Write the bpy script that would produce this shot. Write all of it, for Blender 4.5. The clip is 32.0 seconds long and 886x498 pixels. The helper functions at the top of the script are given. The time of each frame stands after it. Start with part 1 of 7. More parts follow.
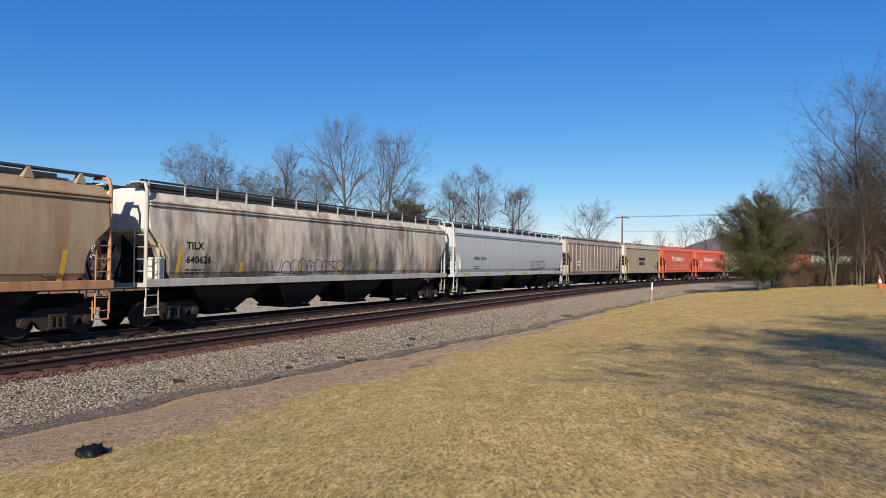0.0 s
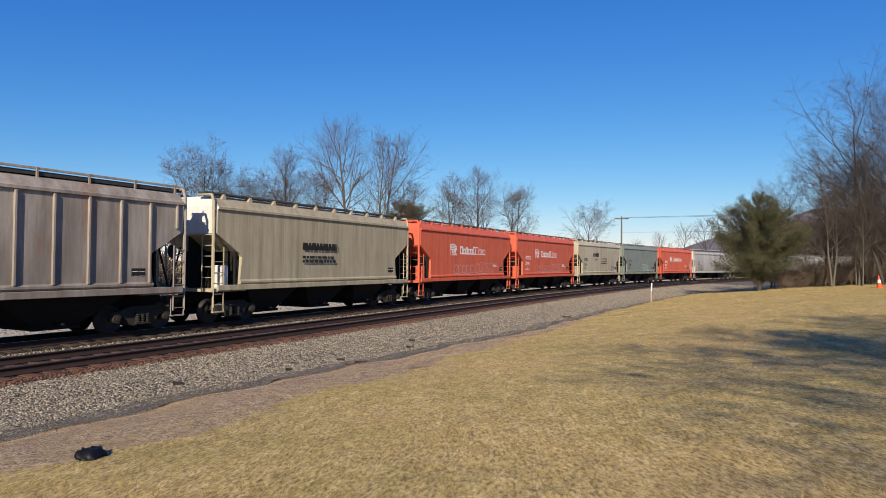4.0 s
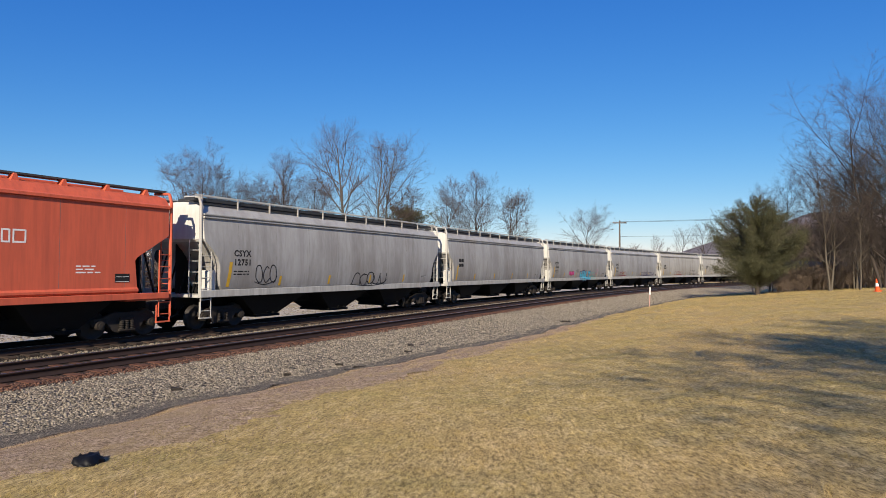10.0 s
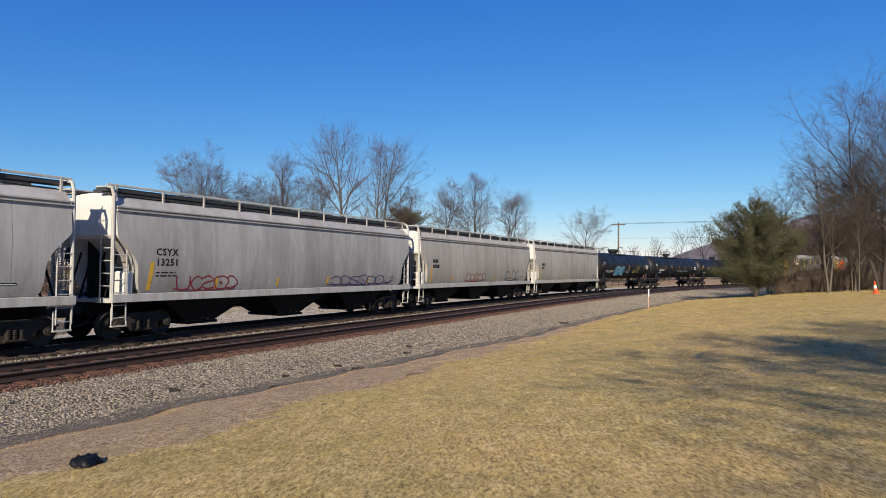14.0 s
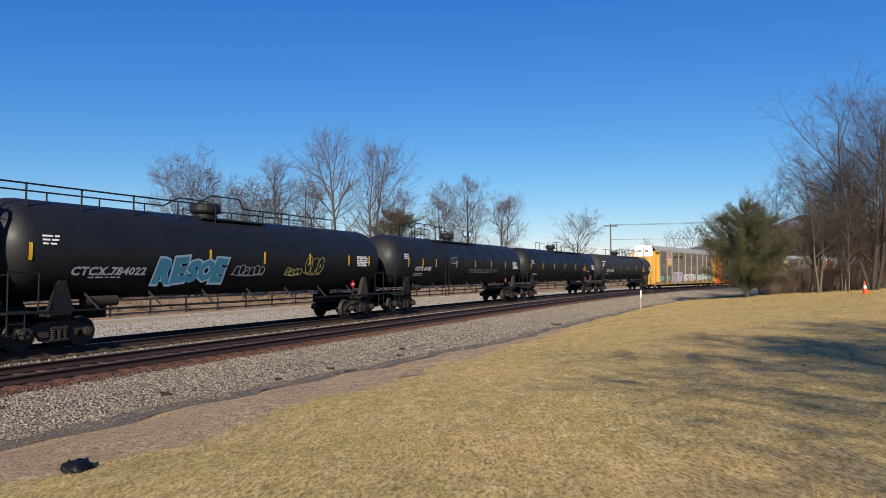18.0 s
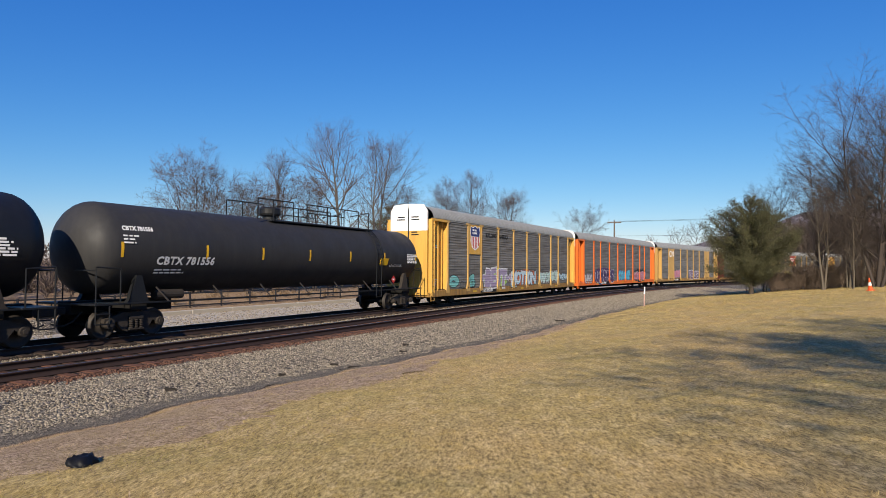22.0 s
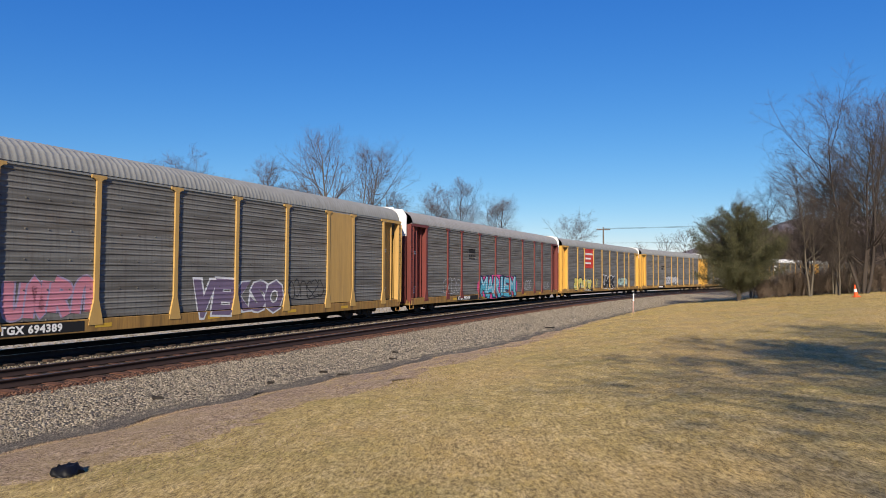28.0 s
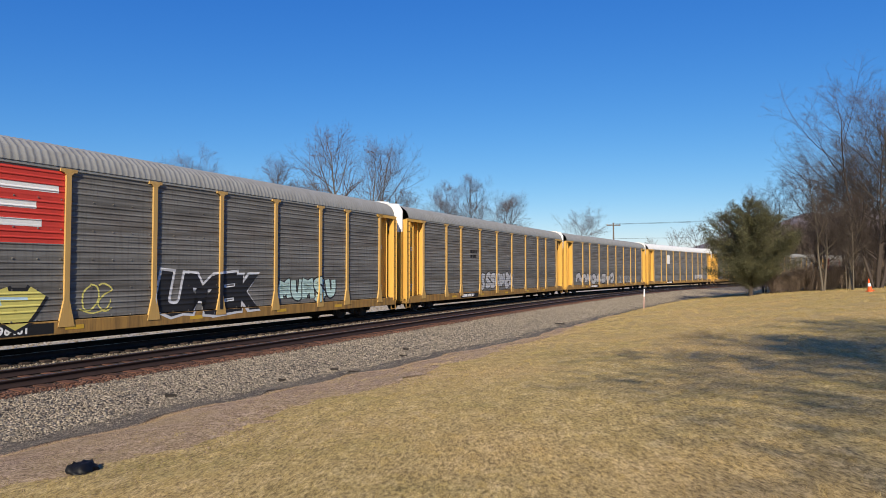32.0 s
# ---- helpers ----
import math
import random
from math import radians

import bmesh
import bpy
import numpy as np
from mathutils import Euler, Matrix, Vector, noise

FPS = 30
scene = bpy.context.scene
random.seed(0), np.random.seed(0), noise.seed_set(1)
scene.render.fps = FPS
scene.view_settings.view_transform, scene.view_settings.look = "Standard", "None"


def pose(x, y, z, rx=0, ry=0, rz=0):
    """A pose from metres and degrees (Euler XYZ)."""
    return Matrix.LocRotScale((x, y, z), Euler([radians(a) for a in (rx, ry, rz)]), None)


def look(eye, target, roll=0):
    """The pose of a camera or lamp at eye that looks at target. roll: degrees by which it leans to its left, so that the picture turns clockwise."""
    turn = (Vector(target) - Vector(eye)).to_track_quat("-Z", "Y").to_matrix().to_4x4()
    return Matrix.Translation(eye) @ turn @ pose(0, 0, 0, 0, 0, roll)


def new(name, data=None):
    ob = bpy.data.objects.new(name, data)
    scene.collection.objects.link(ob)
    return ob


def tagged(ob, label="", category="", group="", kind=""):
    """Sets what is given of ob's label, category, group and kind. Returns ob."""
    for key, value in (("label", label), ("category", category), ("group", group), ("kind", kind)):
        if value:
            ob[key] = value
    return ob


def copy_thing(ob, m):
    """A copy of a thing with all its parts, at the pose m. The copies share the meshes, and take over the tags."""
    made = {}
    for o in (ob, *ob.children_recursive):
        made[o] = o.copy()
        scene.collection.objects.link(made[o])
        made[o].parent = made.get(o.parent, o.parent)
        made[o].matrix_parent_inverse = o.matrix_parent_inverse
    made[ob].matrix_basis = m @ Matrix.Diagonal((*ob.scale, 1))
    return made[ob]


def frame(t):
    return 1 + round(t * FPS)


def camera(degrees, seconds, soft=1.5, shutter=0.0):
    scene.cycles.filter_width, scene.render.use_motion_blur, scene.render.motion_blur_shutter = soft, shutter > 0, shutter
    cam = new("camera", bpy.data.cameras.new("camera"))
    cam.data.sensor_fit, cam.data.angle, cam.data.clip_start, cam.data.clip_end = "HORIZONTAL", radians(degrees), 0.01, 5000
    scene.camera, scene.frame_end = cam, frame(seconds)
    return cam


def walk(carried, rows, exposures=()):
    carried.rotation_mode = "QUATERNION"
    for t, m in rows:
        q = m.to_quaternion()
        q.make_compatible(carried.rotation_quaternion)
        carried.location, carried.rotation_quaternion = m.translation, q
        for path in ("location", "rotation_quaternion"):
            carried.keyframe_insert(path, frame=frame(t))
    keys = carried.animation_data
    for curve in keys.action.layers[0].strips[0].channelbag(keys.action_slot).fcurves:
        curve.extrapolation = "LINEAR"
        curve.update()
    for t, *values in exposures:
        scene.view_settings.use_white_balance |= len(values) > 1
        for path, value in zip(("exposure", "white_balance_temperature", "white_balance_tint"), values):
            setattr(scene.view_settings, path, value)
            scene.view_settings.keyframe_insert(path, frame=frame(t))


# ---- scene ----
# camera: hand-held on the lawn, turning slightly
EYE = (0.0, 0.0, 2.242)
TURNS = [
    (0, 0.206, 1.161, 0.684), (0.5, 0.271, 1.145, 0.602), (1, 0.193, 1.167, 0.504), (1.5, 0.169, 1.164, 0.475),
    (2, 0.198, 1.163, 0.590), (2.5, 0.215, 1.205, 0.753), (3, 0.221, 1.224, 0.583), (3.5, 0.183, 1.245, 0.534),
    (5.5, 0.062, 1.384, 0.570), (6, 0.074, 1.360, 0.527), (6.5, 0.084, 1.422, 0.419), (7, 0.080, 1.476, 0.417),
    (7.5, 0.068, 1.494, 0.352), (8, 0.056, 1.518, 0.435), (8.5, -0.004, 1.540, 0.380), (9, -0.000, 1.590, 0.305),
    (9.5, 0.002, 1.666, 0.307), (10, 0.011, 1.699, 0.400), (10.5, 0.005, 1.750, 0.356), (11, 0.009, 1.786, 0.461),
    (11.5, -0.008, 1.796, 0.363), (12, -0.014, 1.745, 0.294), (12.5, -0.066, 1.742, 0.312), (13, -0.083, 1.789, 0.294),
    (13.5, -0.082, 1.818, 0.350), (14, -0.093, 1.829, 0.488), (14.5, -0.124, 1.843, 0.476), (16.5, -0.483, 1.959, 0.376),
    (17, -0.554, 1.978, 0.292), (17.5, -0.669, 2.007, 0.221), (18, -0.745, 2.011, 0.241), (18.5, -0.832, 1.980, 0.343),
    (19, -0.841, 1.854, 0.435), (19.5, -0.862, 1.817, 0.482), (20, -0.867, 1.830, 0.259), (20.5, -0.850, 1.868, 0.164),
    (21, -0.814, 1.886, 0.322), (21.5, -0.579, 1.797, 0.449), (22, -0.436, 1.676, 0.332), (22.5, -0.401, 1.661, 0.296),
    (23, -0.372, 1.756, 0.081), (23.5, -0.490, 1.881, 0.015), (24, -0.857, 2.689, -0.086), (24.5, -0.670, 2.829, 0.194),
    (25, -0.353, 2.564, 0.351), (25.5, -0.246, 2.395, 0.217), (27.5, -1.314, 2.346, 0.070), (28, -1.351, 2.310, 0.301),
    (28.5, -1.308, 2.322, 0.447), (29, -1.287, 2.335, 0.268), (29.5, -1.191, 2.334, 0.076), (30, -1.005, 2.336, 0.097),
    (30.5, -0.779, 2.239, 0.165), (31, -0.589, 2.145, 0.241), (31.5, -0.541, 2.048, 0.034), (32, -0.491, 2.025, -0.074),
]
cam = camera(69.5, 32.0, 0.5)
walk(cam, [(t, pose(*EYE, 90 + tilt, 0, turn) @ pose(0, 0, 0, 0, 0, lean)) for t, turn, tilt, lean in TURNS])

# ---- light: clear winter sky, low sun behind the camera ----
SUN_EL, SUN_X, SUN_Y = radians(27), -0.16, -0.987
world = bpy.data.worlds.new("sky")
scene.world = world
world.use_nodes = True
wn = world.node_tree.nodes
sky = wn.new("ShaderNodeTexSky")
sky.sky_type = "NISHITA"
sky.sun_disc = False
sky.sun_elevation = SUN_EL
sky.sun_rotation = math.atan2(SUN_X, SUN_Y)
sky.air_density, sky.dust_density, sky.ozone_density = 1.0, 0.0, 1.6
wn["Background"].inputs["Strength"].default_value = 0.0625
deep = wn.new("ShaderNodeHueSaturation")
deep.inputs["Saturation"].default_value = 1.12
tint = wn.new("ShaderNodeMix")
tint.data_type, tint.blend_type = "RGBA", "MULTIPLY"
tint.inputs[0].default_value = 1.0
tint.inputs[7].default_value = (0.60, 0.89, 1.24, 1)
world.node_tree.links.new(sky.outputs[0], deep.inputs["Color"])
world.node_tree.links.new(deep.outputs[0], tint.inputs[6])
bands = wn.new("ShaderNodeSeparateColor")
joined = wn.new("ShaderNodeCombineColor")
world.node_tree.links.new(tint.outputs[2], bands.inputs[0])
for k, (level, power) in enumerate(((2.8, 1.45), (6.1, 1.0), (9.9, 0.55))):
    down = wn.new("ShaderNodeMath")
    down.operation = "POWER"
    down.inputs[1].default_value = power
    up = wn.new("ShaderNodeMath")
    up.operation = "MULTIPLY"
    up.inputs[1].default_value = level ** (1 - power)
    world.node_tree.links.new(bands.outputs[k], down.inputs[0])
    world.node_tree.links.new(down.outputs[0], up.inputs[0])
    world.node_tree.links.new(up.outputs[0], joined.inputs[k])
world.node_tree.links.new(joined.outputs[0], wn["Background"].inputs[0])
sun = new("sun", bpy.data.lights.new("sun", "SUN"))
sun.data.energy, sun.data.angle, sun.data.color = 5.0, radians(0.53), (1.0, 0.885, 0.71)
sun.matrix_world = look((SUN_X * 50, SUN_Y * 50, math.tan(SUN_EL) * 50), (0, 0, 0))
scene.view_settings.exposure = 0.45

# ---- the railway line: straight, then a long bend away to the right ----
S0, S1 = -620.0, 620.0
TS = np.linspace(S0, S1, 6201)


def soft_ramp(s, start, width):
    return width * np.logaddexp(0, (s - start) / width)


TPHI = 0.47572 + 0.003507 * (soft_ramp(TS, 38.31, 9.61) - soft_ramp(TS, 240.0, 9.61))
_d = TS[1] - TS[0]
TX = np.concatenate([[0], np.cumsum((np.sin(TPHI[1:]) + np.sin(TPHI[:-1])) / 2 * _d)])
TY = np.concatenate([[0], np.cumsum((np.cos(TPHI[1:]) + np.cos(TPHI[:-1])) / 2 * _d)])
_i = int(np.argmin(abs(TS)))
TX += -14.708 - TX[_i]
TY += 12.857 - TY[_i]


def on_line(s, n=0.0):
    """x, y and heading at s metres along the line, n metres to its lawn side."""
    s = np.asarray(s, float)
    p = np.interp(s, TS, TPHI)
    return np.interp(s, TS, TX) + n * np.cos(p), np.interp(s, TS, TY) - n * np.sin(p), p


def to_line(x, y):
    """s and n of many places at once."""
    x, y = np.ravel(x), np.ravel(y)
    step = 20
    cx, cy = TX[::step], TY[::step]
    s, n = np.empty(len(x)), np.empty(len(x))
    for a in range(0, len(x), 4000):
        px, py = x[a:a + 4000], y[a:a + 4000]
        i = np.argmin((px[:, None] - cx) ** 2 + (py[:, None] - cy) ** 2, axis=1) * step
        p = TPHI[i]
        along = (px - TX[i]) * np.sin(p) + (py - TY[i]) * np.cos(p)
        s[a:a + 4000] = TS[i] + along
        j = np.clip(i + np.round(along / _d).astype(int), 0, len(TS) - 1)
        p = TPHI[j]
        n[a:a + 4000] = (px - TX[j]) * np.cos(p) - (py - TY[j]) * np.sin(p)
    return s, n


def lawn_edge(s):
    s = np.asarray(s, float)
    return np.interp(s, [-20, 0, 8, 18, 40, 55, 75], [9.0, 9.1, 9.6, 10.6, 10.9, 11.3, 12.6]) + 0.13 * np.sin(1.05 * s) * np.sin(0.31 * s + 1) + 0.08 * np.sin(2.6 * s + 1)


def ground_z(s, n):
    """Height of the open ground over the rail tops."""
    e = lawn_edge(s)
    lawn = np.interp(n - e, [-0.6, 0, 2, 9.5, 15, 30, 120, 400], [-0.62, -0.34, -0.02, 0.66, 1.07, 1.7, 2.6, 4.0])
    far = np.interp(-n, [0, 3, 9.5, 10.5, 14, 60, 400], [-0.65, -0.62, -0.45, -0.4, -0.2, 0.0, 1.5])
    return np.where(n > e - 0.6, lawn, np.where(n < -3.0, far, -0.62))


# ---- helpers of the build ----
def part(name, bm, material, parent, label=""):
    """Links a bmesh or a mesh as one object under a thing or a part."""
    if isinstance(bm, bmesh.types.BMesh):
        me = bpy.data.meshes.new(name)
        bm.to_mesh(me)
        bm.free()
    else:
        me = bm
    if material and not me.materials:
        me.materials.append(material)
    ob = new(name, me)
    ob.parent = parent
    if label:
        ob["label"] = label
    return ob


def mesh_of(name, verts, faces, material=None, smooth=False):
    me = bpy.data.meshes.new(name)
    verts = np.asarray(verts, np.float32)
    if isinstance(faces, np.ndarray):
        k = faces.shape[1]
        me.vertices.add(len(verts))
        me.vertices.foreach_set("co", verts.ravel())
        me.loops.add(faces.size)
        me.loops.foreach_set("vertex_index", faces.ravel().astype(np.int32))
        me.polygons.add(len(faces))
        me.polygons.foreach_set("loop_start", np.arange(0, faces.size, k, dtype=np.int32))
        me.update(calc_edges=True)
    else:
        me.from_pydata(verts.tolist(), [], faces)
    if smooth:
        me.polygons.foreach_set("use_smooth", [True] * len(me.polygons))
    if material:
        me.materials.append(material)
    return me


def thing(name, label, category, group="", kind=""):
    return tagged(new(name), label, category, group, kind)


def add_box(bm, x0, x1, y0, y1, z0, z1, bevel=0.0):
    m = Matrix.Translation(((x0 + x1) / 2, (y0 + y1) / 2, (z0 + z1) / 2)) @ Matrix.Diagonal((abs(x1 - x0), abs(y1 - y0), abs(z1 - z0), 1))
    r = bmesh.ops.create_cube(bm, size=1, matrix=m)
    if bevel:
        es = list({e for v in r["verts"] for e in v.link_edges})
        bmesh.ops.bevel(bm, geom=es, offset=bevel, segments=1, affect="EDGES")


def box(x0, x1, y0, y1, z0, z1, bevel=0.0):
    bm = bmesh.new()
    add_box(bm, x0, x1, y0, y1, z0, z1, bevel)
    return bm


def add_rod(bm, a, b, r, sides=6, r2=None):
    a, b = Vector(a), Vector(b)
    d = b - a
    m = Matrix.Translation((a + b) / 2) @ d.to_track_quat("Z", "Y").to_matrix().to_4x4()
    bmesh.ops.create_cone(bm, cap_ends=True, segments=sides, radius1=r, radius2=r if r2 is None else r2, depth=d.length, matrix=m)


def rods(pairs, r, sides=6):
    bm = bmesh.new()
    for a, b in pairs:
        add_rod(bm, a, b, r, sides)
    return bm


def add_poly(bm, pts, depth):
    """A flat outline (x, z) at y = 0 given a depth towards +y."""
    vs = [bm.verts.new((x, 0, z)) for x, z in pts]
    f = bm.faces.new(vs)
    r = bmesh.ops.extrude_face_region(bm, geom=[f])
    bmesh.ops.translate(bm, verts=[v for v in r["geom"] if isinstance(v, bmesh.types.BMVert)], vec=(0, depth, 0))
    bmesh.ops.recalc_face_normals(bm, faces=bm.faces)


def moved(ob, x=0, y=0, z=0, rx=0, ry=0, rz=0):
    ob.matrix_basis = pose(x, y, z, rx, ry, rz)
    return ob


def lathe(profile, sides, axis="y"):
    """Turns (radius, along) pairs round an axis."""
    bm = bmesh.new()
    rings = []
    for r, h in profile:
        ring = []
        for k in range(sides):
            a = 2 * math.pi * k / sides
            c, s = r * math.cos(a), r * math.sin(a)
            ring.append(bm.verts.new((c, h, s) if axis == "y" else (h, c, s) if axis == "x" else (c, s, h)))
        rings.append(ring)
    for p, q in zip(rings, rings[1:]):
        for k in range(sides):
            bm.faces.new((p[k], p[(k + 1) % sides], q[(k + 1) % sides], q[k]))
    for ring in (rings[0], rings[-1]):
        if (ring[0].co - ring[1].co).length > 1e-5:
            bm.faces.new(ring)
    bmesh.ops.recalc_face_normals(bm, faces=bm.faces)
    return bm


def to_me(name, bm, material=None, smooth=False):
    me = bpy.data.meshes.new(name)
    if smooth:
        for f in bm.faces:
            f.smooth = True
    bm.to_mesh(me)
    bm.free()
    if material:
        me.materials.append(material)
    return me


# ---- materials ----
def shader(name, rough=0.7, metal=0.0):
    m = bpy.data.materials.new(name)
    m.use_nodes = True
    nt = m.node_tree
    b = nt.nodes["Principled BSDF"]
    b.inputs["Roughness"].default_value, b.inputs["Metallic"].default_value = rough, metal
    b.inputs["Specular IOR Level"].default_value = 0.3
    return m, nt, b


def nd(nt, kind, **sets):
    n = nt.nodes.new(kind)
    for key, value in sets.items():
        n.inputs[key.replace("_", " ")].default_value = value
    return n


def coords(nt, scale=(1, 1, 1)):
    t = nt.nodes.new("ShaderNodeTexCoord")
    mp = nt.nodes.new("ShaderNodeMapping")
    mp.inputs["Scale"].default_value = scale
    nt.links.new(t.outputs["Object"], mp.inputs[0])
    return mp.outputs[0]


def noise_tex(nt, scale, detail=4, stretch=(1, 1, 1), rough=0.6):
    n = nd(nt, "ShaderNodeTexNoise", Scale=scale, Detail=detail, Roughness=rough)
    nt.links.new(coords(nt, stretch), n.inputs["Vector"])
    return n.outputs["Fac"]


def ramp(nt, fac, stops):
    r = nt.nodes.new("ShaderNodeValToRGB")
    el = r.color_ramp.elements
    while len(el) < len(stops):
        el.new(0.5)
    for e, (p, c) in zip(el, stops):
        e.position, e.color = p, (*c, 1) if len(c) == 3 else c
    nt.links.new(fac, r.inputs[0])
    return r.outputs[0]


def mixed(nt, fac, a, b, mode="MIX"):
    m = nt.nodes.new("ShaderNodeMix")
    m.data_type, m.blend_type = "RGBA", mode
    for sock, v in ((m.inputs[0], fac), (m.inputs[6], a), (m.inputs[7], b)):
        if isinstance(v, (int, float)):
            sock.default_value = v
        elif isinstance(v, tuple):
            sock.default_value = (*v, 1)
        else:
            nt.links.new(v, sock)
    return m.outputs[2]


def math_node(nt, op, a, b=0.5):
    m = nt.nodes.new("ShaderNodeMath")
    m.operation = op
    for sock, v in zip(m.inputs, (a, b)):
        if isinstance(v, (int, float)):
            sock.default_value = v
        else:
            nt.links.new(v, sock)
    return m.outputs[0]


def bump(nt, b, fac, strength=0.3, dist=0.02):
    n = nd(nt, "ShaderNodeBump", Strength=strength, Distance=dist)
    nt.links.new(fac, n.inputs["Height"])
    nt.links.new(n.outputs[0], b.inputs["Normal"])


def paint(name, base, grime=(0.09, 0.08, 0.07), amount=0.5, rust=0.0, rough=0.55, metal=0.0, wide=1.0, soot=0.0):
    """Weathered paint: rain streaks running down, blotches, rust."""
    m, nt, b = shader(name, rough, metal)
    streak = noise_tex(nt, 2.4 / wide, 5, (1.6, 1.6, 0.10), 0.62)
    fine = noise_tex(nt, 9, 4, (1.5, 1.5, 0.16), 0.6)
    blot = noise_tex(nt, 0.9, 4)
    f = ramp(nt, streak, [(0.42, (0, 0, 0)), (0.72, (1, 1, 1))])
    f2 = ramp(nt, fine, [(0.45, (0, 0, 0)), (0.8, (1, 1, 1))])
    f3 = ramp(nt, blot, [(0.4, (0, 0, 0)), (0.75, (1, 1, 1))])
    c = mixed(nt, math_node(nt, "MULTIPLY", f, amount), base, grime)
    c = mixed(nt, math_node(nt, "MULTIPLY", f2, amount * 0.55), c, grime)
    c = mixed(nt, math_node(nt, "MULTIPLY", f3, amount * 0.3), c, tuple(v * 0.6 for v in base))
    if rust:
        r = ramp(nt, noise_tex(nt, 1.3, 6, (1, 1, 0.25)), [(0.55, (0, 0, 0)), (0.68, (1, 1, 1))])
        c = mixed(nt, math_node(nt, "MULTIPLY", r, rust), c, (0.28, 0.12, 0.045))
    if soot:
        # soot thrown up from below: ragged tongues that thin out up the side
        t = nt.nodes.new("ShaderNodeTexCoord")
        sep = nt.nodes.new("ShaderNodeSeparateXYZ")
        nt.links.new(t.outputs["Object"], sep.inputs[0])
        rise = ramp(nt, math_node(nt, "MULTIPLY", sep.outputs[2], 0.2), [(0.28, (1, 1, 1)), (0.78, (0.30, 0.30, 0.30))])
        tongue = noise_tex(nt, 0.75, 6, (1.0, 1.0, 0.30), 0.68)
        brush = noise_tex(nt, 3.2, 4, (1.0, 1.0, 0.22), 0.6)
        q = math_node(nt, "ADD", math_node(nt, "MULTIPLY", tongue, 0.72), math_node(nt, "MULTIPLY", brush, 0.28))
        q = math_node(nt, "ADD", q, math_node(nt, "MULTIPLY", rise, 0.12))
        q = ramp(nt, q, [(0.52, (0, 0, 0)), (0.68, (1, 1, 1))])
        c = mixed(nt, math_node(nt, "MULTIPLY", q, soot), c, grime)
    nt.links.new(c, b.inputs["Base Color"])
    nt.links.new(math_node(nt, "ADD", math_node(nt, "MULTIPLY", f3, 0.2), rough - 0.1), b.inputs["Roughness"])
    bump(nt, b, noise_tex(nt, 0.8, 2, (1, 1, 0.5)), 0.12, 0.015)
    return m


def plain(name, base, rough=0.7, metal=0.0, grain=12.0, vary=0.35, rel=0.0):
    m, nt, b = shader(name, rough, metal)
    f = noise_tex(nt, grain, 5)
    g = noise_tex(nt, grain * 0.12, 3)
    c = mixed(nt, f, tuple(v * (1 - vary) for v in base), tuple(min(1, v * (1 + vary)) for v in base))
    c = mixed(nt, math_node(nt, "MULTIPLY", g, 0.5), c, tuple(v * (1 - vary) for v in base))
    nt.links.new(c, b.inputs["Base Color"])
    if rel:
        bump(nt, b, f, 0.5, rel)
    return m


def varied(name, low, high, rough=0.85, grain=6.0, island=True, rel=0.0):
    """Loose pieces: each its own tone."""
    m, nt, b = shader(name, rough)
    if island:
        g = nt.nodes.new("ShaderNodeNewGeometry").outputs["Random Per Island"]
    else:
        g = nt.nodes.new("ShaderNodeObjectInfo").outputs["Random"]
    c = mixed(nt, g, low, high)
    c = mixed(nt, math_node(nt, "MULTIPLY", noise_tex(nt, grain, 4), 0.5), c, tuple(v * 0.5 for v in low))
    nt.links.new(c, b.inputs["Base Color"])
    if rel:
        bump(nt, b, noise_tex(nt, grain * 3, 4), 0.5, rel)
    return m


def ground_mat(name, spots, grain, rel, rough=0.95):
    m, nt, b = shader(name, rough)
    big = noise_tex(nt, 0.35, 4)
    mid = noise_tex(nt, 2.2, 5)
    small = noise_tex(nt, grain, 5, rough=0.7)
    tuft = noise_tex(nt, grain * 0.27, 4, rough=0.65)
    c = ramp(nt, math_node(nt, "ADD", math_node(nt, "MULTIPLY", small, 0.74), math_node(nt, "MULTIPLY", tuft, 0.26)), [(0.41, spots[0]), (0.5, spots[1]), (0.58, spots[2])])
    c = mixed(nt, ramp(nt, mid, [(0.42, (0, 0, 0)), (0.62, (0.40, 0.40, 0.40))]), c, spots[3])
    c = mixed(nt, ramp(nt, big, [(0.45, (0, 0, 0)), (0.65, (0.45, 0.45, 0.45))]), c, spots[4])
    nt.links.new(c, b.inputs["Base Color"])
    bump(nt, b, small, 0.7, rel)
    return m


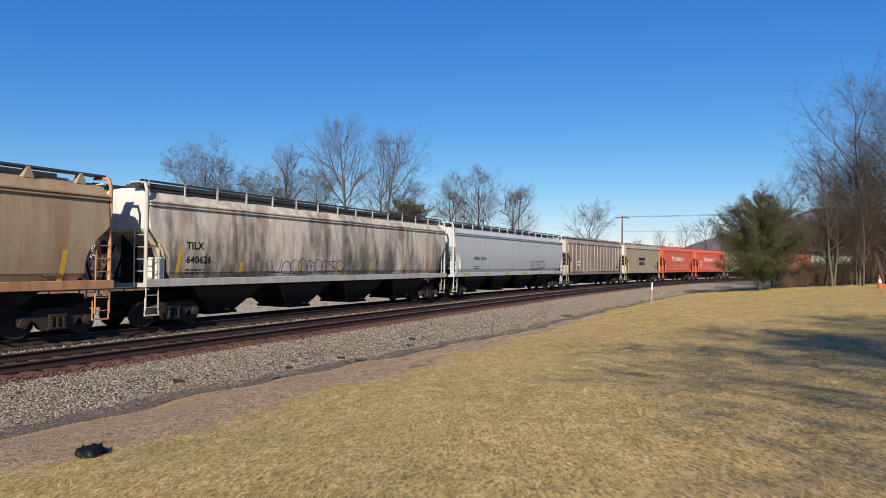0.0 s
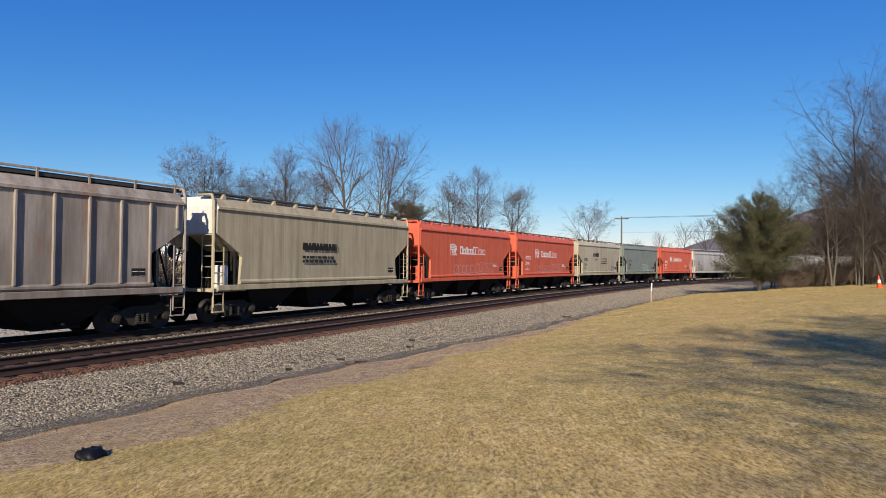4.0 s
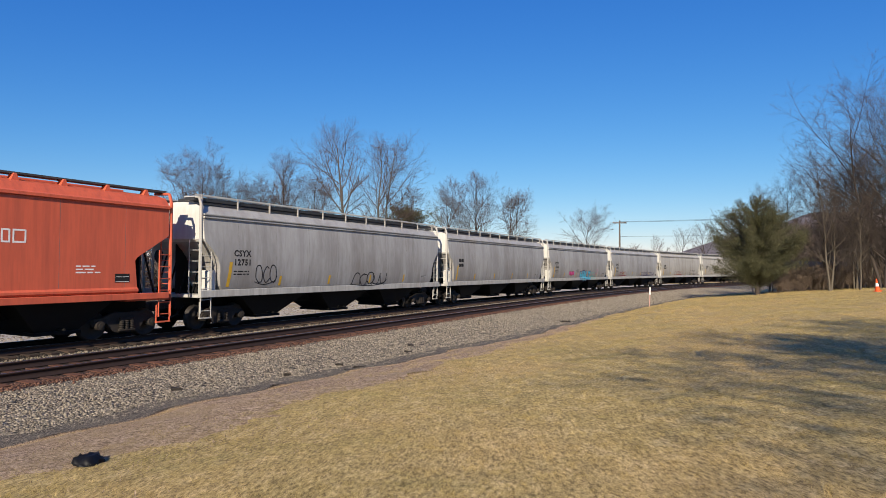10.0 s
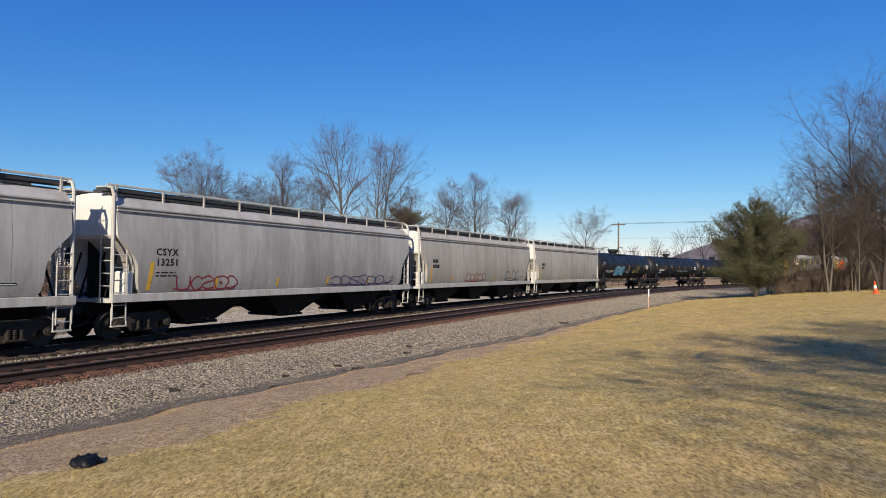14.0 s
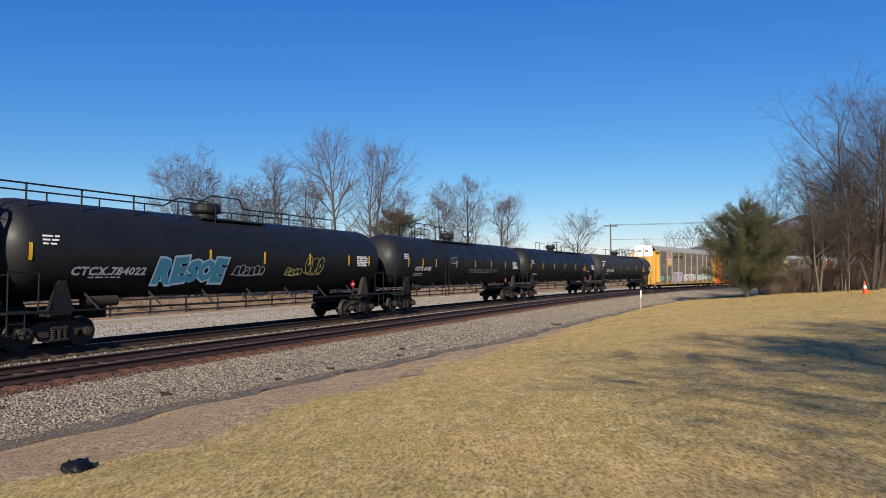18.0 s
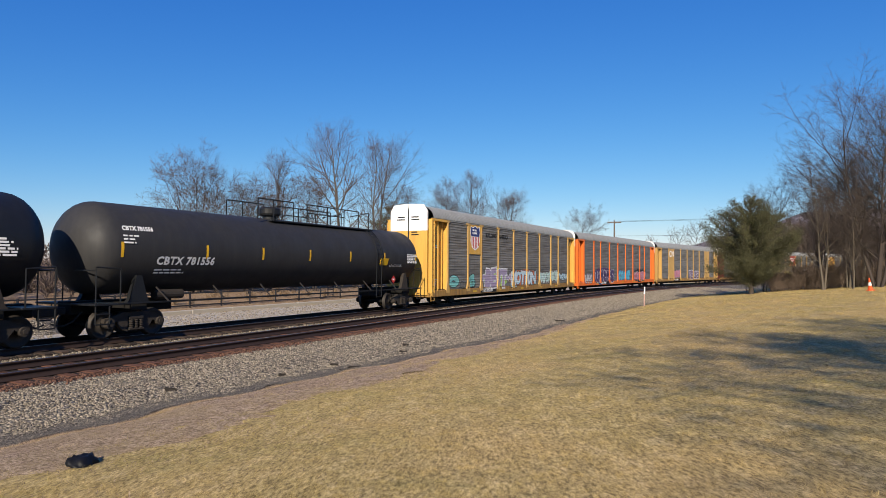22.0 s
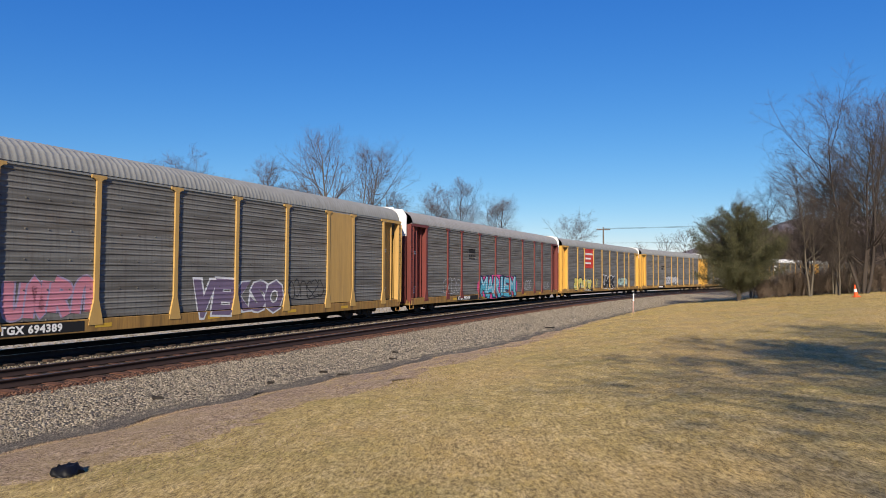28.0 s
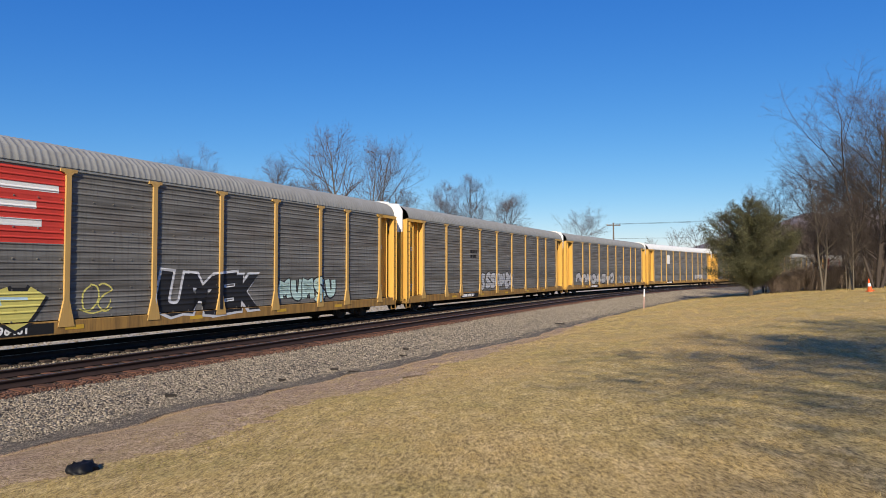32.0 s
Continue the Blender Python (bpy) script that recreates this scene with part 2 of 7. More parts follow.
def stone_mat(name, tones, gap, scale, rel, patch, rough=0.92):
    """Packed crushed stone: every stone its own tone, dark gaps painted for the shade between."""
    m, nt, b = shader(name, rough)
    v = nd(nt, "ShaderNodeTexVoronoi", Scale=scale, Randomness=1.0)
    wob = nd(nt, "ShaderNodeTexNoise", Scale=scale * 0.7, Detail=2.0)
    xyz = coords(nt)
    nt.links.new(xyz, wob.inputs["Vector"])
    add = nt.nodes.new("ShaderNodeVectorMath")
    add.operation = "MULTIPLY_ADD"
    nt.links.new(wob.outputs["Color"], add.inputs[0])
    add.inputs[1].default_value = (0.6 / scale,) * 3
    nt.links.new(xyz, add.inputs[2])
    nt.links.new(add.outputs[0], v.inputs["Vector"])
    sep = nt.nodes.new("ShaderNodeSeparateColor")
    nt.links.new(v.outputs["Color"], sep.inputs[0])
    c = ramp(nt, sep.outputs[0], [(0.1, tones[0]), (0.55, tones[1]), (0.95, tones[2])])
    c = mixed(nt, ramp(nt, v.outputs["Distance"], [(0.42, (0, 0, 0)), (0.66, (1, 1, 1))]), c, gap)
    c = mixed(nt, ramp(nt, noise_tex(nt, 0.6, 5), [(0.42, (0, 0, 0)), (0.66, (0.55, 0.55, 0.55))]), c, patch)
    nt.links.new(c, b.inputs["Base Color"])
    bump(nt, b, math_node(nt, "SUBTRACT", 1.0, v.outputs["Distance"]), 1.0, rel)
    return m


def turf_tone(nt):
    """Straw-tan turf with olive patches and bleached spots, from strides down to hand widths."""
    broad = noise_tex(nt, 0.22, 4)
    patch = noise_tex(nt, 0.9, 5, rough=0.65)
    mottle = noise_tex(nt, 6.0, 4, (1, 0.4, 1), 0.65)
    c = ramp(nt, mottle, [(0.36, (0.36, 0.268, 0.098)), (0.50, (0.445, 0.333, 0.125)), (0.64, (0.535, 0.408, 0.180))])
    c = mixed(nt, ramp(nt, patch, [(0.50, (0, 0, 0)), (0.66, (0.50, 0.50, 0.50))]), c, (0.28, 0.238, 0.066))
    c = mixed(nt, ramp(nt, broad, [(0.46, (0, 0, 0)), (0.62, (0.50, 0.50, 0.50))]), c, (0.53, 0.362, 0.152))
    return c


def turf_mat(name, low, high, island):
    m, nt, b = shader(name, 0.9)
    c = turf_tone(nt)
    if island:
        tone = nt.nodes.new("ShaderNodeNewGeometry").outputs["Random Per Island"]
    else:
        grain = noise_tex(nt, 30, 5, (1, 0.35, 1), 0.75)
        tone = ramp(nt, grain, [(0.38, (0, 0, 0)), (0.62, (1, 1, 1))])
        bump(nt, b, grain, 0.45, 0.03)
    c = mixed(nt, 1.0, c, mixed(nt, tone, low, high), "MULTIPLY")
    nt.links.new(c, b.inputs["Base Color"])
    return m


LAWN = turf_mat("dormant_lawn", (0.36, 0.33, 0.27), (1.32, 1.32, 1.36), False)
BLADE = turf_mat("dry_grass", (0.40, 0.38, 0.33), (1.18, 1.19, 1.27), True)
MATTED = ground_mat("matted_dead_grass", [(0.06, 0.038, 0.023), (0.33, 0.225, 0.14), (0.66, 0.50, 0.36), (0.27, 0.18, 0.10), (0.40, 0.295, 0.14)], 24, 0.07)
THATCH = varied("dead_grass", (0.085, 0.055, 0.032), (0.62, 0.455, 0.315), 0.85, 0.8)
BALLAST = stone_mat("ballast", [(0.11, 0.091, 0.068), (0.23, 0.197, 0.15), (0.42, 0.36, 0.275)], (0.018, 0.015, 0.012), 17, 0.05, (0.19, 0.163, 0.125))
STONE = varied("ballast_stone", (0.115, 0.094, 0.069), (0.45, 0.382, 0.282), 0.9, 9)
FINES = varied("dark_stone_chips", (0.075, 0.064, 0.05), (0.28, 0.24, 0.185), 0.9, 9)
GRAVEL = ground_mat("gravel", [(0.20, 0.178, 0.148), (0.38, 0.34, 0.29), (0.56, 0.51, 0.44), (0.32, 0.275, 0.22), (0.40, 0.355, 0.295)], 12, 0.05)
BANK = ground_mat("dry_bank", [(0.12, 0.075, 0.04), (0.30, 0.20, 0.115), (0.46, 0.33, 0.20), (0.22, 0.14, 0.08), (0.28, 0.19, 0.10)], 12, 0.1)
SCRUB = varied("brown_scrub", (0.10, 0.073, 0.055), (0.27, 0.20, 0.15), 0.85, 2)
WEED = varied("dry_weeds", (0.16, 0.10, 0.055), (0.40, 0.28, 0.165), 0.85, 2)
CINDER = stone_mat("dark_fines", [(0.075, 0.063, 0.048), (0.16, 0.136, 0.104), (0.30, 0.257, 0.20)], (0.05, 0.042, 0.032), 42, 0.02, (0.14, 0.119, 0.09))
FOULED = stone_mat("fouled_trackbed", [(0.022, 0.016, 0.012), (0.06, 0.045, 0.033), (0.15, 0.115, 0.085)], (0.008, 0.006, 0.005), 18, 0.04, (0.045, 0.032, 0.023))
RUSTBED = stone_mat("rust_stained_stone", [(0.045, 0.022, 0.015), (0.13, 0.062, 0.038), (0.26, 0.14, 0.09)], (0.010, 0.006, 0.005), 13, 0.06, (0.09, 0.045, 0.03))
TIE = varied("old_tie", (0.035, 0.024, 0.018), (0.085, 0.055, 0.04), 0.9, 5, False, 0.02)
RUSTY_TIE = varied("rusty_tie", (0.06, 0.03, 0.019), (0.15, 0.065, 0.038), 0.9, 5, False, 0.02)
RAIL = plain("rail_steel", (0.045, 0.028, 0.021), 0.6, 0.2, 8, 0.4)
RAILTOP = plain("rail_head", (0.42, 0.41, 0.40), 0.28, 0.9, 20, 0.2)
CONCRETE = plain("concrete", (0.42, 0.38, 0.32), 0.9, 0, 6, 0.25, 0.01)
BARK = plain("grey_bark", (0.062, 0.048, 0.040), 0.9, 0, 18, 0.45, 0.01)
PALE_BARK = plain("pale_bark", (0.125, 0.104, 0.078), 0.9, 0, 14, 0.4, 0.01)
TWIG = varied("twigs", (0.070, 0.052, 0.045), (0.175, 0.128, 0.108), 0.85, 2)
DARKTWIG = varied("wood_twigs", (0.050, 0.040, 0.034), (0.14, 0.108, 0.088), 0.85, 2)
NEEDLE = varied("cedar_needles", (0.036, 0.040, 0.018), (0.135, 0.125, 0.056), 0.7, 1)
PINE = varied("pine_needles", (0.075, 0.078, 0.026), (0.21, 0.19, 0.075), 0.7, 1)
POLEWOOD = plain("pole_wood", (0.13, 0.105, 0.085), 0.9, 0, 10, 0.35)
BLACKIRON = plain("black_iron", (0.025, 0.025, 0.028), 0.5, 0.0, 20, 0.3)
# undersides near black: the shade below the cars is put into the colour
UNDER = plain("under_shade", (0.010, 0.009, 0.008), 0.9, 0, 6, 0.45)
TRUCKRUST = plain("truck_rust", (0.036, 0.029, 0.024), 0.85, 0, 7, 0.6, 0.005)
WHEELS = plain("wheel_steel", (0.045, 0.038, 0.033), 0.6, 0.3, 9, 0.4)

# ---- ground: one sheet to the horizon ----
def axis_steps(near0, near1, step, far):
    a = list(np.arange(near0, near1, step))
    d, v = step, near1
    while v < far:
        a.append(v)
        d *= 1.22
        v += d
    d, v = step, near0
    while v > -far:
        d *= 1.22
        v -= d
        a.append(v)
    return np.array(sorted(a))


gx, gy = axis_steps(-22, 44, 0.45, 3500), axis_steps(-6, 78, 0.45, 3500)
GX, GY = np.meshgrid(gx, gy)
gs, gn = to_line(GX, GY)
gz = ground_z(gs, gn)
rng = np.random.default_rng(3)
near = (np.abs(GX.ravel()) < 60) & (np.abs(GY.ravel()) < 100)
bumps = np.array([noise.noise(Vector((x * 0.35, y * 0.35, 0))) * 0.035 if k else 0 for x, y, k in zip(GX.ravel(), GY.ravel(), near & (gn > lawn_edge(gs) + 2.4))])
nx = len(gx)
ii = np.arange((len(gy) - 1) * nx).reshape(len(gy) - 1, nx)[:, :-1].ravel()
tagged(new("ground", mesh_of("ground", np.stack([GX.ravel(), GY.ravel(), gz + bumps], 1), np.stack([ii, ii + 1, ii + nx + 1, ii + nx], 1), LAWN, True)),
       "dormant tan-olive lawn on a gentle rise", "ground", kind="structure")


def ribbon(name, s_steps, offsets, material, label, category, jag=0.0):
    """A strip laid along the line: offsets give (n, z) pairs, n a number or a function of s."""
    s_steps = np.asarray(s_steps, float)
    vs = []
    for k, (n, z) in enumerate(offsets):
        nn = n(s_steps) if callable(n) else np.full_like(s_steps, n)
        if jag and k in (0, len(offsets) - 1):
            nn = nn + np.array([noise.noise(Vector((s * 1.1, k, 4))) * jag + noise.noise(Vector((s * 4.1, k, 9))) * jag * 0.5 for s in s_steps])
        zz = z(s_steps) if callable(z) else np.full_like(s_steps, z)
        x, y, _ = on_line(s_steps, nn)
        vs.append(np.stack([x, y, zz], 1))
    m = len(s_steps)
    f = []
    for k in range(len(offsets) - 1):
        a = np.arange(m - 1) + k * m
        f.append(np.stack([a, a + m, a + m + 1, a + 1], 1))
    return tagged(new(name, mesh_of(name, np.concatenate(vs), np.concatenate(f), material, True)), label, category, kind="structure")


LINE_STEPS = np.concatenate([np.arange(-600, -20, 10), np.arange(-20, 110, 0.5), np.arange(110, 600, 5)])
NEAR_N = 4.08
ribbon("ballast_bed", LINE_STEPS,
       [(-4.6, -0.66), (-3.0, -0.52), (-1.9, -0.23), (0.0, -0.235), (1.8, -0.25), (2.3, -0.27), (2.8, -0.25), (NEAR_N, -0.235), (5.75, -0.22),
        (lambda s: 0.6 * 5.75 + 0.4 * lawn_edge(s), -0.27), (lambda s: lawn_edge(s) - 0.5, -0.37), (lambda s: lawn_edge(s) + 0.25, -0.40)],
       BALLAST, "grey crushed-stone ballast bed of the railway", "ballast")
ribbon("track_bed", np.concatenate([np.arange(-600, -20, 10), np.arange(-20, 110, 0.5), np.arange(110, 300, 5)]),
       [(NEAR_N - 1.42, -0.24), (NEAR_N - 1.2, -0.193), (NEAR_N, -0.19), (NEAR_N + 0.9, -0.193), (NEAR_N + 1.0, -0.2)], FOULED, "dark brown fouled stone between the rails", "ballast", 0.1)
ribbon("rust_strip", np.arange(-20, 110, 0.25), [(NEAR_N + 0.86, -0.19), (NEAR_N + 1.2, -0.2), (NEAR_N + 1.55, -0.222)], RUSTBED, "rust-red stained strip along the tie ends", "ballast", 0.16)
ribbon("main_bed", np.concatenate([np.arange(-600, -20, 10), np.arange(-20, 110, 0.5), np.arange(110, 300, 5)]),
       [(-1.45, -0.232), (-1.2, -0.195), (0, -0.192), (1.0, -0.195), (1.3, -0.24)], FOULED, "dark fouled stone of the main track", "ballast", 0.1)
ribbon("gravel_lot", np.concatenate([np.arange(-600, 0, 10), np.arange(0, 110, 1), np.arange(110, 600, 5)]),
       [(-9.6, -0.42), (-6, -0.5), (-4.2, -0.56)], GRAVEL, "pale grey gravel service road beyond the tracks", "gravel", 0.4)
ribbon("dry_bank", np.concatenate([np.arange(-600, 0, 10), np.arange(0, 110, 1.0), np.arange(110, 600, 5)]),
       [(-60, 0.5), (-24, 0.35), (-14, 0.12), (-11.6, -0.1), (-10.2, -0.37)], BANK, "bank of brown dead grass and brush", "bank", 0.3)


# ragged fringe: matted dead grass, then dark fines along the foot of the ballast
FRINGE = np.arange(-8, 34, 0.25)


def fringe(s):
    return np.interp(s, [-8, 3, 8, 14, 20.5, 26, 34], [3.8, 3.3, 2.8, 2.0, 1.1, 0.5, 0.1])



ribbon("grass_fringe", FRINGE, [((lambda s, d=d: lawn_edge(s) + d * fringe(s)), (lambda s, d=d: ground_z(s, lawn_edge(s) + d * fringe(s)) + (0.012 if d < 1 else -0.004))) for d in (-0.1, 0.15, 0.35, 0.6, 0.85, 1.02)],
       MATTED, "matted pinkish-brown dead grass beside the ballast", "grass", 0.5)
ribbon("fines_strip", np.arange(-8, 60, 0.25), [((lambda s, d=d: lawn_edge(s) + d), (lambda s, z=z: 0 * s + z)) for d, z in ((-0.66, -0.345), (-0.40, -0.365), (-0.02, -0.322), (0.12, -0.315))],
       CINDER, "dark grey fines along the foot of the ballast", "dirt", 0.3)


# ---- tracks: ties and rails ----
def rail_profile():
    return [(-0.037, 0.0), (-0.037, -0.035), (-0.010, -0.05), (-0.010, -0.14), (-0.075, -0.16), (-0.075, -0.178), (0.075, -0.178), (0.075, -0.16), (0.010, -0.14), (0.010, -0.05), (0.037, -0.035), (0.037, 0.0)]


def rail(n, parent):
    st = np.concatenate([np.arange(-600, -20, 10), np.arange(-20, 120, 1.0), np.arange(120, 600, 4)])
    pr = rail_profile()
    vs = []
    for dn, z in pr:
        x, y, _ = on_line(st, n + dn)
        vs.append(np.stack([x, y, np.full_like(x, z)], 1))
    m, k = len(st), len(pr)
    f, top = [], None
    for j in range(k):
        a, b = np.arange(m - 1) + j * m, np.arange(m - 1) + ((j + 1) % k) * m
        q = np.stack([a, a + 1, b + 1, b], 1)
        f.append(q)
    me = mesh_of("rail", np.concatenate(vs), np.concatenate(f), RAIL)
    me.materials.append(RAILTOP)
    idx = np.zeros(len(me.polygons), np.int32)
    idx[-(m - 1):] = 1
    me.polygons.foreach_set("material_index", idx)
    return part("rail", me, None, parent)


def tie_mesh(mat, seed):
    bm = box(-0.115, 0.115, -1.29, 1.29, -0.19, 0.0, 0.012)
    r = random.Random(seed)
    for v in bm.verts:
        v.co += Vector((r.uniform(-1, 1) * 0.008, r.uniform(-1, 1) * 0.02, r.uniform(-1, 1) * 0.006))
    return to_me("tie", bm, mat)


tie_a = [tie_mesh(RUSTY_TIE, k) for k in range(4)]
tie_b = [tie_mesh(TIE, k + 9) for k in range(3)]
plate_me = to_me("tie_plate", box(-0.1, 0.1, -0.18, 0.18, 0.0, 0.02, 0.004), TRUCKRUST)


def track(n, label, mats, s_from, count):
    t = thing("railway_track", label, "railway track", "parallel tracks", "structure")
    for d in (-0.7525, 0.7525):
        rail(n + d, t)
    r = random.Random(int(n * 10))
    for k in range(count):
        s = s_from + k * 0.53 + r.uniform(-0.03, 0.03)
        x, y, p = on_line(s, n + r.uniform(-0.05, 0.05))
        moved(part("tie", mats[k % len(mats)], None, t), float(x), float(y), -0.178, 0, 0, 90 - math.degrees(p) + r.uniform(-1.2, 1.2))
    rest = bmesh.new()
    s = s_from + count * 0.53
    while s < 230:
        x, y, p = on_line(s, n)
        r4 = bmesh.ops.create_cube(rest, size=1, matrix=pose(float(x), float(y), -0.28, 0, 0, 90 - math.degrees(p)) @ Matrix.Diagonal((0.23, 2.6, 0.19, 1)))
        s += 0.53
    o = part("far_ties", rest, TIE, t)
    o["kind"] = "stuff"
    return t


track(0.0, "main railway track under the train, dark ties", tie_b, -14, 170)
track(NEAR_N, "empty railway track with rust-red ties and worn steel rails", tie_a, -10, 210)


# ---- loose stones, grass ----
def scatter_mesh(name, pos, size, shapes, mat, flat=0.7, seed=1):
    """Many small closed pieces in one mesh."""
    g = np.random.default_rng(seed)
    base = np.array([[1, 0, 0], [-1, 0, 0], [0, 1, 0], [0, -1, 0], [0, 0, 1], [0, 0, -1]], float)
    tri = np.array([[0, 2, 4], [2, 1, 4], [1, 3, 4], [3, 0, 4], [2, 0, 5], [1, 2, 5], [3, 1, 5], [0, 3, 5]])
    n = len(pos)
    v = base[None] * g.uniform(0.65, 1.25, (n, 6, 1)) + g.uniform(-0.25, 0.25, (n, 6, 3))
    v[:, :, 2] *= flat
    a = g.uniform(0, 6.28, n)
    c, s = np.cos(a)[:, None], np.sin(a)[:, None]
    x, y = v[:, :, 0] * c - v[:, :, 1] * s, v[:, :, 0] * s + v[:, :, 1] * c
    v = np.stack([x, y, v[:, :, 2]], 2) * size[:, None, None] + pos[:, None, :]
    f = (tri[None] + (np.arange(n) * 6)[:, None, None]).reshape(-1, 3)
    return mesh_of(name, v.reshape(-1, 3), f, mat)


def bed_z(s, n):
    e = lawn_edge(s)
    k = 0.6 * 5.75 + 0.4 * e
    return np.where(n < 5.75, -0.235, np.where(n < k, -0.22 - 0.05 * (n - 5.75) / (k - 5.75), -0.27 - 0.10 * (n - k) / (e - 0.5 - k)))


g1 = np.random.default_rng(11)
N_ST = 80000
ss = -6 + 96 * g1.random(N_ST) ** 1.9
nn = 5.3 + (lawn_edge(ss) - 5.45) * g1.random(N_ST)
x, y, _ = on_line(ss, nn)
o = new("ballast_stones", scatter_mesh("ballast_stones", np.stack([x, y, bed_z(ss, nn) + 0.0], 1), g1.uniform(0.016, 0.044, N_ST) * (0.85 + ss / 80), 0, STONE, 0.75, 5))
tagged(o, "loose grey crushed ballast stones", "ballast", kind="stuff")
N_S2 = 16000
ss = -6 + 70 * g1.random(N_S2) ** 1.5
nn = np.where(g1.random(N_S2) < 0.85, g1.uniform(1.25, 2.85, N_S2), g1.uniform(2.9, 5.3, N_S2))
x, y, _ = on_line(ss, nn)
tagged(new("track_stones", scatter_mesh("track_stones", np.stack([x, y, np.full(N_S2, -0.24)], 1), g1.uniform(0.02, 0.04, N_S2), 0, STONE, 0.75, 6)), "loose ballast stones between the rails", "ballast", kind="stuff")


N_R = 9000
ss = -6 + 60 * g1.random(N_R) ** 1.5
nn = NEAR_N + 1.25 + g1.normal(0, 0.22, N_R)
x, y, _ = on_line(ss, nn)
RUSTSTONE = varied("rusty_stone", (0.05, 0.024, 0.016), (0.24, 0.12, 0.075), 0.9, 9)
tagged(new("rusty_stones", scatter_mesh("rusty_stones", np.stack([x, y, np.full(N_R, -0.205)], 1), g1.uniform(0.018, 0.042, N_R), 0, RUSTSTONE, 0.75, 16)), "rust-stained stones along the tie ends", "ballast", kind="stuff")


def blades(name, x, y, z, h, w, mat, seed):
    g = np.random.default_rng(seed)
    n = len(x)
    a, lean, b = g.uniform(0, 6.28, n), g.uniform(0.3, 1.6, n) * h, g.uniform(0, 6.28, n)
    p = np.stack([x, y, z - 0.01], 1)
    side = np.stack([np.cos(a), np.sin(a), np.zeros(n)], 1) * w[:, None]
    tip = p + np.stack([np.cos(b) * lean, np.sin(b) * lean, h], 1)
    v = np.stack([p - side, p + side, tip], 1).reshape(-1, 3)
    return mesh_of(name, v, np.arange(3 * n).reshape(-1, 3), mat)


N_G = 14000
ss = -4 + 74 * g1.random(N_G) ** 1.3
nn = g1.uniform(-9.5, -3.2, N_G)
x, y, _ = on_line(ss, nn)
tagged(new("gravel_stones", scatter_mesh("gravel_stones", np.stack([x, y, np.interp(-nn, [3, 4.2, 6, 9.6], [-0.54, -0.56, -0.5, -0.42])], 1), g1.uniform(0.03, 0.075, N_G), 0, STONE, 0.6, 12)), "loose stones on the gravel service road", "gravel", kind="stuff")
N_F = 30000
ss = -6 + 60 * g1.random(N_F) ** 1.3
nn = lawn_edge(ss) - 0.36 + g1.normal(0, 0.24, N_F)
x, y, _ = on_line(ss, nn)
tagged(new("stone_chips", scatter_mesh("stone_chips", np.stack([x, y, np.where(nn > lawn_edge(ss) - 0.1, -0.33, bed_z(ss, nn) + 0.005)], 1), g1.uniform(0.010, 0.030, N_F), 0, FINES, 0.6, 7)), "dark fine stone chips at the ballast's foot", "dirt", kind="stuff")
# tufts of a dozen blades, each tuft with a height of its own
N_TU = 92000
d = 3.2 + 58 * g1.random(N_TU) ** 1.9
ang = g1.uniform(-0.70, 0.70, N_TU)
tall_ = np.repeat(0.6 + 1.1 * g1.random(N_TU) ** 2, 12)
d = np.repeat(d, 12)
sz = 0.62 + np.minimum(d, 40) / 22
gap_ = 0.036 * sz
bx, by = d * np.repeat(np.sin(ang), 12) + g1.normal(0, 1, len(d)) * gap_, d * np.repeat(np.cos(ang), 12) + g1.normal(0, 1, len(d)) * gap_
bs, bn = to_line(bx, by)
ok = bn > lawn_edge(bs) + 0.1 + np.where(bs < 34, 0.62 * fringe(bs), 0) * np.repeat(g1.uniform(0.2, 1.4, N_TU), 12) + np.repeat(g1.normal(0, 0.25, N_TU), 12)
bx, by, bs, bn, tall_ = bx[ok], by[ok], bs[ok], bn[ok], (tall_ * sz)[ok]
swell = np.array([noise.noise(Vector((x_ * 0.35, y_ * 0.35, 0))) * 0.035 for x_, y_ in zip(bx, by)])
bz = ground_z(bs, bn) + np.where(bn > lawn_edge(bs) + 2.4, swell, 0)
tagged(new("lawn_grass", blades("lawn_grass", bx, by, bz, g1.uniform(0.011, 0.028, len(bx)) * tall_, g1.uniform(0.0018, 0.0042, len(bx)) * tall_, BLADE, 8)), "short dormant tan grass blades", "grass", kind="stuff")
N_TH = 230000
ts_ = -5 + 38 * g1.random(N_TH) ** 1.5
wide = fringe(ts_) * 0.62
tn = lawn_edge(ts_) - 0.16 + np.abs(g1.normal(0, 1, N_TH)) * wide
x, y, _ = on_line(ts_, tn)
tagged(new("edge_thatch", blades("edge_thatch", x, y, ground_z(ts_, tn), g1.uniform(0.010, 0.036, N_TH), g1.uniform(0.003, 0.009, N_TH), THATCH, 9)), "matted dead brown grass along the ballast", "grass", kind="stuff")


